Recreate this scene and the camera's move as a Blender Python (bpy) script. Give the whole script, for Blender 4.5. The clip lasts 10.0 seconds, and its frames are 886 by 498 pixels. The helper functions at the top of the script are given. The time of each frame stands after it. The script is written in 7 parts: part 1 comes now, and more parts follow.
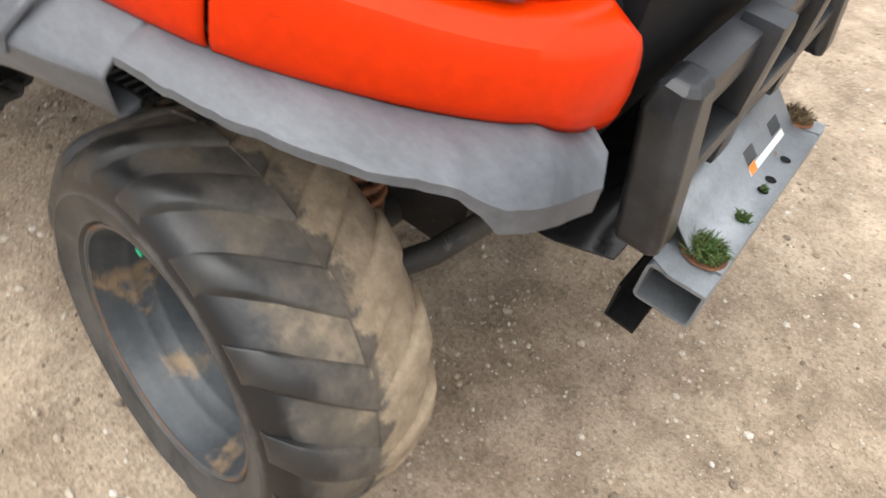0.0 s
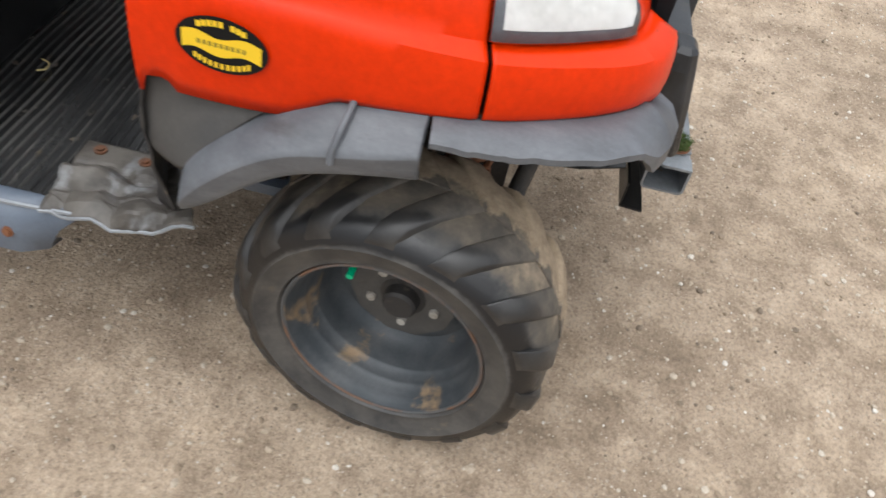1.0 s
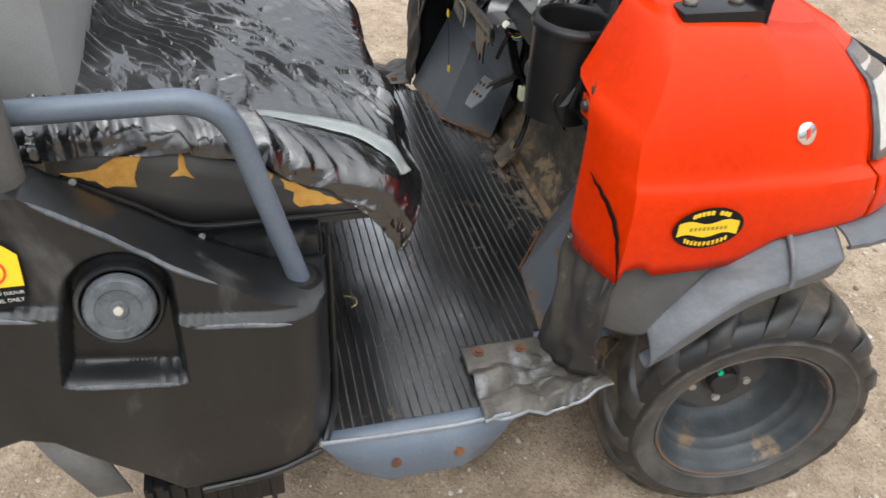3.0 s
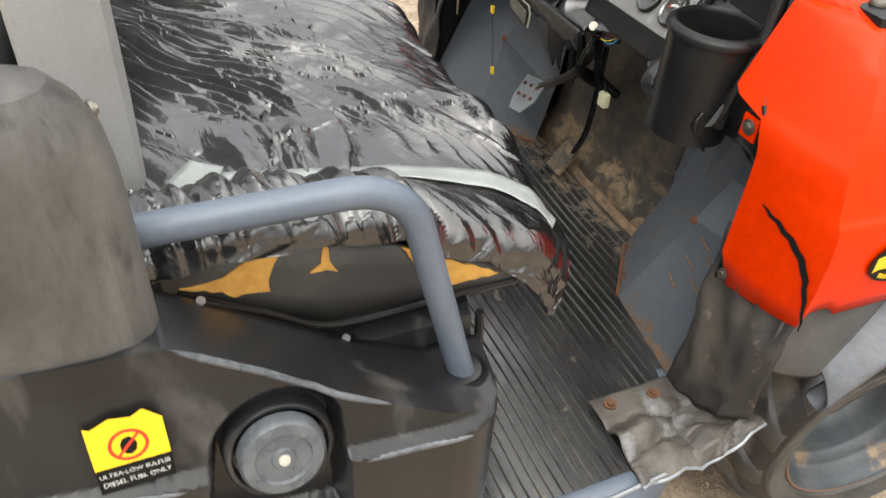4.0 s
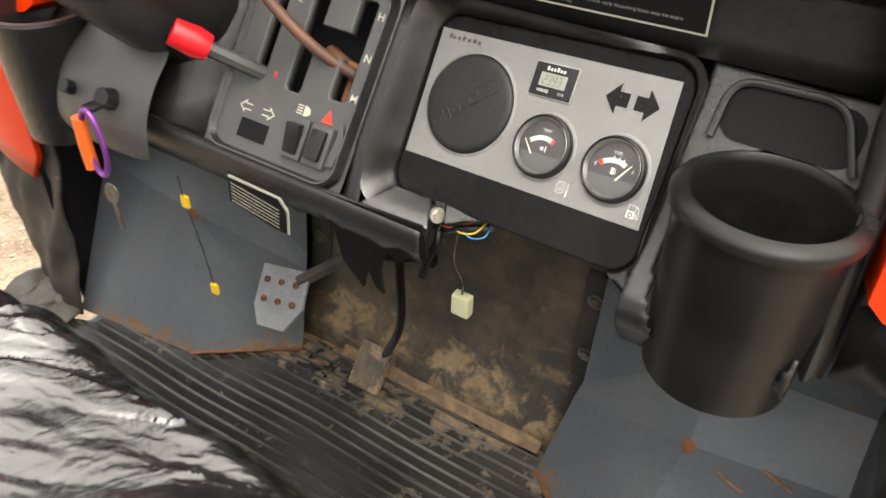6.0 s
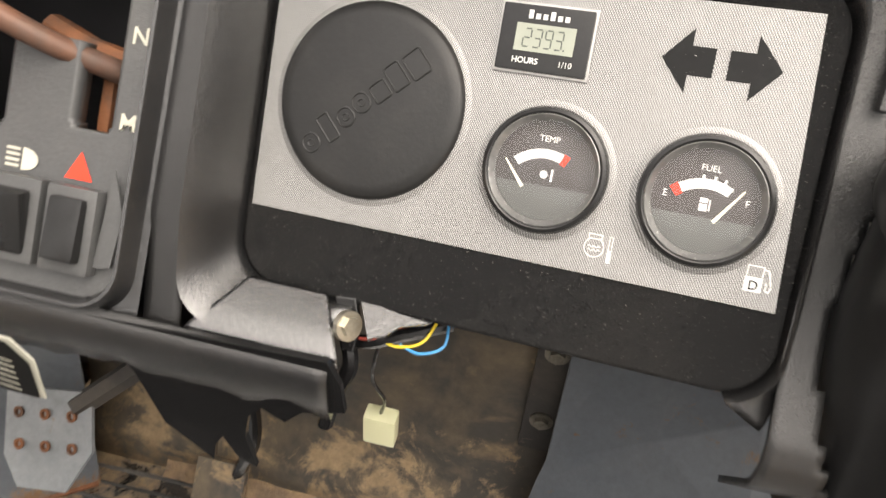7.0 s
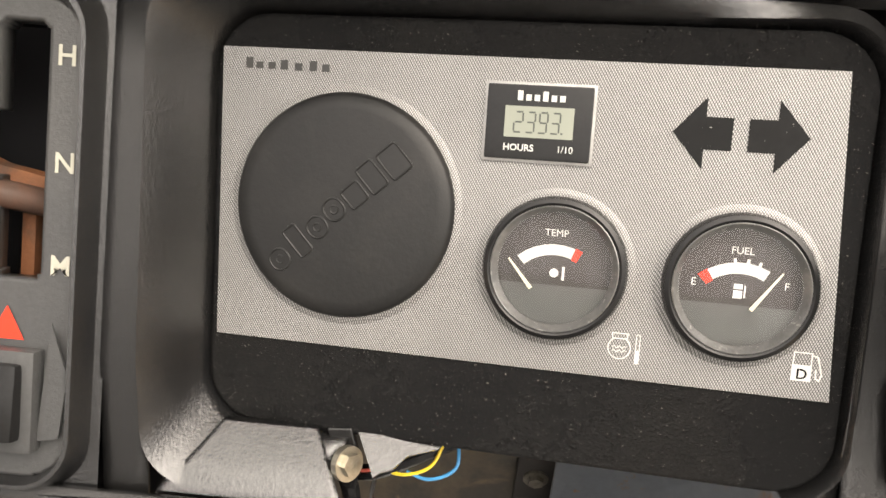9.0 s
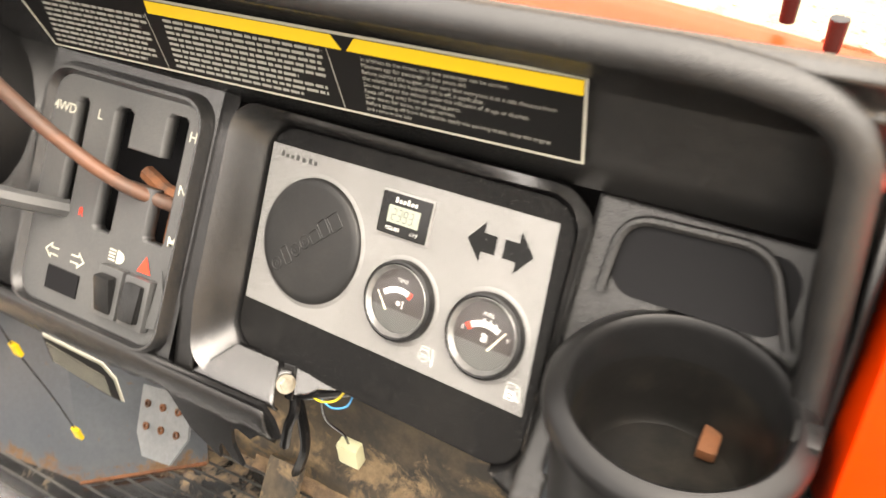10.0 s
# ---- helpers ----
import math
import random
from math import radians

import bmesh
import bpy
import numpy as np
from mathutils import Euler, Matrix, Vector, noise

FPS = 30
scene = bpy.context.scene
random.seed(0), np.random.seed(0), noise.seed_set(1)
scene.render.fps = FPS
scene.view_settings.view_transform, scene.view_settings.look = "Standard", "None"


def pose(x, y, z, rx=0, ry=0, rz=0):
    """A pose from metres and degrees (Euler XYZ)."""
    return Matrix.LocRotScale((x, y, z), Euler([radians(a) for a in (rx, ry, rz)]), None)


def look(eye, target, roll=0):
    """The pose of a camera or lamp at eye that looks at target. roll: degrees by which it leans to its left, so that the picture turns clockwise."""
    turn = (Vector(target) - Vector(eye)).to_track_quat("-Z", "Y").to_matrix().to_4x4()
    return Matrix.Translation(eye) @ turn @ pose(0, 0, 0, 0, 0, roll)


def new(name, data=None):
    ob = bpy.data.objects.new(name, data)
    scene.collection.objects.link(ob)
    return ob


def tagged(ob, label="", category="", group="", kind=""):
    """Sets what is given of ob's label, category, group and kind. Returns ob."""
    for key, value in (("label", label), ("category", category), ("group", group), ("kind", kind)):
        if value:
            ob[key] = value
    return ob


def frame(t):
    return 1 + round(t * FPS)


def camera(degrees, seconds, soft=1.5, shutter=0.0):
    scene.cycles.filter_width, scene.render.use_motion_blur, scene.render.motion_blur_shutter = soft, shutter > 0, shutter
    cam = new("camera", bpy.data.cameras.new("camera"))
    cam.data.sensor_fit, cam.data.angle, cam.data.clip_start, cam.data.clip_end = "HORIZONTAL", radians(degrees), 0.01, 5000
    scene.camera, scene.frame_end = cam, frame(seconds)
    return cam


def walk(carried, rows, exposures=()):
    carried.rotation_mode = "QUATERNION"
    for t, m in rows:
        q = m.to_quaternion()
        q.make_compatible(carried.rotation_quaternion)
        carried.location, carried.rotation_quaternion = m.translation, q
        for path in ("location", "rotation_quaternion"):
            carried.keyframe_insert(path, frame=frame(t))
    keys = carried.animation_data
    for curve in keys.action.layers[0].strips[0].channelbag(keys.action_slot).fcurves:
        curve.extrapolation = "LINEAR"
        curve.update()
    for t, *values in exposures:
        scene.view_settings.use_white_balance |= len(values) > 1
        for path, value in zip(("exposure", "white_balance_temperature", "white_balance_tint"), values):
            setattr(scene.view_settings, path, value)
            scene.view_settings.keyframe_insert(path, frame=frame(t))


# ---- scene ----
cam = camera(58.7, 10.0, shutter=0.22)
PATH = [
    (0, (1.151, 0.391, 1.218), (-0.131, -0.235, -0.184), 15.1),
    (0.2, (1.25, 0.279, 1.231), (-0.16, -0.226, -0.096), 13.4),
    (0.5, (1.433, 0.166, 1.357), (-0.033, -0.19, 0.045), 8.7),
    (0.7, (1.531, 0.088, 1.412), (0.08, -0.083, 0.045), 10.5),
    (0.9, (1.602, -0.011, 1.433), (0.177, -0.056, 0.031), 12.5),
    (1, (1.635, -0.065, 1.453), (0.223, -0.097, 0.037), 12.3),
    (1.5, (1.853, -0.346, 1.56), (0.422, -0.334, 0.162), 7.6),
    (1.8, (1.913, -0.511, 1.614), (0.449, -0.388, 0.257), 5.8),
    (2, (1.897, -0.618, 1.608), (0.383, -0.431, 0.315), 5.0),
    (2.5, (1.769, -0.876, 1.609), (0.219, -0.522, 0.395), 4.5),
    (3, (1.665, -1.154, 1.608), (0.158, -0.68, 0.381), 4.3),
    (3.2, (1.598, -1.216, 1.603), (0.112, -0.724, 0.359), 4.3),
    (4.3, (1.177, -1.434, 1.564), (-0.153, -0.693, 0.266), 3.2),
    (4.5, (1.089, -1.419, 1.552), (-0.209, -0.62, 0.256), 2.7),
    (5, (0.859, -1.359, 1.547), (-0.367, -0.365, 0.32), 1.8),
    (5.3, (0.729, -1.32, 1.527), (-0.334, -0.103, 0.349), 2.0),
    (5.5, (0.662, -1.263, 1.512), (-0.309, 0.019, 0.323), 1.1),
    (5.7, (0.578, -1.21, 1.487), (-0.337, 0.092, 0.275), 1.0),
    (6.8, (0.248, -0.871, 1.283), (-0.137, 0.576, -0.043), 5.1),
    (7, (0.209, -0.83, 1.265), (-0.051, 0.632, -0.075), 5.1),
    (7.5, (0.16, -0.757, 1.238), (0.107, 0.725, -0.104), 4.5),
    (8, (0.154, -0.754, 1.245), (0.143, 0.743, -0.082), 3.8),
    (8.5, (0.161, -0.755, 1.25), (0.132, 0.737, -0.081), 3.5),
    (9, (0.165, -0.765, 1.269), (0.078, 0.729, -0.057), 2.8),
    (9.5, (0.223, -0.8, 1.32), (-0.091, 0.684, 0.017), -0.0),
    (9.8, (0.332, -0.846, 1.402), (-0.243, 0.541, 0.08), -2.7),
    (10, (0.445, -0.859, 1.451), (-0.323, 0.451, 0.149), -3.0),
]
EXPOSURES = [(0, 1.22, 6400, 9), (0.5, 0.80, 6400, 9), (1, 0.80, 6200, 9), (2, 0.90, 6100, 9), (3, 1.0, 6200, 8), (4.3, 1.46, 6900, 8), (5.0, 1.40, 7400, 8), (5.7, 1.65, 7100, 9), (7, 2.12, 7300, 12), (7.5, 1.95, 7500, 12), (9, 1.88, 7500, 12), (10, 2.7, 7700, 12)]
walk(cam, [(t, look(eye, target, roll)) for t, eye, target, roll in PATH], EXPOSURES)

# ---- world and light: a bright overcast sky ----
world = bpy.data.worlds.new("overcast_sky")
scene.world = world
world.use_nodes = True
wt = world.node_tree
sky = wt.nodes.new("ShaderNodeTexSky")
sky.sky_type = "NISHITA"
sky.sun_disc = False
sky.sun_elevation = radians(60)
sky.sun_rotation = radians(120)
sky.dust_density = 4.0
sky.air_density = 0.6
grey = wt.nodes.new("ShaderNodeHueSaturation")
grey.inputs["Saturation"].default_value = 0.25
wt.links.new(sky.outputs[0], grey.inputs["Color"])
# an overcast dome: about three times as bright overhead as at the horizon
way = wt.nodes.new("ShaderNodeTexCoord")
split = wt.nodes.new("ShaderNodeSeparateXYZ")
wt.links.new(way.outputs["Generated"], split.inputs[0])
dome = wt.nodes.new("ShaderNodeMapRange")
dome.inputs["From Min"].default_value, dome.inputs["From Max"].default_value = 0.0, 1.0
dome.inputs["To Min"].default_value, dome.inputs["To Max"].default_value = 0.24, 1.70
wt.links.new(split.outputs["Z"], dome.inputs[0])
cloud = wt.nodes.new("ShaderNodeVectorMath")
cloud.operation = "SCALE"
# cloud spreads the glow round the sun over the whole dome
even = wt.nodes.new("ShaderNodeGamma")
even.inputs["Gamma"].default_value = 0.45
wt.links.new(grey.outputs[0], even.inputs["Color"])
wt.links.new(even.outputs[0], cloud.inputs[0])
wt.links.new(dome.outputs[0], cloud.inputs["Scale"])
wt.links.new(cloud.outputs[0], wt.nodes["Background"].inputs["Color"])
wt.nodes["Background"].inputs["Strength"].default_value = 0.40
sun_data = bpy.data.lights.new("sun", "SUN")
sun_data.energy = 0.75
sun_data.angle = radians(105)
sun_data.color = (1.0, 0.95, 0.87)
sun = new("sun", sun_data)
sun.matrix_world = look((1.8, 1.2, 6.0), (0.0, -0.4, 0.0))


# ---- materials ----
def ramp(nt, fac, stops):
    node = nt.nodes.new("ShaderNodeValToRGB")
    els = node.color_ramp.elements
    while len(els) < len(stops):
        els.new(0.5)
    for el, (pos, col) in zip(els, stops):
        el.position, el.color = pos, (*col, 1)
    nt.links.new(fac, node.inputs[0])
    return node.outputs[0]


def tex_noise(nt, scale, detail=6.0, rough=0.6, stretch=(1, 1, 1), distort=0.0):
    co = nt.nodes.new("ShaderNodeTexCoord")
    mp = nt.nodes.new("ShaderNodeMapping")
    mp.inputs["Scale"].default_value = stretch
    nt.links.new(co.outputs["Object"], mp.inputs[0])
    n = nt.nodes.new("ShaderNodeTexNoise")
    n.inputs["Scale"].default_value = scale
    n.inputs["Detail"].default_value = detail
    n.inputs["Roughness"].default_value = rough
    n.inputs["Distortion"].default_value = distort
    nt.links.new(mp.outputs[0], n.inputs["Vector"])
    return n.outputs["Fac"]


def mix_col(nt, fac, a, b, mode="MIX"):
    m = nt.nodes.new("ShaderNodeMix")
    m.data_type, m.blend_type = "RGBA", mode
    for sock, val in ((m.inputs[0], fac), (m.inputs[6], a), (m.inputs[7], b)):
        if isinstance(val, tuple):
            sock.default_value = (*val, 1)
        elif isinstance(val, (int, float)):
            sock.default_value = val
        else:
            nt.links.new(val, sock)
    return m.outputs[2]


def scaled(nt, fac, low, high):
    r = nt.nodes.new("ShaderNodeMapRange")
    r.inputs["To Min"].default_value, r.inputs["To Max"].default_value = low, high
    nt.links.new(fac, r.inputs[0])
    return r.outputs[0]


def surface(name, base, second=None, patch=3.0, cover=(0.45, 0.65), rough=(0.4, 0.6), metal=0.0, bump=0.1, grain=120.0,
            depth=0.001, third=None, spots=20.0, spot_cover=(0.6, 0.7), stretch=(1, 1, 1), coat=0.0, spec=0.5):
    """A worn surface: a base colour, broad patches of a second, small spots of a third, varied gloss and a fine grain."""
    m = bpy.data.materials.new(name)
    m.use_nodes = True
    nt = m.node_tree
    b = nt.nodes["Principled BSDF"]
    col = base
    big = tex_noise(nt, patch, 8, 0.65, stretch, 0.3)
    if second:
        fac = ramp(nt, big, [(cover[0], (0, 0, 0)), (cover[1], (1, 1, 1))])
        col = mix_col(nt, fac, col, second)
    if third:
        sm = tex_noise(nt, spots, 5, 0.6, stretch, 0.4)
        fac = ramp(nt, sm, [(spot_cover[0], (0, 0, 0)), (spot_cover[1], (1, 1, 1))])
        col = mix_col(nt, fac, col, third)
    fine = tex_noise(nt, grain, 4, 0.7)
    if isinstance(col, tuple):
        dark = tuple(c * 0.82 for c in col)
        col = mix_col(nt, fine, dark, tuple(min(1, c * 1.15) for c in col))
    else:
        shade = ramp(nt, fine, [(0.2, (0.75, 0.75, 0.75)), (0.8, (1, 1, 1))])
        col = mix_col(nt, 1.0, col, shade, "MULTIPLY")
    nt.links.new(col, b.inputs["Base Color"])
    nt.links.new(scaled(nt, big, *rough), b.inputs["Roughness"])
    b.inputs["Metallic"].default_value = metal
    b.inputs["Coat Weight"].default_value = coat
    b.inputs["Specular IOR Level"].default_value = spec
    bp = nt.nodes.new("ShaderNodeBump")
    bp.inputs["Strength"].default_value = bump
    bp.inputs["Distance"].default_value = depth
    nt.links.new(fine, bp.inputs["Height"])
    nt.links.new(bp.outputs[0], b.inputs["Normal"])
    nt.links.new(bp.outputs[0], b.inputs["Coat Normal"])
    return m


def plain(name, col, rough=0.5, metal=0.0, trans=0.0, ior=1.45, alpha=1.0):
    m = bpy.data.materials.new(name)
    m.use_nodes = True
    b = m.node_tree.nodes["Principled BSDF"]
    b.inputs["Base Color"].default_value = (*col, 1)
    b.inputs["Roughness"].default_value = rough
    b.inputs["Metallic"].default_value = metal
    b.inputs["Transmission Weight"].default_value = trans
    b.inputs["IOR"].default_value = ior
    b.inputs["Alpha"].default_value = alpha
    return m


def scuffed_orange():
    """Faded orange paint with long dark rub marks and fine scratches."""
    m = surface("orange_paint", (0.72, 0.034, 0.0004), (0.63, 0.027, 0.0004), 2.0, rough=(0.24, 0.38), bump=0.04, grain=60, spec=0.16)
    nt = m.node_tree
    b = nt.nodes["Principled BSDF"]
    col = b.inputs["Base Color"].links[0].from_socket
    for scale, stretch, low, high, paint in ((4.0, (0.9, 0.9, 7.0), 0.665, 0.74, (0.22, 0.025, 0.012)), (26.0, (0.5, 0.5, 5.0), 0.70, 0.76, (0.35, 0.03, 0.012)), (60.0, (1, 1, 1), 0.76, 0.80, (0.10, 0.04, 0.03))):
        fac = ramp(nt, tex_noise(nt, scale, 6, 0.62, stretch, 0.5), [(low, (0, 0, 0)), (high, (0.8, 0.8, 0.8))])
        col = mix_col(nt, fac, col, paint)
    nt.links.new(col, b.inputs["Base Color"])
    return m


def add_mud(m, axis, start, end, col, scale=16.0, reach=0.35):
    """Dried mud that thins out along one axis, broken up by noise."""
    nt = m.node_tree
    b = nt.nodes["Principled BSDF"]
    co = nt.nodes.new("ShaderNodeTexCoord")
    sep = nt.nodes.new("ShaderNodeSeparateXYZ")
    nt.links.new(co.outputs["Object"], sep.inputs[0])
    place = scaled(nt, sep.outputs[axis], 1.0, 0.0)
    place.node.inputs["From Min"].default_value, place.node.inputs["From Max"].default_value = start, end
    both = nt.nodes.new("ShaderNodeMath")
    both.operation = "MULTIPLY_ADD"
    nt.links.new(place, both.inputs[0])
    both.inputs[1].default_value = reach
    nt.links.new(tex_noise(nt, scale, 8, 0.7, distort=0.4), both.inputs[2])
    fac = ramp(nt, both.outputs[0], [(0.62, (0, 0, 0)), (0.72, (1, 1, 1))])
    tint = ramp(nt, tex_noise(nt, 70, 5, 0.7), [(0.3, tuple(c * 0.55 for c in col)), (0.7, col)])
    nt.links.new(mix_col(nt, fac, b.inputs["Base Color"].links[0].from_socket, tint), b.inputs["Base Color"])
    nt.links.new(mix_col(nt, fac, b.inputs["Roughness"].links[0].from_socket, (0.85, 0.85, 0.85)), b.inputs["Roughness"])
    return m


M_ORANGE = scuffed_orange()
M_FENDER = surface("weathered_grey_plastic", (0.070, 0.076, 0.086), (0.148, 0.157, 0.172), 6.0, (0.34, 0.60), rough=(0.38, 0.62), bump=0.3, grain=150,
                   third=(0.06, 0.058, 0.056), spots=9, spot_cover=(0.62, 0.76), stretch=(1.6, 0.55, 2.2))
M_DUSTY = surface("dusty_grey_plastic", (0.052, 0.051, 0.050), (0.088, 0.083, 0.076), 7.0, (0.36, 0.62), rough=(0.5, 0.7), bump=0.25, grain=150,
                  third=(0.045, 0.042, 0.040), spots=14, spot_cover=(0.60, 0.76))
M_DIRTY = surface("dusty_dark_plastic", (0.030, 0.028, 0.027), (0.085, 0.072, 0.058), 6.0, (0.5, 0.72), rough=(0.5, 0.8), bump=0.25, grain=150,
                  third=(0.19, 0.15, 0.11), spots=25, spot_cover=(0.62, 0.75))
M_BLACK = surface("moulded_black_plastic", (0.010, 0.010, 0.0105), (0.017, 0.017, 0.017), 4.0, rough=(0.14, 0.28), bump=0.16, grain=420, depth=0.0006, spec=0.34)
M_BODY = surface("scuffed_black_body_plastic", (0.012, 0.0126, 0.0136), (0.030, 0.0308, 0.0318), 4.0, (0.45, 0.75), rough=(0.19, 0.42), bump=0.10, grain=70,
                 third=(0.105, 0.102, 0.098), spots=8, spot_cover=(0.58, 0.74), stretch=(1, 1, 0.28), spec=0.48)
# third colour: fine specks for dust and for the sparkle of the pebbling
M_DASH = surface("pebbled_black_dash_plastic", (0.014, 0.014, 0.0145), (0.022, 0.0215, 0.021), 6.0, rough=(0.13, 0.25), bump=0.6, grain=950, depth=0.0008, spec=0.60,
                 third=(0.024, 0.023, 0.021), spots=700, spot_cover=(0.54, 0.74))
M_POST = surface("scuffed_grey_post_plastic", (0.066, 0.063, 0.060), (0.135, 0.130, 0.122), 9.0, (0.40, 0.64), rough=(0.42, 0.62), bump=0.5, grain=90,
                 third=(0.028, 0.027, 0.026), spots=16, spot_cover=(0.58, 0.72), stretch=(1, 1, 0.3))


def tyre_material(name, bar):
    """Dusty rubber: black bare patches round the shoulder, dried mud in the grooves and over the inner half of the tread."""
    m = surface(name, (0.032, 0.032, 0.033), (0.085, 0.080, 0.073), 12.0, (0.36, 0.62), rough=(0.42, 0.68), bump=0.4, grain=130, third=(0.12, 0.10, 0.075), spots=26, spot_cover=(0.62, 0.76))
    nt = m.node_tree
    b = nt.nodes["Principled BSDF"]
    dusty = b.inputs["Base Color"].links[0].from_socket
    gloss = b.inputs["Roughness"].links[0].from_socket
    co = nt.nodes.new("ShaderNodeTexCoord")
    sep = nt.nodes.new("ShaderNodeSeparateXYZ")
    nt.links.new(co.outputs["Object"], sep.inputs[0])

    def calc(kind, a, b2):
        n = nt.nodes.new("ShaderNodeMath")
        n.operation = kind
        for k, v in enumerate((a, b2)):
            if isinstance(v, (int, float)):
                n.inputs[k].default_value = v
            else:
                nt.links.new(v, n.inputs[k])
        return n.outputs[0]

    across = calc("ADD", sep.outputs["Z"], calc("MULTIPLY", calc("SUBTRACT", tex_noise(nt, 13, 10, 0.72), 0.5), 0.16))
    around = calc("SQRT", calc("ADD", calc("MULTIPLY", sep.outputs["X"], sep.outputs["X"]), calc("MULTIPLY", sep.outputs["Y"], sep.outputs["Y"])), 0.0)
    tall = calc("ADD", around, calc("MULTIPLY", calc("SUBTRACT", tex_noise(nt, 24, 8, 0.7), 0.5), 0.03))
    mud_col = ramp(nt, tex_noise(nt, 45, 6, 0.7), [(0.3, (0.20, 0.15, 0.10)), (0.7, (0.37, 0.29, 0.20))])
    groove = ramp(nt, tex_noise(nt, 7, 6, 0.7), [(0.40, (0.070, 0.062, 0.052)), (0.54, (0.13, 0.108, 0.082)), (0.66, (0.28, 0.22, 0.155))])
    brown = ramp(nt, tex_noise(nt, 30, 6, 0.7), [(0.35, (0.060, 0.054, 0.046)), (0.7, (0.15, 0.125, 0.098))])

    def between(v, stops):
        n = scaled(nt, v, 0, 1)
        n.node.inputs["From Min"].default_value, n.node.inputs["From Max"].default_value = -0.3, 0.4
        return ramp(nt, n, [((x + 0.3) / 0.7, (y, y, y)) for x, y in stops])

    mud = between(across, [(-0.135, 1), (-0.120, 0)])
    film = between(across, [(-0.125, 1), (-0.070, 0.75), (-0.010, 0.0)]) if bar else between(tall, [(0.288, 0), (0.296, 1)])
    bare = between(tall, [(0.244, 0), (0.250, 1), (0.284, 1), (0.292, 0)])
    if bar:
        bare = between(across, [(-0.055, 0), (-0.020, 0.70), (0.012, 0.75), (0.03, 0.5)])
    patch_on = ramp(nt, tex_noise(nt, 5.5, 6, 0.65), [(0.43 if bar else 0.34, (0, 0, 0)), (0.52 if bar else 0.44, (1, 1, 1))])
    bare = mix_col(nt, 1.0, bare, patch_on, "MULTIPLY")
    col = mix_col(nt, film, dusty, brown if bar else groove)
    col = mix_col(nt, bare, col, (0.009, 0.009, 0.0098))
    nt.links.new(mix_col(nt, mud, col, mud_col), b.inputs["Base Color"])
    soft = mix_col(nt, bare, gloss, (0.32, 0.32, 0.32))
    nt.links.new(mix_col(nt, mud, mix_col(nt, film, soft, (0.8, 0.8, 0.8)), (0.9, 0.9, 0.9)), b.inputs["Roughness"])
    return m


M_TYRE = tyre_material("dusty_tyre_rubber", False)
M_BAR = tyre_material("worn_tread_rubber", True)
M_BAY = surface("shiny_black_bay", (0.012, 0.012, 0.0125), (0.020, 0.0195, 0.019), 8.0, rough=(0.12, 0.24), bump=0.8, grain=520, depth=0.00055, spec=1.0, coat=0.6,
                third=(0.045, 0.043, 0.040), spots=420, spot_cover=(0.66, 0.72))
# pale specks are dust plus glints of the grain, painted into the colour
M_PANEL = surface("fine_grained_black_panel", (0.0045, 0.0045, 0.0048), (0.009, 0.0085, 0.008), 9.0, rough=(0.16, 0.26), bump=0.8, grain=900, depth=0.0012, spec=0.17,
                  third=(0.13, 0.125, 0.115), spots=900, spot_cover=(0.655, 0.70))
M_RIM = surface("dusty_grey_steel_rim", (0.055, 0.064, 0.072), (0.11, 0.115, 0.12), 7.0, (0.42, 0.65), rough=(0.42, 0.6), metal=0.25, bump=0.1, grain=150,
                third=(0.27, 0.19, 0.115), spots=11, spot_cover=(0.60, 0.68))
M_RUST = surface("rusty_steel", (0.22, 0.085, 0.035), (0.10, 0.05, 0.03), 30.0, rough=(0.6, 0.85), bump=0.5, grain=300, metal=0.2)
M_SLATE = surface("slate_blue_paint", (0.105, 0.130, 0.168), (0.140, 0.166, 0.205), 5.0, rough=(0.30, 0.48), bump=0.06, grain=140,
                  third=(0.20, 0.085, 0.04), spots=30, spot_cover=(0.70, 0.74))
M_WELL = surface("dark_slate_sheet_metal", (0.098, 0.110, 0.126), (0.135, 0.145, 0.156), 4.0, (0.45, 0.7), spec=0.45, rough=(0.30, 0.46), bump=0.08, grain=130,
                 third=(0.16, 0.09, 0.05), spots=40, spot_cover=(0.70, 0.75))
M_MAT = surface("ribbed_rubber_mat", (0.010, 0.010, 0.0105), (0.030, 0.030, 0.030), 4.5, (0.44, 0.62), rough=(0.16, 0.34), bump=0.25, grain=160,
                third=(0.16, 0.125, 0.085), spots=18, spot_cover=(0.70, 0.82), stretch=(0.5, 1.5, 1), spec=1.0, coat=1.0)
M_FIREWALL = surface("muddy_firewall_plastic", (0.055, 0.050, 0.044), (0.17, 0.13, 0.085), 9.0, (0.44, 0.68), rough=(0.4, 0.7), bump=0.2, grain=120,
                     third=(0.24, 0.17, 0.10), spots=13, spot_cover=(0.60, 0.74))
M_MAT.node_tree.nodes["Principled BSDF"].inputs["Coat IOR"].default_value = 3.0
M_MAT.node_tree.nodes["Principled BSDF"].inputs["Coat Roughness"].default_value = 0.20
trodden = M_MAT.node_tree.nodes.new("ShaderNodeSeparateXYZ")
M_MAT.node_tree.links.new(M_MAT.node_tree.nodes.new("ShaderNodeTexCoord").outputs["Object"], trodden.inputs[0])
dry = scaled(M_MAT.node_tree, trodden.outputs["X"], 0.05, -0.10)
dry.node.inputs["From Min"].default_value, dry.node.inputs["From Max"].default_value = 0.15, 0.65
pooled = M_MAT.node_tree.nodes.new("ShaderNodeMath")
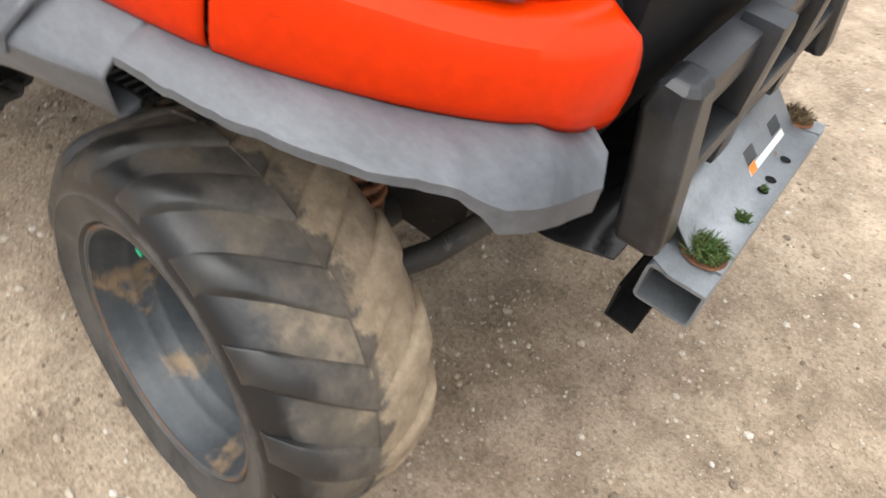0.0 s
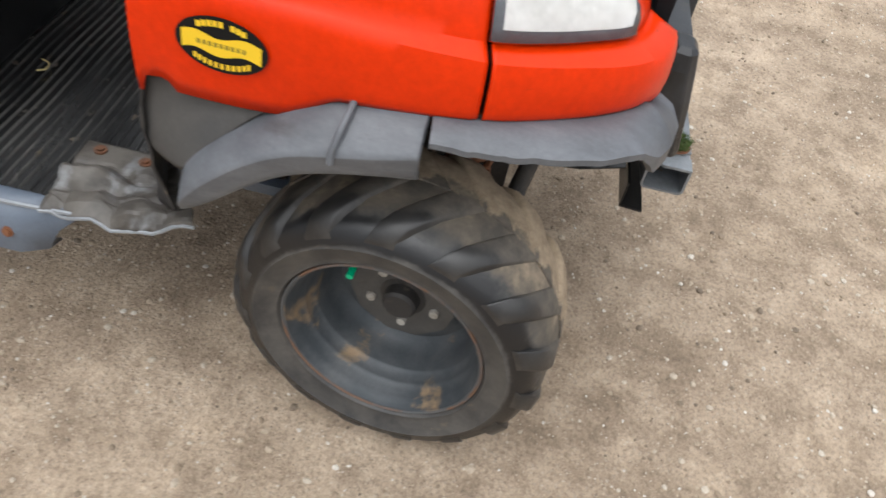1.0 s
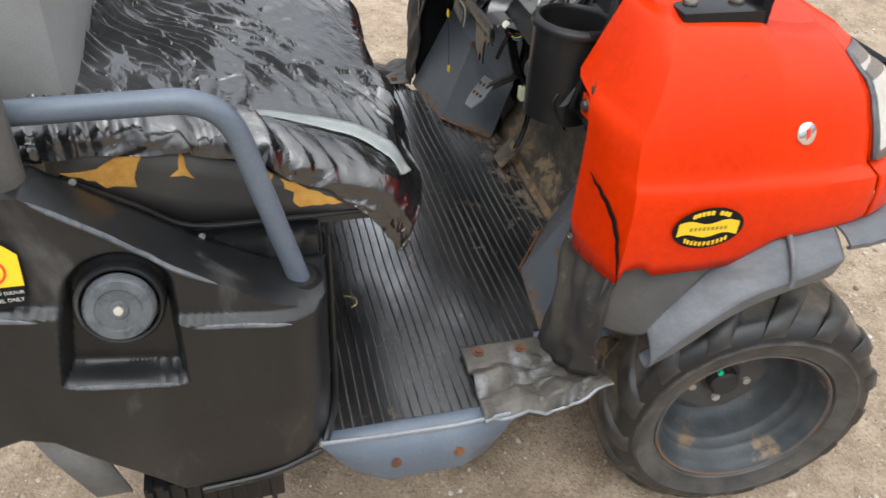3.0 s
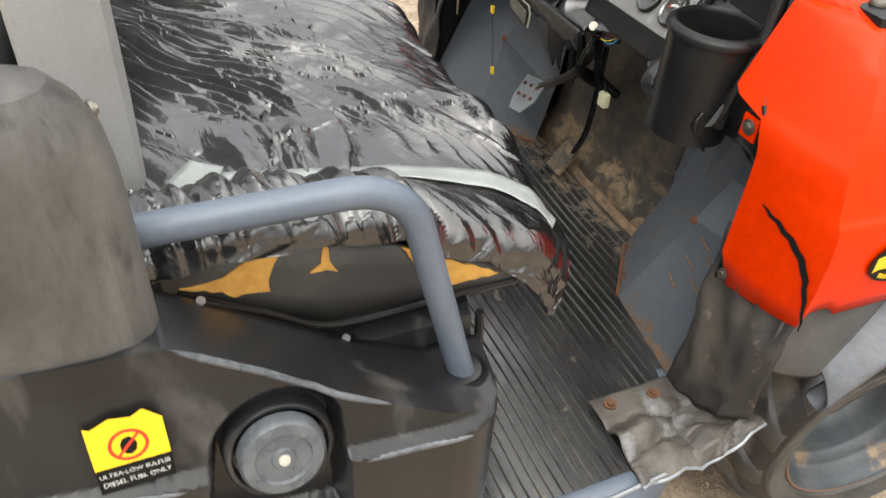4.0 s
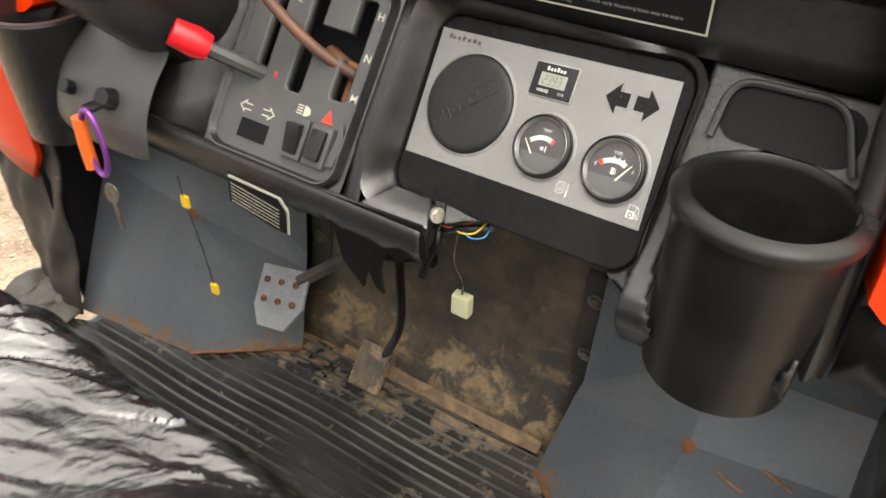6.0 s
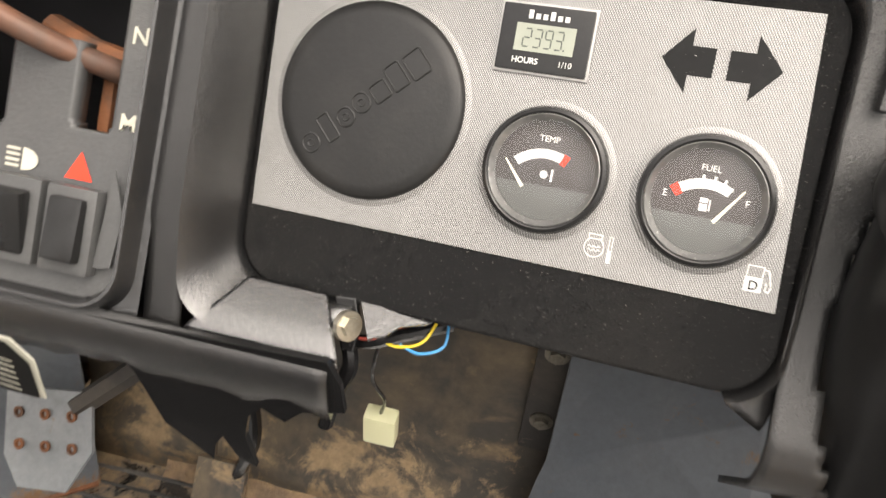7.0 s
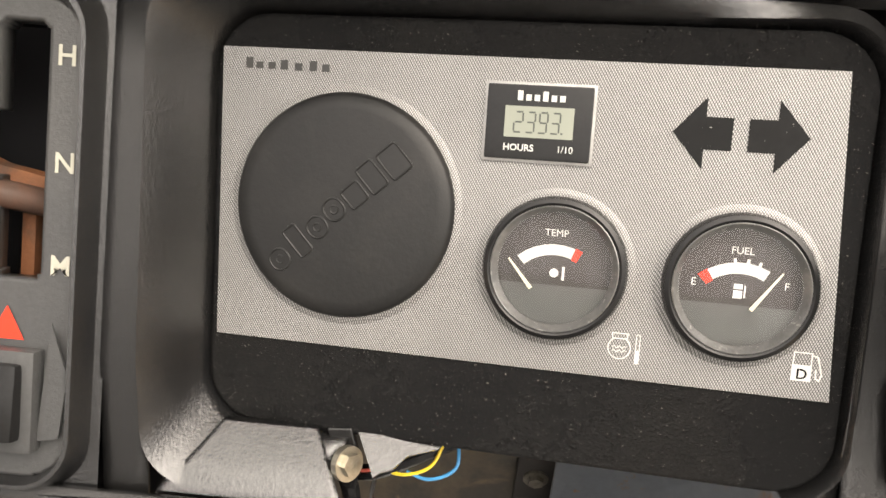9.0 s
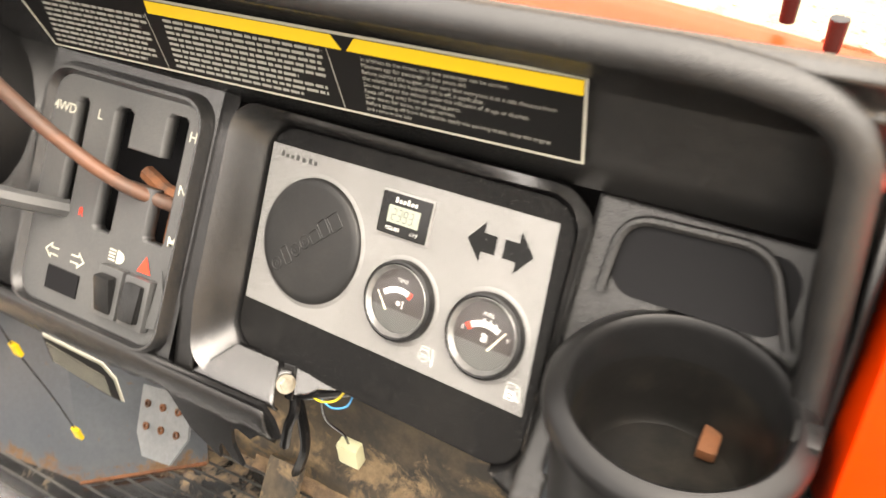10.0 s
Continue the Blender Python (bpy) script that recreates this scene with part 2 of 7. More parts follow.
M_MAT.node_tree.links.new(tex_noise(M_MAT.node_tree, 3.4, 4, 0.55, (0.7, 1.2, 1), 0.6), pooled.inputs[0])
M_MAT.node_tree.links.new(dry, pooled.inputs[1])
wet = ramp(M_MAT.node_tree, pooled.outputs[0], [(0.42, (0.05, 0.05, 0.05)), (0.54, (1, 1, 1))])
M_MAT.node_tree.links.new(wet, M_MAT.node_tree.nodes["Principled BSDF"].inputs["Coat Weight"])
M_CUP = surface("polished_black_cup", (0.010, 0.010, 0.0105), (0.017, 0.017, 0.017), 5.0, rough=(0.22, 0.40), bump=0.12, grain=120, spec=0.26)
add_mud(M_MAT, "Y", -0.40, -0.54, (0.30, 0.21, 0.12), 20.0, 0.22)
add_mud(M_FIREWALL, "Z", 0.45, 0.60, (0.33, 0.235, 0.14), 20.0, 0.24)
add_mud(M_WELL, "Z", 0.45, 0.50, (0.22, 0.13, 0.07), 30.0, 0.25)
M_VINYL = surface("grey_vinyl", (0.31, 0.312, 0.308), (0.25, 0.245, 0.23), 5.0, (0.45, 0.7), rough=(0.45, 0.6), bump=0.35, grain=300, depth=0.0008,
                  third=(0.12, 0.10, 0.08), spots=12, spot_cover=(0.66, 0.8))
M_VINYLD = surface("dark_grey_vinyl", (0.045, 0.045, 0.044), (0.065, 0.060, 0.052), 7.0, rough=(0.45, 0.6), bump=0.35, grain=300, depth=0.0008)
M_FOAM = surface("exposed_yellow_foam", (0.66, 0.36, 0.075), (0.52, 0.25, 0.05), 25.0, rough=(0.85, 0.95), bump=0.8, grain=350, depth=0.002)
M_TAPE = surface("pale_grey_tape", (0.29, 0.31, 0.30), (0.21, 0.23, 0.23), 9.0, rough=(0.28, 0.40), bump=0.25, grain=60, depth=0.002)
M_STEEL = surface("zinc_bolt_steel", (0.24, 0.225, 0.19), (0.13, 0.12, 0.10), 60.0, rough=(0.35, 0.55), metal=0.85, bump=0.15, grain=250)
def hatched_silver():
    """Silver foil with a fine diagonal hatch."""
    m = surface("hatched_silver_fascia", (0.54, 0.53, 0.517), (0.61, 0.60, 0.587), 9.0, rough=(0.38, 0.48), metal=0.45, bump=0.2, grain=900, depth=0.0004)
    nt = m.node_tree
    b = nt.nodes["Principled BSDF"]
    old = b.inputs["Base Color"].links[0].from_socket
    co = nt.nodes.new("ShaderNodeTexCoord")
    both = None
    for turn in (45, -45):
        mp = nt.nodes.new("ShaderNodeMapping")
        mp.inputs["Rotation"].default_value = (radians(-55), 0, radians(turn))
        mp.vector_type = "TEXTURE"
        nt.links.new(co.outputs["Object"], mp.inputs[0])
        wave = nt.nodes.new("ShaderNodeTexWave")
        wave.bands_direction = "X"
        wave.inputs["Scale"].default_value = 2 * math.pi / 20 / 0.00082
        nt.links.new(mp.outputs[0], wave.inputs["Vector"])
        if both is None:
            both = wave.outputs["Fac"]
        else:
            mul = nt.nodes.new("ShaderNodeMath")
            mul.operation = "MULTIPLY"
            nt.links.new(both, mul.inputs[0])
            nt.links.new(wave.outputs["Fac"], mul.inputs[1])
            both = mul.outputs[0]
    shade = ramp(nt, both, [(0.10, (0.25, 0.25, 0.25)), (0.50, (1, 1, 1))])
    nt.links.new(mix_col(nt, 1.0, old, shade, "MULTIPLY"), b.inputs["Base Color"])
    return m


M_SILVER = hatched_silver()
M_SILVEREDGE = surface("pressed_silver_edge", (0.44, 0.43, 0.415), (0.36, 0.352, 0.34), 60.0, rough=(0.28, 0.40), metal=0.6, bump=0.3, grain=700, depth=0.0004)
M_GREYMETAL = surface("worn_grey_steel", (0.30, 0.32, 0.34), (0.22, 0.235, 0.25), 8.0, rough=(0.35, 0.55), metal=0.4, bump=0.1, grain=160,
                      third=(0.24, 0.16, 0.10), spots=26, spot_cover=(0.68, 0.74))
# near-black with little gloss, also used to darken spots that only lie in shade
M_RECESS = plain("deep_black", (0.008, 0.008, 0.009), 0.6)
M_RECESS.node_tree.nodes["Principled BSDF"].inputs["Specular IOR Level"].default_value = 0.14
M_INK = plain("black_print", (0.007, 0.007, 0.007), 0.55)
M_INK.node_tree.nodes["Principled BSDF"].inputs["Specular IOR Level"].default_value = 0.2
M_WHITE = plain("white_print", (0.66, 0.66, 0.63), 0.5)
M_PALE = plain("pale_print", (0.44, 0.43, 0.36), 0.5)
M_YELLOW = plain("yellow_print", (0.80, 0.53, 0.02), 0.4)
M_RED = plain("red_print", (0.75, 0.045, 0.02), 0.4)
M_REDPLASTIC = surface("red_plastic", (0.68, 0.012, 0.02), None, rough=(0.25, 0.35), bump=0.05)
M_GREEN = plain("green_plastic", (0.0, 0.42, 0.20), 0.35)
M_LCD = plain("lcd_grey_green", (0.30, 0.32, 0.265), 0.25)
M_GLASS = plain("clear_lens", (1, 1, 1), 0.03, trans=1.0)
M_CHROME = plain("reflector_chrome", (0.9, 0.9, 0.9), 0.12, metal=1.0)


# ---- building helpers ----
def part(name, bm, mat, parent=None, label="", smooth=True, mods=()):
    """Links a bmesh as one mesh object under a thing or a part, two levels deep at most."""
    while parent and parent.parent and parent.parent.parent:
        parent = parent.parent
    bmesh.ops.recalc_face_normals(bm, faces=bm.faces)
    me = bpy.data.meshes.new(name)
    bm.to_mesh(me)
    bm.free()
    me.materials.append(mat)
    if smooth:
        me.shade_smooth()
        me.set_sharp_from_angle(angle=radians(42))
    ob = new(name, me)
    ob.parent = parent
    if label:
        ob["label"] = label
    for kind, args in mods:
        mod = ob.modifiers.new(kind.lower(), kind)
        if kind == "SOLIDIFY":
            mod.thickness, mod.offset = args
        elif kind == "SUBSURF":
            mod.levels = mod.render_levels = args
        elif kind == "BEVEL":
            mod.width, mod.segments, mod.limit_method, mod.angle_limit = args, 2, "ANGLE", radians(35)
    return ob


def sheet(rows, closed=False):
    """A grid of quads through rows of points."""
    bm = bmesh.new()
    vs = [[bm.verts.new(p) for p in row] for row in rows]
    for a, b in zip(vs, vs[1:]):
        n = len(a)
        for i in range(n if closed else n - 1):
            j = (i + 1) % n
            bm.faces.new((a[i], a[j], b[j], b[i]))
    return bm


def add_box(bm, centre, size, m=None, bevel=0.0):
    res = bmesh.ops.create_cube(bm, size=1.0)
    vs = res["verts"]
    bmesh.ops.scale(bm, vec=size, verts=vs)
    if bevel:
        es = list({e for v in vs for e in v.link_edges})
        out = bmesh.ops.bevel(bm, geom=es, offset=bevel, segments=2, profile=0.7, affect="EDGES")
        vs = list({v for f in out["faces"] for v in f.verts} | {v for v in vs if v.is_valid})
    bmesh.ops.transform(bm, matrix=Matrix.Translation(centre) if m is None else m @ Matrix.Translation(centre), verts=vs)
    return bm


def box(centre, size, m=None, bevel=0.0):
    return add_box(bmesh.new(), centre, size, m, bevel)


def add_cyl(bm, a, b, r0, r1=None, n=16, cap=True):
    a, b = Vector(a), Vector(b)
    turn = (b - a).to_track_quat("Z", "Y").to_matrix().to_4x4()
    m = Matrix.Translation((a + b) / 2) @ turn
    bmesh.ops.create_cone(bm, cap_ends=cap, segments=n, radius1=r0, radius2=r0 if r1 is None else r1, depth=(b - a).length, matrix=m)
    return bm


def cyl(a, b, r0, r1=None, n=16, cap=True):
    return add_cyl(bmesh.new(), a, b, r0, r1, n, cap)


def smooth_path(pts, steps=8):
    """Catmull-Rom through the points."""
    ps = [Vector(p) for p in pts]
    ps = [2 * ps[0] - ps[1]] + ps + [2 * ps[-1] - ps[-2]]
    out = []
    for i in range(1, len(ps) - 2):
        for k in range(steps):
            t = k / steps
            p0, p1, p2, p3 = ps[i - 1:i + 3]
            out.append(0.5 * (2 * p1 + (p2 - p0) * t + (2 * p0 - 5 * p1 + 4 * p2 - p3) * t * t + (3 * p1 - p0 - 3 * p2 + p3) * t ** 3))
    return out + [ps[-2]]


def bent_path(pts, radius, steps=8):
    """Straight runs with round bends, like a bent tube."""
    ps = [Vector(p) for p in pts]
    out = [ps[0]]
    for a, b, c in zip(ps, ps[1:], ps[2:]):
        u, w = (a - b).normalized(), (c - b).normalized()
        p, q = b + u * radius, b + w * radius
        out += [p * (1 - t) ** 2 + b * 2 * t * (1 - t) + q * t * t for t in (k / steps for k in range(steps + 1))]
    return out + [ps[-1]]


def add_tube(bm, path, r, n=12, cap=True):
    path = [Vector(p) for p in path]
    rings, side = [], None
    for i, p in enumerate(path):
        d = (path[min(i + 1, len(path) - 1)] - path[max(i - 1, 0)]).normalized()
        if side is None:
            side = d.orthogonal().normalized()
        side = (side - d * side.dot(d)).normalized()
        up = d.cross(side)
        rr = r(i / (len(path) - 1)) if callable(r) else r
        rings.append([bm.verts.new(p + (side * math.cos(a) + up * math.sin(a)) * rr) for a in (2 * math.pi * k / n for k in range(n))])
    for a, b in zip(rings, rings[1:]):
        for k in range(n):
            bm.faces.new((a[k], a[(k + 1) % n], b[(k + 1) % n], b[k]))
    if cap:
        bm.faces.new(rings[0])
        bm.faces.new(rings[-1])
    return bm


def tube(path, r, n=12, cap=True):
    return add_tube(bmesh.new(), path, r, n, cap)


def lathe(profile, m=Matrix(), n=48):
    """A turned body about the local z axis from (radius, height) pairs."""
    rows = [[m @ Vector((r * math.cos(a), r * math.sin(a), h)) for a in (2 * math.pi * k / n for k in range(n))] for r, h in profile]
    return sheet(rows, closed=True)


def outline(pts, m=Matrix(), thick=0.0):
    """A flat polygon in the local xy plane, or a prism of that thickness below it."""
    bm = bmesh.new()
    f = bm.faces.new([bm.verts.new(m @ Vector((x, y, 0))) for x, y in pts])
    if thick:
        ext = bmesh.ops.extrude_face_region(bm, geom=[f])
        vs = [v for v in ext["geom"] if isinstance(v, bmesh.types.BMVert)]
        bmesh.ops.translate(bm, vec=m.to_3x3() @ Vector((0, 0, -thick)), verts=vs)
    return bm


def round_rect(x0, y0, x1, y1, r, n=6):
    pts = []
    for cx, cy, a0 in ((x1 - r, y1 - r, 0), (x0 + r, y1 - r, 90), (x0 + r, y0 + r, 180), (x1 - r, y0 + r, 270)):
        pts += [(cx + r * math.cos(radians(a0 + 90 * k / n)), cy + r * math.sin(radians(a0 + 90 * k / n))) for k in range(n + 1)]
    return pts


def circle(cx, cy, r, n=32, r2=None):
    return [(cx + r * math.cos(2 * math.pi * k / n), cy + (r2 or r) * math.sin(2 * math.pi * k / n)) for k in range(n)]


def add_text(bm, body, size, x, y, m, align="LEFT", bold=0.0):
    """Letters in the local xy plane of m, cut as flat faces."""
    cu = bpy.data.curves.new("letters", "FONT")
    cu.body, cu.size, cu.align_x, cu.offset = body, size, align, bold
    cu.resolution_u = 3
    ob = bpy.data.objects.new("letters", cu)
    scene.collection.objects.link(ob)
    me = bpy.data.meshes.new_from_object(ob.evaluated_get(bpy.context.evaluated_depsgraph_get()))
    bpy.data.objects.remove(ob)
    bpy.data.curves.remove(cu)
    me.transform(m @ Matrix.Translation((x, y, 0)))
    bm.from_mesh(me)
    bpy.data.meshes.remove(me)
    return bm


def add_poly(bm, pts, m):
    bm.faces.new([bm.verts.new(m @ Vector((x, y, 0))) for x, y in pts])
    return bm


def lerp_list(pairs, x):
    """Linear interpolation in a short table of (x, value)."""
    for (x0, v0), (x1, v1) in zip(pairs, pairs[1:]):
        if x <= x1:
            t = max(0.0, (x - x0) / (x1 - x0))
            return v0 + (v1 - v0) * t
    return pairs[-1][1]


def bolt(name, p, normal, r, parent, mat=None, washer=True, label=""):
    """A hexagon-headed bolt on its washer."""
    p, nrm = Vector(p), Vector(normal).normalized()
    bm = bmesh.new()
    if washer:
        add_cyl(bm, p - nrm * 0.002, p + nrm * 0.0015, r * 1.45, n=20)
    add_cyl(bm, p, p + nrm * r * 0.75, r, r * 0.93, n=6)
    return part(name, bm, mat or M_STEEL, parent, label, smooth=False)


# ---- ground: one sheet of packed dirt and gravel ----
def ground_material():
    m = bpy.data.materials.new("packed_dirt_and_gravel")
    m.use_nodes = True
    nt = m.node_tree
    b = nt.nodes["Principled BSDF"]
    broad = tex_noise(nt, 0.9, 6, 0.6)
    mid = tex_noise(nt, 7.0, 8, 0.7)
    fine = tex_noise(nt, 90.0, 6, 0.75)
    col = ramp(nt, broad, [(0.35, (0.345, 0.264, 0.186)), (0.65, (0.475, 0.375, 0.275))])
    dark = ramp(nt, mid, [(0.36, (0.60, 0.58, 0.56)), (0.58, (1, 1, 1))])
    col = mix_col(nt, 1.0, col, dark, "MULTIPLY")
    damp = ramp(nt, tex_noise(nt, 2.6, 8, 0.68, distort=0.5), [(0.34, (0.74, 0.72, 0.70)), (0.52, (1, 1, 1)), (0.72, (1.08, 1.07, 1.04))])
    col = mix_col(nt, 1.0, col, damp, "MULTIPLY")
    grit = ramp(nt, fine, [(0.32, (0.52, 0.50, 0.48)), (0.50, (0.95, 0.95, 0.95)), (0.70, (1.3, 1.3, 1.28))])
    col = mix_col(nt, 0.9, col, grit, "MULTIPLY")
    co = nt.nodes.new("ShaderNodeTexCoord")
    vor = nt.nodes.new("ShaderNodeTexVoronoi")
    vor.inputs["Scale"].default_value = 95.0
    nt.links.new(co.outputs["Object"], vor.inputs["Vector"])
    peb = ramp(nt, vor.outputs["Distance"], [(0.0, (1, 1, 1)), (0.45, (0, 0, 0))])
    tone = mix_col(nt, vor.outputs["Color"], (0.20, 0.16, 0.125), (0.52, 0.45, 0.36))
    pick = nt.nodes.new("ShaderNodeMath")
    pick.operation = "MULTIPLY"
    sel = ramp(nt, mid, [(0.46, (0, 0, 0)), (0.62, (0.8, 0.8, 0.8))])
    nt.links.new(peb, pick.inputs[0])
    nt.links.new(sel, pick.inputs[1])
    col = mix_col(nt, pick.outputs[0], col, tone)
    nt.links.new(col, b.inputs["Base Color"])
    b.inputs["Roughness"].default_value = 0.9
    add = nt.nodes.new("ShaderNodeMath")
    add.operation = "MULTIPLY_ADD"
    nt.links.new(peb, add.inputs[0])
    add.inputs[1].default_value = 0.5
    nt.links.new(fine, add.inputs[2])
    bp = nt.nodes.new("ShaderNodeBump")
    bp.inputs["Strength"].default_value = 0.8
    bp.inputs["Distance"].default_value = 0.006
    nt.links.new(add.outputs[0], bp.inputs["Height"])
    nt.links.new(bp.outputs[0], b.inputs["Normal"])
    return m


M_GROUND = ground_material()


def ground_height(x, y):
    near = max(0.0, 1 - (x * x + y * y) / 60.0)
    return near * (0.012 * noise.noise((x * 1.7, y * 1.7, 0)) + 0.006 * noise.noise((x * 7, y * 7, 3))) - 0.004


def grid_axis():
    fine = [i * 0.06 - 3.0 for i in range(101)]
    far = [3.4, 4, 5, 7, 10, 15, 25, 45, 90, 200, 600, 2000]
    return [-v for v in reversed(far)] + fine + far


AX = grid_axis()
ground = part("ground", sheet([[(x, y, ground_height(x, y)) for x in AX] for y in AX]), M_GROUND)
tagged(ground, "tan packed dirt yard strewn with small gravel", "ground", kind="structure")


def pebbles(name, count, low, high, mat, label, seed, reach=2.9):
    """Loose stones, too many to count, joined into one mesh."""
    rnd = random.Random(seed)
    verts, faces = [], []
    base = bmesh.new()
    bmesh.ops.create_icosphere(base, subdivisions=1, radius=1.0)
    bv = [v.co.copy() for v in base.verts]
    bf = [[v.index for v in f.verts] for f in base.faces]
    base.free()
    for _ in range(count):
        x, y = rnd.uniform(-reach, reach), rnd.uniform(-reach, reach)
        if abs(x) > 2.2 and rnd.random() < 0.5:
            continue
        r = low * (high / low) ** (rnd.random() ** 2.2)
        sx, sy, sz = rnd.uniform(0.7, 1.3), rnd.uniform(0.7, 1.3), rnd.uniform(0.45, 0.8)
        turn = Matrix.Rotation(rnd.uniform(0, 6.28), 3, "Z")
        o, n0 = Vector((x, y, ground_height(x, y) + r * 0.15)), len(verts)
        ph = rnd.uniform(0, 50)
        for v in bv:
            k = 1 + 0.28 * noise.noise(v * 1.4 + Vector((ph, 0, 0)))
            verts.append(o + turn @ Vector((v.x * sx * k, v.y * sy * k, v.z * sz * k)) * r)
        faces += [[i + n0 for i in f] for f in bf]
    me = bpy.data.meshes.new(name)
    me.from_pydata(verts, [], faces)
    me.materials.append(mat)
    ob = new(name, me)
    return tagged(ob, label, "gravel", kind="stuff")


def stone_material():
    m = bpy.data.materials.new("gravel_stone")
    m.use_nodes = True
    nt = m.node_tree
    b = nt.nodes["Principled BSDF"]
    geo = nt.nodes.new("ShaderNodeNewGeometry")
    col = ramp(nt, geo.outputs["Random Per Island"], [(0.0, (0.17, 0.13, 0.095)), (0.18, (0.30, 0.23, 0.16)), (0.55, (0.46, 0.37, 0.27)), (0.88, (0.52, 0.45, 0.36)), (1.0, (0.68, 0.63, 0.56))])
    shade = ramp(nt, tex_noise(nt, 150, 4), [(0.3, (0.7, 0.7, 0.7)), (0.7, (1, 1, 1))])
    nt.links.new(mix_col(nt, 1.0, col, shade, "MULTIPLY"), b.inputs["Base Color"])
    b.inputs["Roughness"].default_value = 0.85
    return m


M_STONE = stone_material()
pebbles("gravel", 26000, 0.0018, 0.0105, M_STONE, "scattered small brown and pale gravel stones on the dirt", 5)
pebbles("grit", 34000, 0.0012, 0.0050, M_STONE, "fine loose grit on the packed dirt", 6, 1.9)

# ---- the utility vehicle ----
vehicle = new("utility_vehicle")
tagged(vehicle, "orange and black utility vehicle with grey fenders, parked on dirt", "utility vehicle")

# hood shell: a plan line run up through a profile of height and inset
PLAN = smooth_path([(0.756, -0.58, 0), (0.768, -0.46, 0), (0.772, -0.33, 0), (0.766, -0.20, 0), (0.745, -0.075, 0), (0.700, 0.02, 0),
                    (0.648, 0.095, 0), (0.585, 0.155, 0), (0.50, 0.192, 0), (0.35, 0.205, 0), (0.0, 0.21, 0)], 10)
PROFILE = [(0.0, 0.0), (0.06, -0.004), (0.16, -0.006), (0.28, -0.005), (0.36, -0.002), (0.40, 0.001), (0.42, 0.003), (0.44, 0.006), (0.50, 0.011), (0.58, 0.020),
           (0.61, 0.0245), (0.635, 0.028), (0.66, 0.032), (0.77, 0.050), (0.86, 0.075), (0.92, 0.098), (0.965, 0.128), (1.0, 0.175)]


def hood_bottom(y):
    return lerp_list([(-0.58, 0.743), (-0.556, 0.748), (-0.550, 0.776), (-0.512, 0.783), (-0.500, 0.764), (-0.40, 0.767), (-0.34, 0.772), (-0.27, 0.815), (-0.07, 0.818), (0.05, 0.811), (0.12, 0.803), (0.165, 0.796), (0.185, 0.775), (0.203, 0.755), (0.21, 0.752)], y)


def hood_top(y):
    return lerp_list([(-0.58, 1.165), (-0.30, 1.155), (-0.10, 1.115), (0.05, 1.075), (0.15, 1.03), (0.21, 0.99)], y)


def plan_at(i):
    p = PLAN[i]
    d = (PLAN[min(i + 1, len(PLAN) - 1)] - PLAN[max(i - 1, 0)]).normalized()
    return p, Vector((d.y, -d.x, 0))


def lean(p):
    """The rear corner slopes forward above the dash bracket."""
    return Vector((p.x, p.y + 0.468 * max(0.0, p.z - 1.005) * min(1.0, max(0.0, (-0.30 - p.y) / 0.27)), p.z))


def hood_point(i, f, inset, lift=0.0):
    p, out = plan_at(i)
    m = lerp_list([(-0.58, 1.0), (-0.2, 1.0), (0.0, 1.25), (0.2, 1.5)], p.y)
    # a shelf under the headlight that fades into a crease along the side
    shelf = lerp_list([(-0.58, 0.005), (-0.3, 0.012), (-0.1, 0.020), (0.05, 0.034), (0.2, 0.045)], p.y)
    t = min(1.0, max(0.0, (f - 0.395) / 0.045))
    q = p - out * (inset * m - lift + shelf * t * t * (3 - 2 * t))
    zb, zt = 0.775, hood_top(q.y)
    z = zb + f * (zt - zb)
    if f < 0.2:
        z = hood_bottom(p.y) + (f / 0.2) * (zb + 0.2 * (zt - zb) - hood_bottom(p.y))
    # a shallow step where the rear shoulder drops to the lid
    u, w = min(1.0, max(0.0, (q.y + 0.325) / 0.035)), min(1.0, max(0.0, (f - 0.80) / 0.10))
    z -= 0.014 * u * u * (3 - 2 * u) * w * w * (3 - 2 * w)
    return lean(Vector((max(q.x, 0.0), q.y, z)))


SEAM = min(range(len(PLAN)), key=lambda i: abs(PLAN[i].y + 0.078))
NOSE_END = min(range(len(PLAN)), key=lambda i: abs(PLAN[i].x - 0.435))


def flip(v):
    return Vector((-v.x, v.y, v.z))


def nudge(p, dy):
    return Vector((p.x, p.y + dy, p.z))


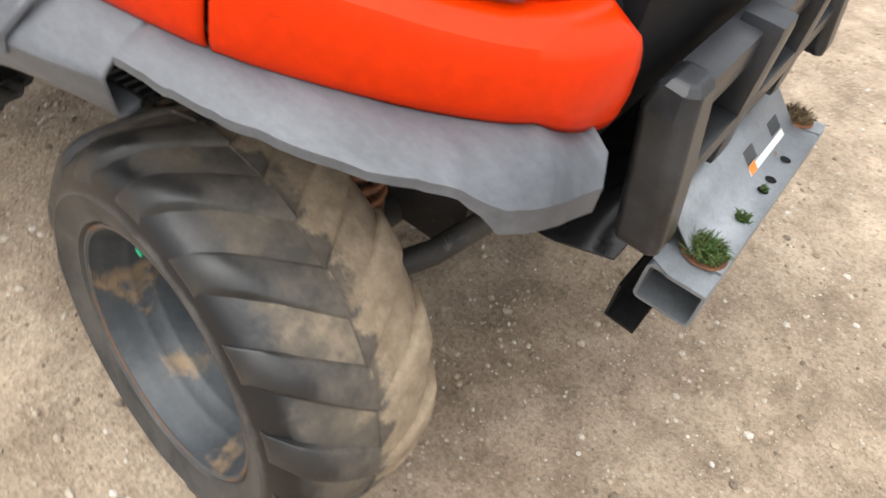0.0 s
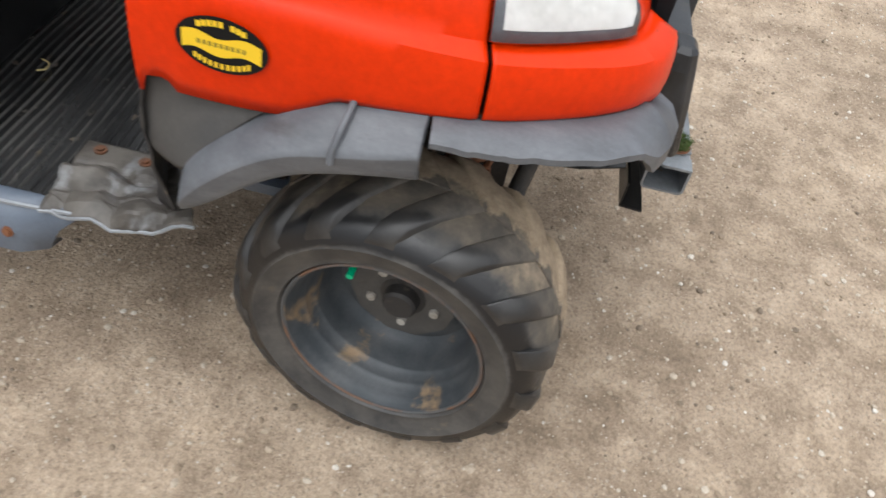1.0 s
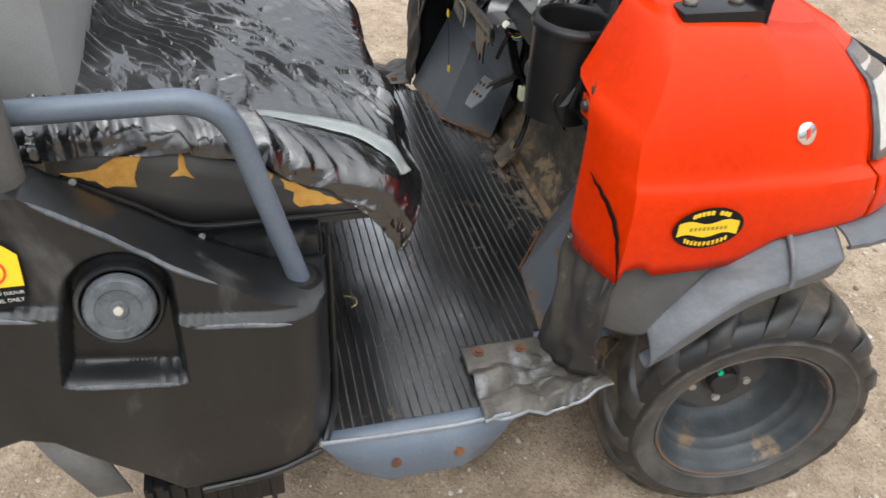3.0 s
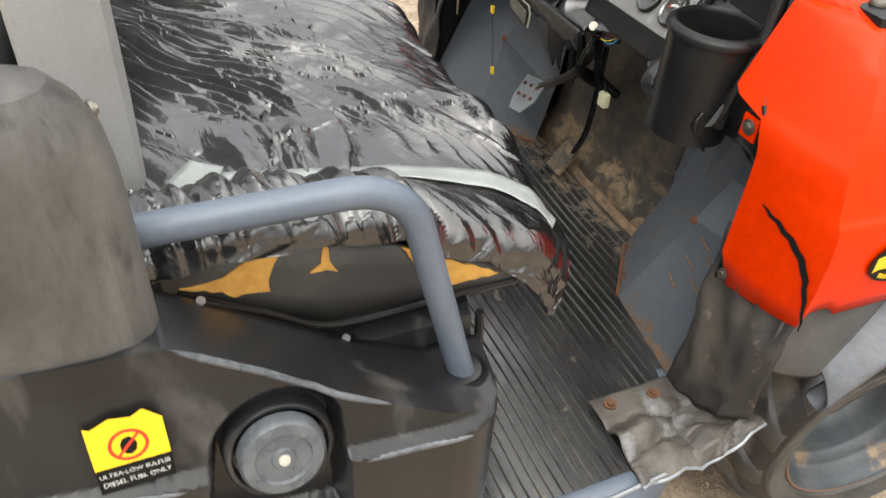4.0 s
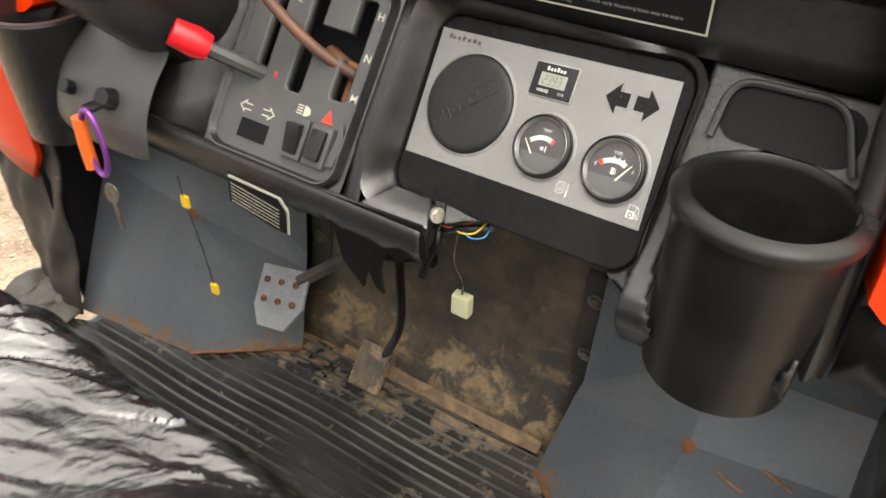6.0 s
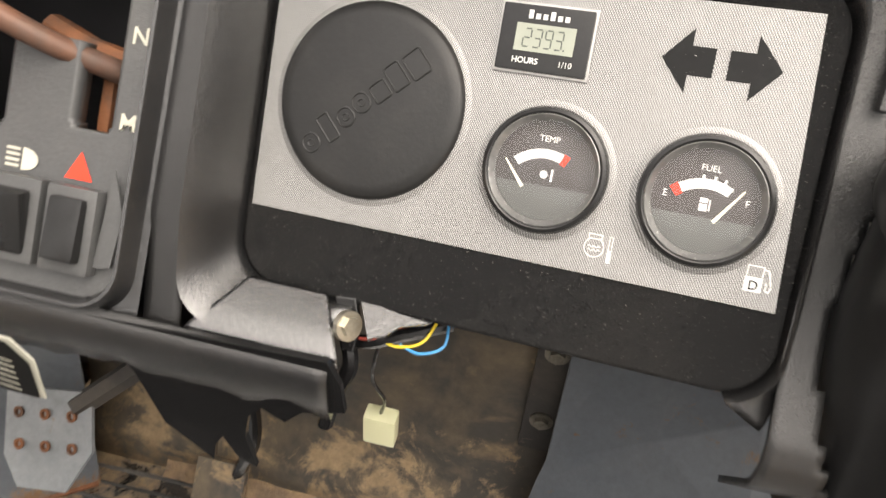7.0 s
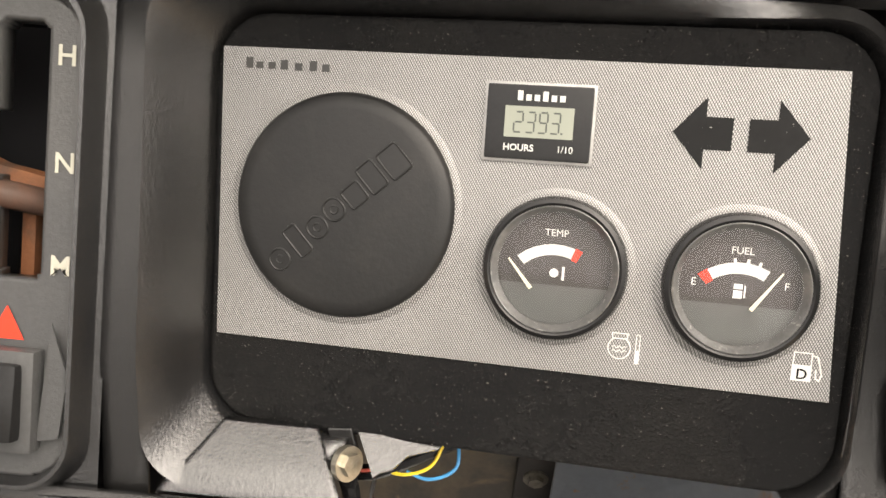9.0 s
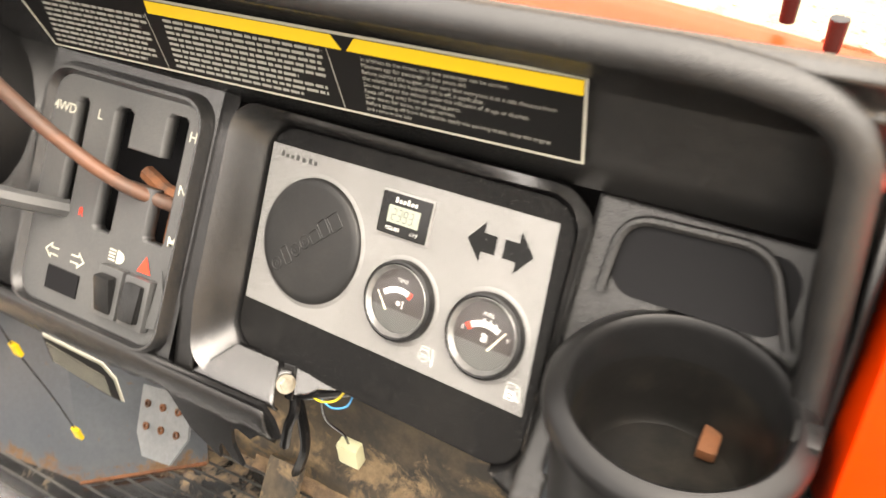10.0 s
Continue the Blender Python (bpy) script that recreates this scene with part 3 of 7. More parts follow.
INNER_EDGE = [(0.700, 0.690), (0.730, 0.626), (0.747, 0.606), (0.765, 0.597), (0.96, 0.597), (0.99, 0.590), (1.014, 0.578), (1.024, 0.506), (1.17, 0.506)]
for mirrored in (False, True):
    def fit_side(p):
        return flip(p) if mirrored else p
    rows = [[hood_point(i, f, o) for f, o in PROFILE] for i in range(2, SEAM + 1)]
    rows[-1] = [nudge(p, -0.004) for p in rows[-1]]
    first, wrap = rows[0], []
    for k in range(6, 0, -1):
        t = k / 6
        ring = []
        for p in first:
            dip = 0.018 * t * min(1.0, max(0.0, 0.766 - p.z) / 0.015)
            xin = lerp_list(INNER_EDGE, p.z - dip)
            rear = lean(Vector((0, -0.577, p.z))).y
            ring.append(Vector((p.x + (xin - p.x) * t, rear + (p.y - rear) * (1 - t) ** 2.2, p.z - dip)))
        wrap.append(ring)
    # the inner edge turns forward to meet the dash rim
    back = [Vector((p.x - (0.011 if p.z > 1.015 else 0.002), p.y + (0.042 if p.z > 1.015 else 0.006), p.z)) for p in wrap[0]]
    rows = [back] + wrap + rows
    side_panel = part("hood_side_panel", sheet([[fit_side(p) for p in r] for r in rows]), M_ORANGE, vehicle, "scuffed orange side panel with dark scratches", mods=[("SOLIDIFY", (0.005, 1.0 if mirrored else -1.0))])
    rows = [[hood_point(i, f, o) for f, o in PROFILE[:8]] for i in range(SEAM, NOSE_END)]
    rows[0] = [nudge(p, 0.004) for p in rows[0]]
    nose = part("nose_panel", sheet([[fit_side(p) for p in r] for r in rows]), M_ORANGE, vehicle, "orange nose band below the headlight", mods=[("SOLIDIFY", (0.005, 1.0 if mirrored else -1.0))])
    rows = [[hood_point(i, f, o) for f, o in PROFILE[7:]] for i in range(SEAM, len(PLAN))]
    upper = part("upper_nose_panel", sheet([[fit_side(p) for p in r] for r in rows]), M_ORANGE, vehicle, mods=[("SOLIDIFY", (0.005, 1.0 if mirrored else -1.0))])
    # black shell added inside, so that the shade in the hood gaps reads dark
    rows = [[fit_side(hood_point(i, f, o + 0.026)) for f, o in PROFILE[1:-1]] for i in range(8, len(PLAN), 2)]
    part("inner_shell", sheet(rows), M_RECESS, vehicle, "added black shell that darkens the hood gaps")

for sgn in (1, -1):
    rows = []
    for i in range(2, len(PLAN)):
        if PLAN[i].y > -0.43:
            break
        p = hood_point(i, *PROFILE[-1])
        rows.append([Vector((sgn * (p.x + (0.498 - p.x) * k / 4), p.y, p.z + 0.02 * math.sin(math.pi / 2 * k / 4))) for k in range(5)])
        if i == 2:
            rows.insert(0, [Vector((sgn * (p.x + (0.506 - p.x) * k / 4), -0.505 + (p.y + 0.505) * (1 - k / 4) ** 2.2, p.z - 0.003)) for k in range(5)])
    part("hood_shoulder", sheet(rows), M_ORANGE, vehicle, "orange shoulder beside the dashboard", mods=[("SOLIDIFY", (0.004, -sgn))])
rows = []
for i in range(len(PLAN)):
    if PLAN[i].y < -0.46:
        continue
    p = hood_point(i, *PROFILE[-1])
    crown = 0.055 * lerp_list([(-0.5, 1.0), (-0.2, 0.8), (0.1, 0.2)], p.y)
    rows.append([Vector((p.x * (1 - k / 6), p.y, p.z + crown * math.sin(math.pi / 2 * (1 - abs(1 - k / 6))))) for k in range(13)])
hood_lid = part("hood_lid", sheet(rows), M_ORANGE, vehicle, "orange hood lid")


# headlights: a wedge wrapped round the corner, wide below and narrow above
def lamp_rows(lift, f0, f1, grow=0.0):
    rows = []
    n = 14
    for a in range(n + 1):
        t = a / n
        row = []
        for b in range(9):
            f = f0 + (f1 - f0) * b / 8
            width = lerp_list([(f0, 0.90), (f0 + 0.05, 0.98), (f0 + 0.12, 1.0), (f1, 0.55)], f)
            i = SEAM + (0.4 - grow) + (t * (31.5 + 2 * grow)) * width
            k = int(i)
            o = lerp_list(PROFILE, f)
            p = hood_point(k, f, o, lift).lerp(hood_point(min(k + 1, len(PLAN) - 1), f, o, lift), i - k)
            row.append(p)
        rows.append(row)
    return rows


for mirrored in (False, True):
    side = (lambda p: flip(p)) if mirrored else (lambda p: p)
    lamp = part("headlight", sheet([[side(p) for p in r] for r in lamp_rows(0.006, 0.455, 0.94, 0.5)]), M_FENDER, vehicle, "hazed headlight with a pale reflector", mods=[("SOLIDIFY", (0.004, 0.0))])
    part("reflector", sheet([[side(p) for p in r] for r in lamp_rows(0.0095, 0.505, 0.90, -0.9)]), surface("hazed_lens_white", (0.80, 0.795, 0.77), (0.60, 0.59, 0.56), 4, rough=(0.12, 0.25), bump=0.05, grain=60), lamp, "milky white reflector")
    lens_ob = part("lens", sheet([[side(p) for p in r] for r in lamp_rows(0.014, 0.46, 0.935, 0.3)]), M_GLASS, lamp, "clear plastic lens")
    lens_ob.visible_shadow = False


# grey fender flare round the front wheel arch: a sloping band, a crease and a lip turned down over the tyre
FLARE = [(-0.488, 0.648, 0.604, 0.580), (-0.470, 0.672, 0.630, 0.592), (-0.447, 0.697, 0.657, 0.608), (-0.405, 0.730, 0.698, 0.645), (-0.362, 0.762, 0.730, 0.682), (-0.320, 0.790, 0.752, 0.706), (-0.277, 0.812, 0.763, 0.722),
         (-0.23, 0.820, 0.769, 0.730), (-0.18, 0.822, 0.774, 0.732), (-0.138, 0.823, 0.780, 0.731)]


def flare_rows(sgn):
    rows = []
    for y, top, crease, low in FLARE:
        xt = lerp_list([(-0.488, 0.795), (-0.40, 0.780), (-0.30, 0.766), (-0.138, 0.750)], y)
        xc = lerp_list([(-0.488, 0.824), (-0.42, 0.832), (-0.25, 0.830), (-0.138, 0.808)], y)
        rows.append([(sgn * (xt - 0.03), y, top + 0.004), (sgn * xt, y, top + 0.002), (sgn * (xt + 0.55 * (xc - xt)), y, top + 0.46 * (crease - top)), (sgn * (xc - 0.004), y, crease + 0.006),
                     (sgn * xc, y, crease - 0.001), (sgn * (xc - 0.003), y, crease - 0.007), (sgn * (xc - 0.010), y, low + 0.004), (sgn * (xc - 0.014), y, low), (sgn * (xc - 0.05), y, low + 0.004)])
    return rows


# the lip under the nose: outer edge, its height, and the foot of the boxed front corner
LIP = [(0.800, -0.132, 0.803, 0.797), (0.793, -0.090, 0.800, 0.793), (0.786, -0.050, 0.797, 0.790), (0.777, -0.010, 0.796, 0.788), (0.765, 0.028, 0.795, 0.787), (0.752, 0.064, 0.793, 0.785), (0.738, 0.104, 0.794, 0.787),
       (0.718, 0.140, 0.798, 0.790), (0.692, 0.168, 0.790, 0.782), (0.672, 0.186, 0.772, 0.758), (0.655, 0.198, 0.762, 0.734), (0.600, 0.222, 0.754, 0.724), (0.532, 0.238, 0.744, 0.713), (0.505, 0.222, 0.764, 0.716), (0.492, 0.190, 0.775, 0.74)]


def lip_rows(sgn):
    rows = []
    for k in range(0, 4 * (len(LIP) - 1) + 1):
        a, b, t = LIP[k // 4], LIP[min(k // 4 + 1, len(LIP) - 1)], k % 4 / 4
        x, y, z, foot = (p + (q - p) * t for p, q in zip(a, b))
        near = min(range(len(PLAN)), key=lambda i: (PLAN[i] - Vector((x, y, 0))).length)
        p, out = plan_at(near)
        root = p - out * 0.018
        top = hood_bottom(p.y) - 0.002
        wave = 0.003 * noise.noise((x * 30, y * 30, 1)) + 0.002 * noise.noise((x * 80, y * 80, 5))
        e = Vector((x, y, 0))
        row = [(root.x, root.y, top - 0.004)]
        for u, h in ((0.25, 0.03), (0.50, 0.18), (0.75, 0.46), (0.93, 0.86), (1.0, 1.0)):
            q = root.lerp(e, u)
            row.append((q.x, q.y, top + (z - top) * h + 0.004 * math.sin(math.pi * u) + wave * u))
        row += [(x, y, foot + wave), (root.lerp(e, 0.9).x, root.lerp(e, 0.9).y, foot - 0.002 + wave)]
        rows.append([(sgn * q[0], q[1], q[2]) for q in row])
    return rows


for sgn in (1, -1):
    fender = part("front_fender", sheet(flare_rows(sgn)), M_FENDER, vehicle, "sun-faded grey plastic wheel-arch flare", mods=[("SOLIDIFY", (0.004, 0.0)), ("SUBSURF", 1)])
    part("seam_rib", tube([(sgn * 0.768, -0.243, 0.822), (sgn * 0.802, -0.250, 0.802), (sgn * 0.829, -0.257, 0.774), (sgn * 0.831, -0.258, 0.756)], 0.0055, 8), M_FENDER, fender)
    part("fender_lip", sheet(lip_rows(sgn)), M_FENDER, vehicle, "torn grey plastic lip under the nose", mods=[("SOLIDIFY", (0.005, 0.0)), ("BEVEL", 0.003)])
    # filler between the hood bottom and the flare, and the dirty liner behind the wheel
    part("fender_filler", sheet([[(sgn * x, y, z) for x, y, z in row] for row in (
        [(0.735, -0.560, 0.785), (0.742, -0.50, 0.79), (0.745, -0.40, 0.785), (0.745, -0.32, 0.80)],
        [(0.738, -0.568, 0.735), (0.750, -0.51, 0.735), (0.762, -0.43, 0.745), (0.760, -0.36, 0.77)],
        [(0.740, -0.572, 0.69), (0.758, -0.54, 0.685), (0.778, -0.49, 0.680), (0.782, -0.44, 0.705)],
        [(0.740, -0.574, 0.645), (0.758, -0.545, 0.632), (0.782, -0.50, 0.632), (0.794, -0.488, 0.640)])]), M_DUSTY, vehicle, "dusty grey plastic filler panel", mods=[("SOLIDIFY", (0.004, 0.0)), ("SUBSURF", 1)])
    part("filler_rib", tube([(sgn * 0.774, -0.470, 0.675), (sgn * 0.765, -0.43, 0.715), (sgn * 0.760, -0.375, 0.762)], 0.004, 6), M_DUSTY, vehicle, "moulded rib of the filler panel")
    liner = [[(0.575, -0.560, 0.82), (0.62, -0.566, 0.80), (0.67, -0.568, 0.79), (0.72, -0.566, 0.78), (0.755, -0.556, 0.77)],
             [(0.580, -0.572, 0.70), (0.62, -0.578, 0.69), (0.67, -0.582, 0.68), (0.72, -0.580, 0.67), (0.758, -0.566, 0.67)],
             [(0.588, -0.585, 0.58), (0.63, -0.596, 0.575), (0.67, -0.590, 0.57), (0.71, -0.580, 0.57), (0.750, -0.555, 0.58)],
             [(0.592, -0.600, 0.462), (0.63, -0.604, 0.468), (0.67, -0.594, 0.475), (0.71, -0.575, 0.485), (0.742, -0.545, 0.50)]]
    rows = []
    for a, b in zip(liner, liner[1:]):
        for k in range(6 if b is not liner[-1] else 7):
            rows.append([tuple(p + (q - p) * k / 6 for p, q in zip(u, v)) for u, v in zip(a, b)])
    rows = [[tuple(p + (q - p) * k / 5 for p, q in zip(u, v)) for u, v in zip(r, r[1:]) for k in range(5)] + [r[-1]] for r in rows]
    part("wheel_liner", sheet([[(sgn * x, y + 0.022 * abs(noise.noise((x * 16, z * 5, 2))) + 0.008 * noise.noise((x * 30, z * 24, 5)), z) for x, y, z in r] for r in rows]), M_DIRTY, vehicle, "mud-stained plastic wheel liner", mods=[("SOLIDIFY", (0.004, 0.0))])

M_NUT = surface("dusty_pale_nut", (0.42, 0.40, 0.36), (0.25, 0.22, 0.18), 40, rough=(0.5, 0.7), bump=0.2)
# ---- wheels ----
AXLE_Y, AXLE_Z, WHEEL_X, RIM_OUT, STEER = -0.145, 0.306, 0.655, 0.108, radians(-8)


def tyre_mesh():
    """Tyre and its bars, about local z, outer face at z = 0."""
    w = 0.225
    prof = [(0.190, -0.012), (0.197, 0.004), (0.201, 0.010), (0.206, 0.009), (0.215, 0.014), (0.238, 0.019), (0.242, 0.022), (0.247, 0.019), (0.270, 0.013), (0.286, -0.008), (0.300, -0.045), (0.305, -w / 2),
            (0.300, 0.045 - w), (0.286, 0.012 - w), (0.266, -0.010 - w), (0.235, -0.016 - w), (0.195, -w)]
    return lathe(prof, n=72)


def bar_mesh(side):
    """One tread bar, from the shoulder slanting to the middle."""
    rad, w = 0.3105, 0.225
    rows = []
    for s in range(8):
        t = s / 7
        h = 0.016 - t * 0.130
        sweep = -0.36 * t ** 0.9
        crown = lerp_list([(0, 0.271), (0.10, 0.291), (0.22, 0.303), (0.5, rad - 0.002), (1, rad - 0.001)], t)
        floor_r = lerp_list([(0, 0.258), (0.2, 0.286), (1, 0.300)], t)
        half = 0.098 + 0.030 * t
        z = h if side == 0 else -w - h
        rows.append([(rr * math.cos(sweep + ang), rr * math.sin(sweep + ang), z) for ang, rr in ((-half, floor_r), (-half * 0.84, crown - 0.003), (-half * 0.68, crown), (half * 0.68, crown), (half * 0.84, crown - 0.003), (half, floor_r))])
    bm = bmesh.new()
    vs = [[bm.verts.new(p) for p in r] for r in rows]
    for a, b in zip(vs, vs[1:]):
        for i in range(5):
            bm.faces.new((a[i], a[i + 1], b[i + 1], b[i]))
    bm.faces.new(vs[0])
    bm.faces.new(vs[-1])
    return bm


def rim_mesh():
    prof = [(0.199, -0.010), (0.206, 0.000), (0.203, 0.006), (0.197, 0.003), (0.193, -0.010), (0.187, -0.020), (0.186, -0.036), (0.180, -0.043), (0.1775, -0.050), (0.1765, -0.066),
            (0.171, -0.072), (0.169, -0.078), (0.167, -0.112), (0.160, -0.135), (0.147, -0.150), (0.10, -0.152), (0.055, -0.146), (0.0, -0.146)]
    return lathe([(r * 0.95, h) for r, h in prof], n=72)


M_RIMEDGE = surface("rust_patched_rim_edge", (0.085, 0.088, 0.090), (0.16, 0.085, 0.05), 9.0, (0.46, 0.58), rough=(0.5, 0.7), bump=0.4, grain=200)


def make_wheel(m, name, label, rolled=0.0):
    m = m @ Matrix.Rotation(rolled, 4, "Z")
    bm = rim_mesh()
    bm.transform(m)
    wheel = part("wheel", bm, M_RIM, vehicle, label)
    tyre = part("tyre", tyre_mesh(), M_TYRE, wheel, "worn black tyre caked with dry mud")
    tyre.matrix_local = m
    for side in (0, 1):
        first = None
        for k in range(15):
            turn = m @ Matrix.Rotation(2 * math.pi * (k + 0.5 * side) / 15, 4, "Z")
            if first is None:
                first = part("tread_bar", bar_mesh(side), M_BAR, wheel)
                first.matrix_local = turn
            else:
                ob = new("tread_bar", first.data)
                ob.parent = wheel
                ob.matrix_local = turn
    part("rim_edge", tube([m @ Vector((0.1925 * math.cos(a), 0.1925 * math.sin(a), 0.0035)) for a in (2 * math.pi * k / 64 for k in range(65))], 0.0032, 6, False), M_RIMEDGE, wheel, "rim edge with patches of rust")
    # five-sided hub plate with bolts round the hub
    pts = []
    for k in range(5):
        a = 2 * math.pi * k / 5
        pts += [(0.108 * math.cos(a + d), 0.108 * math.sin(a + d)) for d in (-0.34, 0.34)]
    part("hub_plate", outline(pts, m @ Matrix.Translation((0, 0, -0.122)), 0.02), M_DUSTY, wheel, "dusty grey hub plate", smooth=False)
    bm = lathe([(0.0, -0.092), (0.028, -0.091), (0.034, -0.097), (0.035, -0.120), (0.046, -0.121), (0.049, -0.128)], m)
    part("hub", bm, M_DIRTY, wheel)
    for k in range(5):
        a = 2 * math.pi * (k + 0.5) / 5
        c = Vector((0.068 * math.cos(a), 0.068 * math.sin(a), -0.122))
        bolt("lug_nut", m @ c, m.to_3x3() @ Vector((0, 0, 1)), 0.0105, wheel, M_NUT, False)
    v = m.inverted() @ Vector((m.translation.x, -0.248, 0.445))
    v = Vector((v.x, v.y, 0)).normalized() * 0.150 + Vector((0, 0, -0.06))
    part("valve_stem", cyl(m @ v, m @ (v * 0.97 + Vector((0, 0, 0.040))), 0.0065, n=10), M_GREEN, wheel, "green valve cap")
    return wheel


ACROSS = Matrix(((0, 0, 1, 0), (1, 0, 0, 0), (0, 1, 0, 0), (0, 0, 0, 1)))
for sgn, roll in ((1, 0.4), (-1, 0.1)):
    spin = Matrix.Rotation(STEER + (0 if sgn > 0 else math.pi), 4, "Z")
    make_wheel(Matrix.Translation((sgn * WHEEL_X, AXLE_Y, AXLE_Z)) @ spin @ Matrix.Translation((RIM_OUT, 0, 0)) @ ACROSS, "front_wheel", "grey steel front wheel with a worn muddy tyre", roll)
part("axle", cyl((-0.62, AXLE_Y, AXLE_Z), (0.62, AXLE_Y, AXLE_Z), 0.035), M_DIRTY, vehicle, "dirty front axle")
part("suspension_arm", tube([(0.60, -0.10, 0.33), (0.42, 0.02, 0.40), (0.22, 0.06, 0.42)], 0.02, 10), M_DIRTY, vehicle, "black suspension arm")
part("spring", tube([(0.50 + 0.04 * math.cos(k * 0.5), -0.08 + 0.04 * math.sin(k * 0.5), 0.42 + 0.0022 * k) for k in range(100)], 0.006, 6), M_RUST, vehicle, "coil spring")

# ---- frame, front bumper and guard ----
part("chassis", box((0, -0.62, 0.36), (0.62, 1.25, 0.12), bevel=0.01), M_DIRTY, vehicle, "black chassis frame")
# solid black box in place of the shade inside the engine bay
part("engine_bay_shade", box((0, -0.14, 0.63), (0.78, 0.40, 0.24), bevel=0.03), M_RECESS, vehicle, "black box that stands for the shaded engine bay")
for sgn in (1, -1):
    part("frame_rail", tube([(sgn * 0.47, -0.45, 0.52), (sgn * 0.46, 0.0, 0.60), (sgn * 0.44, 0.18, 0.62)], 0.025, 4), M_DIRTY, vehicle, "black frame rail")
M_GUARD = surface("weathered_black_guard", (0.012, 0.0125, 0.0135), (0.036, 0.038, 0.043), 8, (0.4, 0.65), rough=(0.20, 0.42), bump=0.3, grain=160, third=(0.09, 0.075, 0.055), spots=14, spot_cover=(0.62, 0.75))
bumper = part("bumper_tube", sheet([[(x, y, z) for y, z in round_rect(0.285, 0.425, 0.372, 0.489, 0.008, 3)] for x in (-0.29, -0.1, 0.1, 0.29)], closed=True), M_GREYMETAL, vehicle, "open-ended grey steel bumper tube", smooth=False, mods=[("SOLIDIFY", (0.005, 0.0))])
part("bumper_angle", sheet([[(x, y, z) for y, z in ((0.262, 0.42), (0.262, 0.355), (0.312, 0.352))] for x in (-0.285, 0.285)]), M_BLACK, bumper, "black angle bracket", smooth=False, mods=[("SOLIDIFY", (0.005, 0.0))])
plate = part("bumper_plate", sheet([[(x, y, z) for y, z in ((0.372, 0.4935), (0.335, 0.4945), (0.322, 0.497), (0.295, 0.522), (0.250, 0.565))] for x in (-0.235, 0.0, 0.235)]), M_GREYMETAL, bumper, "grey painted mounting plate", mods=[("SOLIDIFY", (0.004, 0.0))])
for sgn in (1, -1):
    part("end_ear", outline([(0.0, 0.0), (0.045, 0.0), (0.06, 0.03), (0.06, 0.088), (0.02, 0.088), (0.0, 0.03)], Matrix.Translation((sgn * 0.235, 0.284, 0.494)) @ Matrix.Diagonal((sgn, 1, 1, 1)), 0.006), M_GREYMETAL, bumper, smooth=False)
part("skid_plate", sheet([[(x, y, z) for y, z in ((0.24, 0.47), (0.15, 0.44), (-0.05, 0.42))] for x in (-0.3, 0.3)]), M_BLACK, vehicle, "black skid plate", mods=[("SOLIDIFY", (0.004, 0.0))])


def guard_rows(sgn):
    """Chunky chamfered upright, leaning forward to its foot."""
    out = []
    for z, y0, y1, w, c in ((0.585, 0.243, 0.300, 0.070, 0.010), (0.60, 0.238, 0.300, 0.078, 0.014), (0.70, 0.220, 0.283, 0.082, 0.016), (0.765, 0.206, 0.270, 0.080, 0.016), (0.795, 0.212, 0.264, 0.068, 0.014), (0.806, 0.224, 0.254, 0.048, 0.008)):
        x1, x0 = 0.402 - (0.082 - w) / 2, 0.402 - (0.082 - w) / 2 - w
        out.append([(sgn * x, y, z) for x, y in ((x0, y0), (x0, y1 - c), (x0 + c, y1), (x1 - c, y1), (x1, y1 - c), (x1, y0 + c * 0.5), (x1 - c * 0.5, y0))])
    return out


for sgn in (1, -1):
    bm = sheet(guard_rows(sgn), closed=True)
    bm.verts.ensure_lookup_table()
    bm.faces.new(bm.verts[:7])
    bm.faces.new(bm.verts[-7:])
    guard = part("guard_upright", bm, M_GUARD, vehicle, "moulded black plastic bumper guard", smooth=False, mods=[("BEVEL", 0.004)])
for z, h, y in ((0.765, 0.060, 0.235), (0.655, 0.045, 0.255)):
    part("guard_bar", box((0, y, z), (0.66, 0.048, h), bevel=0.012), M_GUARD, vehicle, "moulded black plastic guard bar")
for x in (-0.13, 0.13):
    part("guard_rib", box((x, 0.250, 0.700), (0.065, 0.060, 0.22), bevel=0.014), M_GUARD, vehicle, "moulded black plastic guard rib")
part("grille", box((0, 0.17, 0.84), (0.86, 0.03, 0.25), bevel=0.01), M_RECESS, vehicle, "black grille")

# ---- floor and steps ----
part("floor_pan", box((0, -0.87, 0.440), (1.44, 0.40, 0.025), bevel=0.004), M_SLATE, vehicle, "slate-grey steel floor")
ys = []
y = -1.045
while y < -0.395:
    ys += [(y, 0.0), (y + 0.0008, 0.0036), (y + 0.0013, 0.0042), (y + 0.0026, 0.0042), (y + 0.0031, 0.0036), (y + 0.0040, 0.0)]
    y += 0.0188
rows = []
for k in range(61):
    row = []
    for yy, h in ys:
        x = -0.70 + 1.435 * k / 60
        lift = 0.006 * noise.noise((x * 4, yy * 4, 0)) + 0.004
        wear = 0.75 + 0.4 * noise.noise((x * 9, yy * 40, 3))
        x = min(x, 0.56 + 0.18 * min(1.0, max(0.0, (-0.60 - yy) / 0.03))) if x > 0 else max(x, -0.56 - 0.14 * min(1.0, max(0.0, (-0.60 - yy) / 0.03)))
        row.append((x, yy + 0.003 * noise.noise((x * 5, yy * 2, 6)), 0.4545 + h * wear + lift * 0.6))
    rows.append(row)
floor_mat = part("floor_mat", sheet(rows), M_MAT, None, smooth=False)
tagged(floor_mat, "worn black ribbed rubber floor mat with dirt in its grooves", "floor mat")
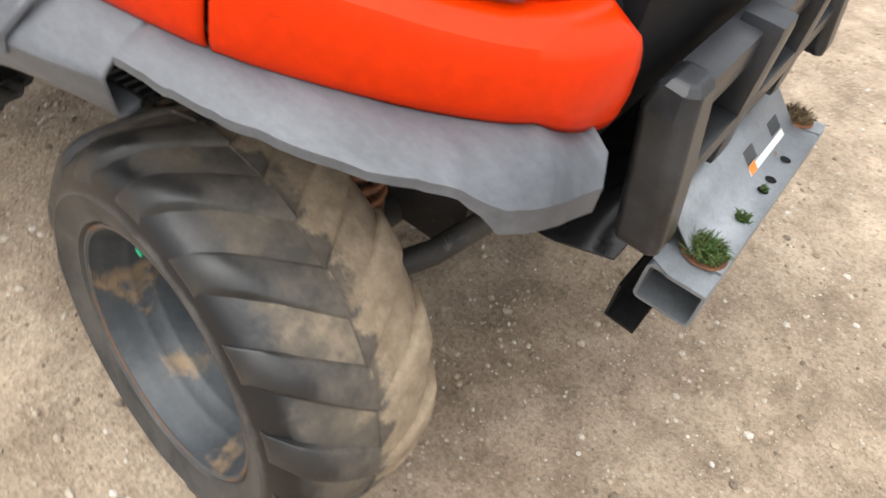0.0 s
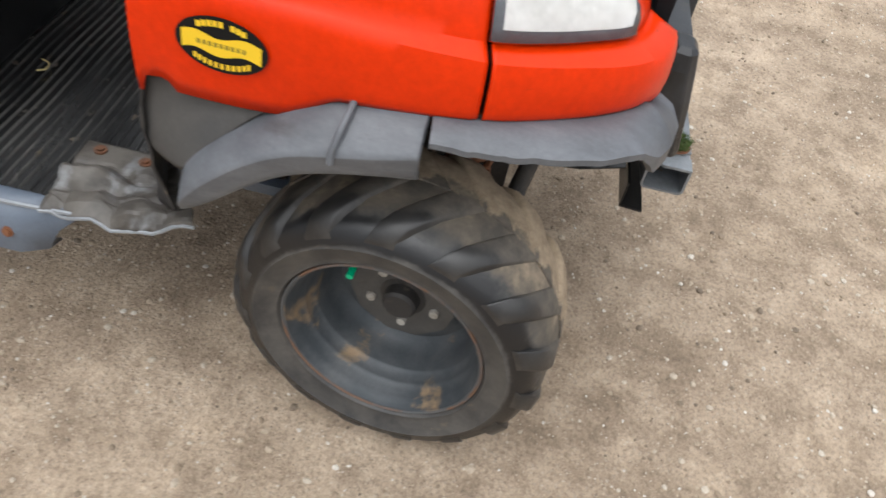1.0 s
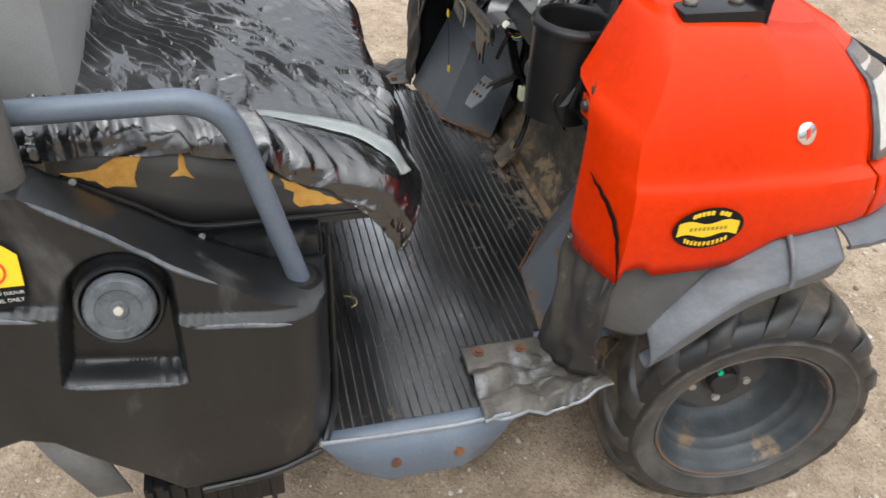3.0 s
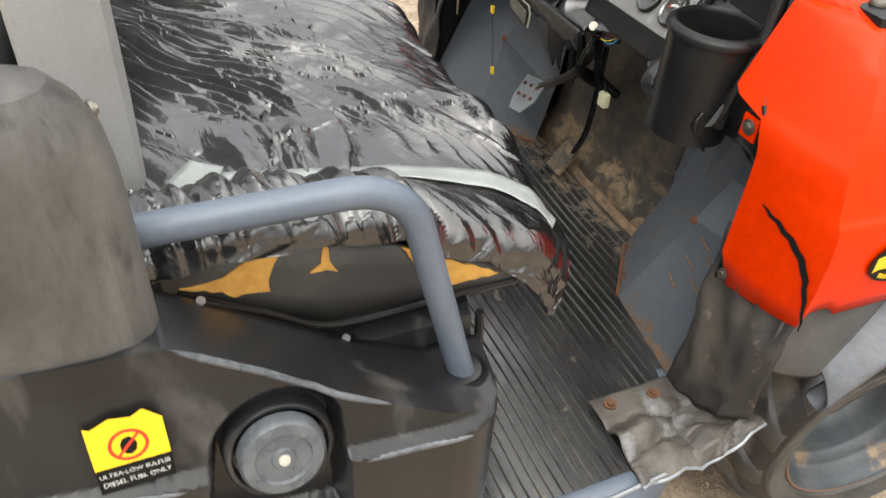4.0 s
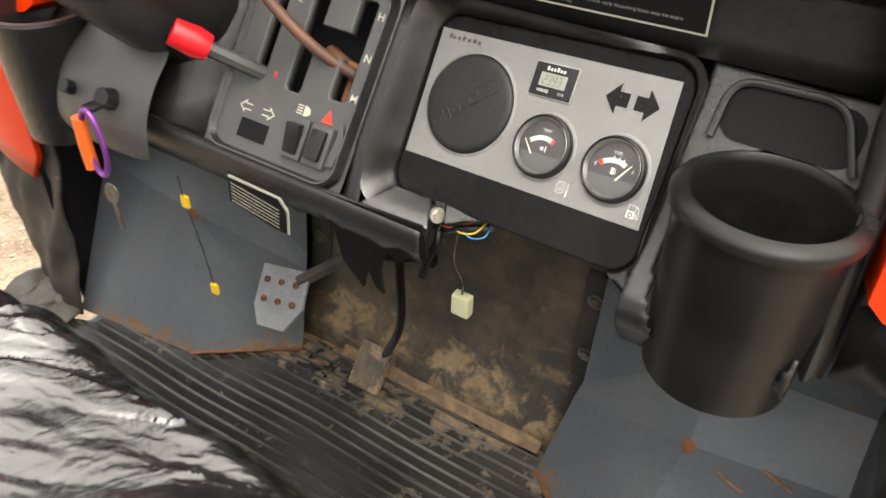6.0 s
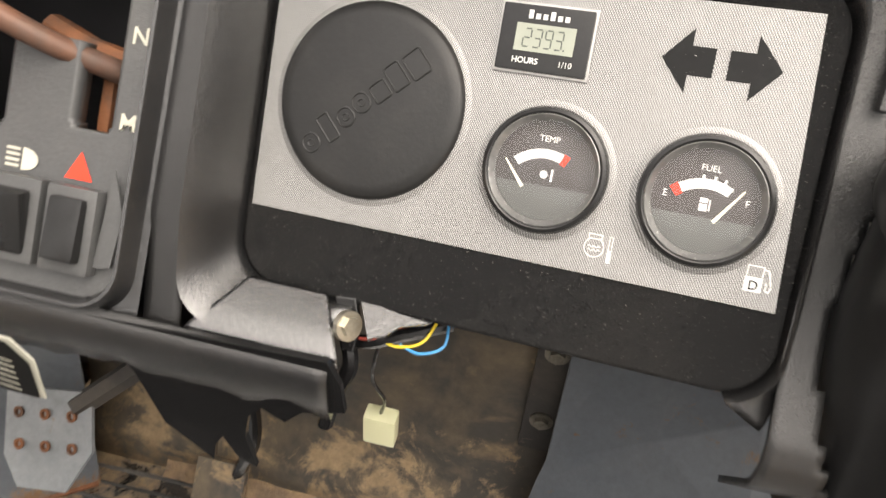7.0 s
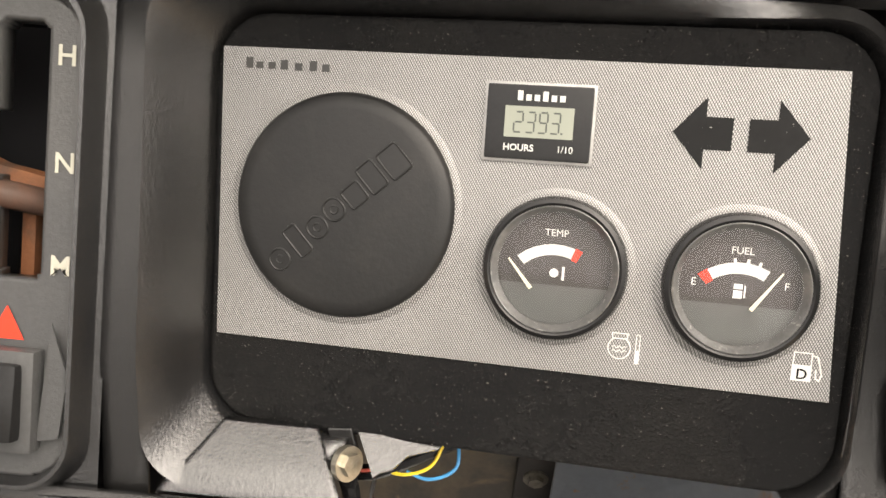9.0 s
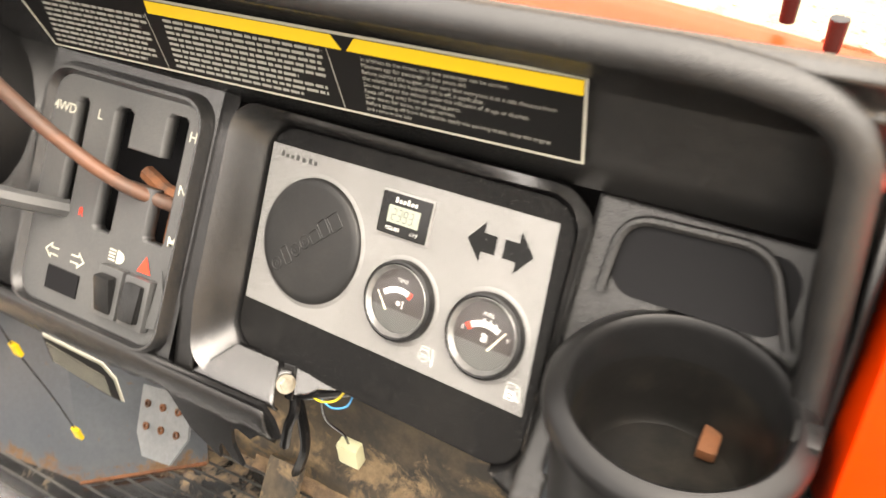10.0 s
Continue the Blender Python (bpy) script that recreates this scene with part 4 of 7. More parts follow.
floor_mat.data.materials.append(surface("worn_mat_rib", (0.024, 0.024, 0.024), (0.12, 0.115, 0.105), 7.0, (0.42, 0.60), rough=(0.3, 0.6), bump=0.4, grain=160, third=(0.19, 0.145, 0.09), spots=26, spot_cover=(0.64, 0.74), stretch=(0.5, 1.5, 1)))
wide = len(ys) - 1
for k, face in enumerate(floor_mat.data.polygons):
    if k % wide % 6 != 5:
        face.material_index = 1
for sgn in (1, -1):
    step = part("side_step", sheet([[(sgn * x, y, z) for x, y, z in row] for row in (
        [(0.715, -1.075, 0.452), (0.715, -0.94, 0.452), (0.715, -0.82, 0.452), (0.715, -0.69, 0.452)],
        [(0.742, -1.075, 0.456), (0.748, -0.94, 0.456), (0.752, -0.82, 0.456), (0.748, -0.69, 0.456)],
        [(0.757, -1.07, 0.448), (0.764, -0.94, 0.448), (0.768, -0.82, 0.448), (0.760, -0.70, 0.448)],
        [(0.775, -1.04, 0.42), (0.790, -0.95, 0.412), (0.790, -0.81, 0.412), (0.778, -0.73, 0.425)],
        [(0.775, -1.00, 0.37), (0.785, -0.95, 0.355), (0.785, -0.81, 0.355), (0.775, -0.76, 0.37)],
        [(0.72, -0.985, 0.335), (0.73, -0.94, 0.325), (0.73, -0.82, 0.325), (0.72, -0.775, 0.335)])]), M_SLATE, vehicle, "slate-blue steel side step with rusty edge", mods=[("SOLIDIFY", (0.004, 0.0))])
    part("worn_edge", tube([(sgn * 0.757, -1.07, 0.4535), (sgn * 0.765, -0.94, 0.4545), (sgn * 0.768, -0.82, 0.4545), (sgn * 0.760, -0.705, 0.4535)], 0.004, 6), M_GREYMETAL, step, "edge worn to bare metal and rust")
    for yy in (-0.938, -0.818):
        bolt("step_bolt", (sgn * 0.792, yy, 0.408), (sgn * 1, 0, 0.3), 0.007, step, M_RUST)
    # torn bracket at the foot of the fender: a flat plate, then crumpled sheet up to the wheel arch
    rows = []
    for i in range(31):
        row = []
        for j in range(31):
            u, v = i / 30, j / 30
            x, yy = 0.590 + 0.178 * u, -0.765 + (0.165 + 0.10 * u) * v
            x += 0.012 * noise.noise((i * 0.25, j * 0.25, 1)) * u - 0.035 * max(0.0, v - 0.55) * u
            dent = min(1.0, max(0.0, (u - 0.22) / 0.2))
            fold = abs(noise.noise((u * 2.4 + v * 1.3, v * 2.0 - u, 4))) + 0.22 * abs(noise.noise((u * 5 - v * 2, v * 4 + u * 3, 8)))
            z = 0.470 + 0.050 * max(0.0, v - 0.45) * u + dent * (0.050 * fold - 0.012) - 0.020 * max(0.0, (u - 0.86) / 0.14)
            row.append((sgn * x, yy, z))
        rows.append(row)
    bent_metal = surface("bent_dirty_bracket_%d" % (sgn + 1), (0.060, 0.053, 0.046), (0.115, 0.104, 0.090), 12.0, (0.44, 0.6), spec=0.4, rough=(0.34, 0.56), bump=0.25, grain=140, third=(0.19, 0.192, 0.194), spots=9, spot_cover=(0.58, 0.68))
    add_mud(bent_metal, "X", 0.84 * sgn, 0.73 * sgn, (0.19, 0.195, 0.20), 6.0, 0.26)
    bracket = part("fender_bracket", sheet(rows), bent_metal, vehicle, "crumpled bare grey metal bracket", mods=[("SOLIDIFY", (0.003, 0.0))])
    bracket.data.set_sharp_from_angle(angle=radians(14))
    part("bright_rim", tube([rows[30][j] for j in range(0, 31, 2)], 0.0035, 6), M_GREYMETAL, bracket, "rim scraped to bright metal")
    for p in ((0.619, -0.645, 0.475), (0.612, -0.732, 0.474)):
        bolt("bracket_bolt", (sgn * p[0], p[1], p[2]), (0, 0, 1), 0.008, bracket, M_RUST)

# ---- wheel wells and firewall inside the cab ----
M_SLIT = surface("rust_orange_slit", (0.26, 0.13, 0.065), (0.10, 0.055, 0.035), 45, rough=(0.6, 0.8), bump=0.4, grain=300)
for sgn in (1, -1):
    pts = [(0.222, -0.443, 0.457), (0.365, -0.553, 0.457), (0.61, -0.585, 0.457), (0.605, -0.480, 0.712), (0.411, -0.457, 0.672), (0.243, -0.392, 0.590), (0.248, -0.382, 0.612),
           (0.335, -0.388, 0.690), (0.408, -0.390, 0.750), (0.605, -0.404, 0.778), (0.246, -0.345, 0.95), (0.325, -0.345, 0.95), (0.402, -0.345, 0.95), (0.605, -0.345, 0.95)]
    a, b, c = (Vector(pts[i]) for i in (4, 1, 2))
    flat = (b - a).cross(c - a)
    pts[3] = (0.605, a.y - (flat.x * (0.605 - a.x) + flat.z * (0.712 - a.z)) / flat.y, 0.712)
    bm = bmesh.new()
    vs = [bm.verts.new((sgn * x, yy, z)) for x, yy, z in pts]
    for f in ((0, 1, 4, 5), (1, 2, 3, 4), (5, 4, 7, 6), (4, 3, 9, 8), (4, 8, 7), (6, 7, 11, 10), (7, 8, 12, 11), (8, 9, 13, 12)):
        bm.faces.new([vs[i] for i in f])
    well = part("wheel_well", bm, M_WELL, vehicle, "dark slate sheet-metal wheel well with rusty edges", smooth=False, mods=[("SOLIDIFY", (0.004, 0.0)), ("BEVEL", 0.012)])
    # stamped slits in rows along the sloping face
    a, b, c, d = (Vector((sgn * pts[i][0], pts[i][1], pts[i][2])) for i in (4, 1, 2, 3))
    nrm = (b - a).cross(c - a).normalized()
    if nrm.y > 0:
        nrm.negate()
    for x, z in () if sgn < 0 else ((0.467, 0.660), (0.512, 0.688), (0.465, 0.617), (0.507, 0.643), (0.456, 0.570), (0.507, 0.597), (0.553, 0.628), (0.553, 0.578), (0.548, 0.672)):
        ends = []
        for dx, dz, up in ((-0.017, 0.0035, 0.0040), (0.0, 0.0, 0.0055), (0.017, -0.0035, 0.0040)):
            q = Vector((sgn * (x + dx), 0, z + dz))
            q.y = a.y - (nrm.x * (q.x - a.x) + nrm.z * (q.z - a.z)) / nrm.y
            ends.append(q + nrm * up)
        part("slit", tube(ends, 0.0020, 6), M_SLIT, well, "rusted stamped slit")
    part("rust_spot", lathe([(0.0, 0.0012), (0.007, 0.001), (0.009, 0.0)], Matrix.Translation(a + nrm * 0.004) @ nrm.to_track_quat("Z", "Y").to_matrix().to_4x4(), 9), M_RUST, well, "spot of rust")
    part("rust_edge", tube([(sgn * 0.222, -0.447, 0.463), (sgn * 0.29, -0.500, 0.464), (sgn * 0.365, -0.558, 0.464)], 0.003, 5), M_RUST, well, "rusted lower seam")
    part("well_strip", box((sgn * 0.236, -0.352, 0.66), (0.035, 0.012, 0.24), bevel=0.002), M_DIRTY, vehicle, "black joining strip")
    for z in (0.738, 0.640):
        bolt("strip_bolt", (sgn * 0.236, -0.359, z), (0, -1, 0), 0.008, vehicle, M_STEEL)
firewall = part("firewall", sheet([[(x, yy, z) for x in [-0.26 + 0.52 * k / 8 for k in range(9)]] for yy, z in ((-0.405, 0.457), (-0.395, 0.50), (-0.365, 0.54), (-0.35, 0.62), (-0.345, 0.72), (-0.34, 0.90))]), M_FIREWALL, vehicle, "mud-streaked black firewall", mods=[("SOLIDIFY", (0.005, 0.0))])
# added black slab: the shade behind the dash, put in as a surface
part("underdash_shade", box((0, -0.30, 0.98), (1.20, 0.02, 0.40), bevel=0.002), M_RECESS, vehicle, "black slab that stands for the shade under the dashboard")
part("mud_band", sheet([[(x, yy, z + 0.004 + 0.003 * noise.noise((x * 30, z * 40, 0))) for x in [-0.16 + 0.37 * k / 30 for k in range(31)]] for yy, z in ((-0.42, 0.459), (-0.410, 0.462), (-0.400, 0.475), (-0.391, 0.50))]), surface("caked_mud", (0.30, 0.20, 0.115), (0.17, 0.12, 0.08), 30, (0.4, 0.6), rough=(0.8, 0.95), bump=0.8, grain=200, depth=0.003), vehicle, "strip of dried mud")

# ---- rear side body, seat base ----
M_GATE2 = surface("slate_grey_cap_plastic", (0.085, 0.095, 0.105), (0.15, 0.16, 0.17), 20, rough=(0.20, 0.36), bump=0.1, grain=200)
part("front_floor_pan", box((0, -0.52, 0.440), (1.16, 0.32, 0.025), bevel=0.004), M_SLATE, vehicle, "slate-grey steel floor")
def soft_step(v):
    v = min(1.0, max(0.0, v))
    return v * v * (3 - 2 * v)


CREST = [(-1.64, 1.035), (-1.43, 1.018), (-1.33, 0.941), (-1.265, 0.889), (-1.177, 0.837), (-1.12, 0.803), (-1.075, 0.787), (-1.0, 0.785)]
SEAT_LINE = [(-1.64, 1.03), (-1.43, 1.000), (-1.384, 0.966), (-1.222, 0.850), (-1.12, 0.795), (-1.0, 0.787)]
PANEL_FOOT = [(-1.64, 0.580), (-1.516, 0.616), (-1.473, 0.598), (-1.308, 0.408), (-1.20, 0.408), (-1.12, 0.428), (-1.06, 0.450), (-1.0, 0.47)]


def panel_depth(y, z):
    """How far the side is set in: the ledges, the filler recess and the flank above them."""
    ledge = lerp_list([(-1.64, 0.885), (-1.43, 0.846), (-1.255, 0.802), (-1.09, 0.780), (-1.0, 0.775)], y)
    flank = soft_step((z - ledge) / 0.010) * (0.016 + 0.024 * min(1.0, max(0.0, (z - ledge) / 0.12)))
    left, right = -1.418 - 0.18 * (0.843 - z), -1.262
    low = 0.7125 - 0.155 * (y + 1.441)
    inside = min(y - left, right - y, z - low)
    if z > 0.845:
        inside = min(inside, 0.080 - math.hypot(y + 1.338, z - 0.845))
    hollow = soft_step(inside / 0.016)
    return flank * (1 - hollow) + hollow * (0.052 - 0.10 * min(0.25, max(0.0, 0.80 - z)))


def rear_rows(sgn):
    line = [(0.785, -1.64 + 0.003 * k, 0.0) for k in range(171)] + smooth_path([(0.784, -1.125, 0), (0.778, -1.095, 0), (0.762, -1.068, 0), (0.735, -1.050, 0), (0.69, -1.040, 0), (0.645, -1.036, 0)], 5)
    rows = []
    for x, y, _ in line:
        foot, crest, edge = lerp_list(PANEL_FOOT, y), lerp_list(CREST, y), lerp_list(SEAT_LINE, y)
        fade = soft_step((-1.045 - y) / 0.03)
        row = []
        for k in range(101):
            z = foot + (crest - foot) * k / 100
            tuck = 0.018 * soft_step((0.60 - z) / 0.2)
            row.append((x - tuck - panel_depth(y, z) * fade, y, z))
        x0 = row[-1][0]
        for k in range(1, 9):
            t = k / 8
            row.append((x0 + (min(x0, 0.636) - x0) * t, y, crest + (edge - crest) * t + 0.004 * math.sin(math.pi * t)))
        rows.append([(sgn * a, b, c) for a, b, c in row])
    return rows


for sgn in (1, -1):
    body = part("rear_side_panel", sheet(rear_rows(sgn)), M_BODY, vehicle, "scuffed glossy black plastic rear side panel", mods=[("SOLIDIFY", (0.004, -sgn))])
    part("seat_end_block", box((sgn * 0.598, -1.125, 0.795), (0.080, 0.165, 0.075), bevel=0.014), M_BODY, body)
    # lighter grey beads paint the highlights along crease, ledges and recess edge
    for name, line in (("upper_crease", [(-1.43, 1.016), (-1.38, 0.978), (-1.33, 0.940), (-1.265, 0.888), (-1.20, 0.849)]), ("ledge", [(-1.60, 0.878), (-1.52, 0.861), (-1.432, 0.842)]), ("ledge", [(-1.252, 0.798), (-1.18, 0.790), (-1.105, 0.778)]),
                       ("recess_edge", [(-1.437, 0.7105), (-1.35, 0.697), (-1.270, 0.6845)])):
        x = lambda yy, z: 0.785 - panel_depth(yy, z - 0.004) - 0.002
        part(name, tube([(sgn * x(yy, z), yy, z) for yy, z, _ in smooth_path([(a, b, 0) for a, b in line], 5)], lambda t: 0.0042 * min(1.0, 6 * t + 0.2, 6 * (1 - t) + 0.2), 8), M_GATE2, body, "grey bead that paints the highlight along the edge")
    # fuel filler recess and cap
    cap_c = Vector((sgn * 0.765, -1.338, 0.842))
    face = Matrix.Translation(cap_c) @ Vector((sgn * 0.96, 0.0, 0.28)).to_track_quat("Z", "Y").to_matrix().to_4x4()
    part("filler_neck", lathe([(0.062, -0.030), (0.061, 0.0), (0.058, 0.004), (0.054, 0.003), (0.052, -0.010)], face, 48), M_BODY, body, "round filler neck")
    cap = part("fuel_cap", lathe([(0.0, 0.020), (0.012, 0.020), (0.014, 0.017), (0.030, 0.017), (0.032, 0.020), (0.044, 0.019), (0.048, 0.014), (0.049, 0.0)], face, 48), M_GATE2, body, "dusty grey fuel cap")
    part("cap_button", lathe([(0.0, 0.0235), (0.006, 0.023), (0.007, 0.019)], face, 16), M_PALE, cap)
    for p in ((0.641, -1.223, 0.854), (0.640, -1.384, 0.971)):
        bolt("panel_screw", (sgn * p[0], p[1], p[2]), (sgn * 0.6, 0, 0.8), 0.0036, body, M_RIM)
    for p in ((0.640, -1.024, 0.482), (0.665, -1.037, 0.545)):
        bolt("edge_screw", (sgn * p[0], p[1], p[2]), (sgn * 0.3, 1, 0.2), 0.006, body, M_STEEL)
    part("edge_trim", tube([(sgn * x, yy, z) for x, yy, z in smooth_path([(0.625, -1.028, 0.82), (0.65, -1.028, 0.60), (0.70, -1.035, 0.50), (0.752, -1.06, 0.455)], 6)], 0.007, 8), M_BLACK, body)
    part("lower_trim", tube([(sgn * x, yy, z) for x, yy, z in smooth_path([(0.762, -1.068, 0.442), (0.770, -1.16, 0.412), (0.768, -1.28, 0.396)], 6)], 0.006, 8), M_BODY, body)
    for k in range(9):
        yy = -1.16 - 0.026 * k
        part("skirt_rib", box((sgn * 0.735, yy, 0.365), (0.06, 0.010, 0.085), bevel=0.003), M_BLACK, body)
    part("skirt", box((sgn * 0.725, -1.26, 0.365), (0.06, 0.24, 0.08), bevel=0.004), M_BLACK, body, "ribbed black rubber skirt")
    part("flap", sheet([[(sgn * x, yy, z) for x, yy, z in row] for row in ([(0.70, -1.48, 0.60), (0.70, -1.56, 0.60)], [(0.70, -1.44, 0.46), (0.70, -1.52, 0.46)], [(0.70, -1.41, 0.34), (0.70, -1.47, 0.34)])]), M_GREYMETAL, vehicle, "bent grey sheet-metal stay", mods=[("SOLIDIFY", (0.005, 0.0))])
    # upright post behind the seat and the bent grab handle
    post = part("rear_post", sheet([[(sgn * x, yy, z) for x, yy in ((0.735, -1.64), (0.742, -1.52), (0.735, -1.445), (0.70, -1.425), (0.655, -1.435), (0.64, -1.47), (0.64, -1.64))] for z in (0.99, 1.06, 1.15, 1.23)]
                                  + [[(sgn * x, yy, 1.285) for x, yy in ((0.725, -1.64), (0.73, -1.53), (0.722, -1.475), (0.70, -1.458), (0.668, -1.465), (0.655, -1.49), (0.655, -1.64))], [(sgn * x, yy, 1.288) for x, yy in ((0.70, -1.64), (0.70, -1.56), (0.70, -1.52), (0.69, -1.51), (0.685, -1.52), (0.68, -1.54), (0.68, -1.64))]]), M_POST, vehicle, "scuffed grey-black rear post cover", mods=[("SOLIDIFY", (0.005, 0.0)), ("SUBSURF", 1)])
    bolt("post_screw", (sgn * 0.652, -1.440, 1.225), (-sgn * 0.3, 1, 0.0), 0.006, post, M_STEEL)
    handle = part("grab_handle", tube([(sgn * x, yy, z) for x, yy, z in bent_path([(0.650, -1.47, 1.089), (0.690, -1.166, 1.112), (0.690, -1.060, 0.70)], 0.07, 12)], 0.0175, 20), M_SLATE, vehicle, "slate-blue painted bent steel grab handle")
    part("handle_socket", lathe([(0.036, 0.0), (0.031, 0.006), (0.026, 0.002), (0.024, -0.03)], Matrix.Translation((sgn * 0.689, -1.081, 0.7905)), 28), M_RECESS, body, "dark socket of the grab handle")
part("seat_base", box((0, -1.245, 0.645), (1.23, 0.42, 0.38), bevel=0.02), M_BODY, vehicle, "black plastic seat base")
part("rear_bulkhead", box((0, -1.60, 0.80), (1.26, 0.10, 0.55), bevel=0.02), M_BODY, vehicle, "black bulkhead behind the seat")


def soft_block(x0, x1, y0, y1, z0, z1, r, n=6):
    """A cushion: a box with round edges, as a closed bmesh."""
    return box(((x0 + x1) / 2, (y0 + y1) / 2, (z0 + z1) / 2), (x1 - x0, y1 - y0, z1 - z0), bevel=r)


seat = part("seat_cushion", soft_block(-0.598, 0.598, -1.42, -0.92, 0.82, 0.878, 0.02), M_VINYLD, vehicle, "torn dark-grey vinyl bench seat")
part("seat_side", sheet([[(0.603, yy, low + (top - low) * k / 3 + 0.0) for k in range(4)] for yy, low, top in ((-1.42, 0.965, 1.000), (-1.38, 0.950, 1.0), (-1.31, 0.905, 0.998), (-1.242, 0.864, 0.992), (-1.15, 0.859, 0.962), (-1.05, 0.856, 0.912), (-0.98, 0.853, 0.880), (-0.94, 0.850, 0.862))]), M_VINYLD, seat, "dark-grey vinyl seat side", mods=[("SOLIDIFY", (0.01, 1.0))])
part("seat_piping", tube(smooth_path([(0.616, -1.405, 0.967), (0.617, -1.31, 0.908), (0.618, -1.235, 0.861), (0.617, -1.10, 0.856), (0.612, -0.97, 0.853)], 6), 0.0045, 8), M_BLACK, seat, "black piping along the seat")
backrest = part("seat_back", soft_block(-0.60, 0.418, -1.52, -1.402, 0.905, 1.42, 0.045), M_VINYL, vehicle, "grey vinyl bench backrest", mods=[("SUBSURF", 1)])

# ---- dashboard ----
MD = Matrix(((1, 0, 0, 0), (0, 0.6, -0.8, -0.583), (0, 0.8, 0.6, 0.945), (0, 0, 0, 1)))
PM = Matrix(((0.9891, -0.0174, -0.1463, 0.0393), (-0.1110, 0.5644, -0.8180, -0.4380), (0.0968, 0.8253, 0.5564, 1.0928), (0, 0, 0, 1)))
MM = 0.001


def lifted(m, h):
    return m @ Matrix.Translation((0, 0, h))


def md(x, y, z=0.0):
    return MD @ Vector((x, y, z))


dashboard = part("dashboard", sheet([[md(x, y, z) for x in (-0.60, -0.50, -0.40, -0.30, -0.20)] for y, z in ((-0.03, -0.06), (0.0, -0.012), (0.004, 0.0), (0.06, 0.0), (0.15, 0.0), (0.235, 0.0))]), M_DASH, vehicle, "pebbled black plastic dashboard, broken below the gauges", mods=[("SOLIDIFY", (0.004, -1.0))])
# surround of the lever gate
plate_out = round_rect(-0.196, -0.004, -0.002, 0.228, 0.026)
cx, cy = -0.099, 0.112
outer = []
for x, y in plate_out:
    dx, dy = x - cx, y - cy
    k = min(0.1015 / abs(dx) if dx else 9, 0.1235 / abs(dy) if dy else 9)
    outer.append((cx + dx * k, cy + dy * k))
inner = round_rect(-0.184, 0.004, -0.010, 0.216, 0.02)
rows = [[md(x, y, 0.0) for x, y in outer], [md(x, y, 0.0) for x, y in plate_out], [md(x, y, 0.012) for x, y in round_rect(-0.191, 0.0, -0.006, 0.223, 0.024)], [md(x, y, 0.012) for x, y in round_rect(-0.188, 0.002, -0.008, 0.220, 0.022)], [md(x, y, 0.005) for x, y in inner]]
part("gate_surround", sheet(rows, closed=True), M_BAY, dashboard)
# lever gate plate with slots cut through it
gate_bm = bmesh.new()


def gate_grid():
    """The plate as a fine grid with the slot cells left out."""
    slots = [(-0.157, 0.090, -0.140, 0.198), (-0.109, 0.086, -0.086, 0.199), (-0.0495, 0.092, -0.0245, 0.206), (-0.096, 0.138, -0.038, 0.167)]
    nx, ny = 116, 141
    x0, x1, y0, y1 = -0.184, -0.010, 0.004, 0.216
    vs = {}

    def vert(i, j):
        if (i, j) not in vs:
            x, y = x0 + (x1 - x0) * i / nx, y0 + (y1 - y0) * j / ny
            cx, cy = max(x0 + 0.02, min(x1 - 0.02, x)), max(y0 + 0.02, min(y1 - 0.02, y))
            d = math.hypot(x - cx, y - cy)
            if d > 0.02:
                x, y = cx + (x - cx) * 0.02 / d, cy + (y - cy) * 0.02 / d
            vs[i, j] = gate_bm.verts.new(md(x, y, 0.005))
        return vs[i, j]

    for i in range(nx):
        for j in range(ny):
            x, y = x0 + (x1 - x0) * (i + 0.5) / nx, y0 + (y1 - y0) * (j + 0.5) / ny
            if any(math.hypot(max(a + 0.007 - x, x - c + 0.007, 0), max(b + 0.007 - y, y - d + 0.007, 0)) < 0.007 for a, b, c, d in slots):
                continue
            if math.hypot(x - max(x0 + 0.02, min(x1 - 0.02, x)), y - max(y0 + 0.02, min(y1 - 0.02, y))) > 0.0200:
                continue
            q = [vert(i, j), vert(i + 1, j), vert(i + 1, j + 1), vert(i, j + 1)]
            gate_bm.faces.new(q)


gate_grid()
M_GATE = surface("grey_black_gate_plastic", (0.066, 0.067, 0.068), (0.085, 0.085, 0.084), 8, rough=(0.30, 0.45), bump=0.4, grain=420, depth=0.0008)
gate = part("lever_gate", gate_bm, M_GATE, vehicle, "dark grey lever gate plate", mods=[("SOLIDIFY", (0.014, -1.0))])
# black plate added below the slots stands for the shade in them
part("gate_shade", box((-0.097, 0.14, -0.05), (0.165, 0.14, 0.006), MD), M_RECESS, dashboard)
part("gate_link", tube([md(-0.09, 0.145, -0.028), md(-0.06, 0.135, -0.024), md(-0.02, 0.128, -0.026)], 0.008, 8), M_RUST, dashboard, "rusty shift linkage")
part("gate_link", box((-0.046, 0.112, -0.026), (0.007, 0.045, 0.012), MD, 0.002), M_RUST, dashboard, "rusty shift linkage")
bm = bmesh.new()
gm = lifted(MD, 0.0058)
for s, x, y in (("4WD", -0.183, 0.181), ("L", -0.128, 0.183), ("H", -0.0215, 0.187), ("N", -0.021, 0.141), ("M", -0.021, 0.096)):
    part("gate_letter", add_text(bmesh.new(), s, 0.0125, x, y, gm, bold=0.0002), M_PALE, gate, "pale printed letter", smooth=False)
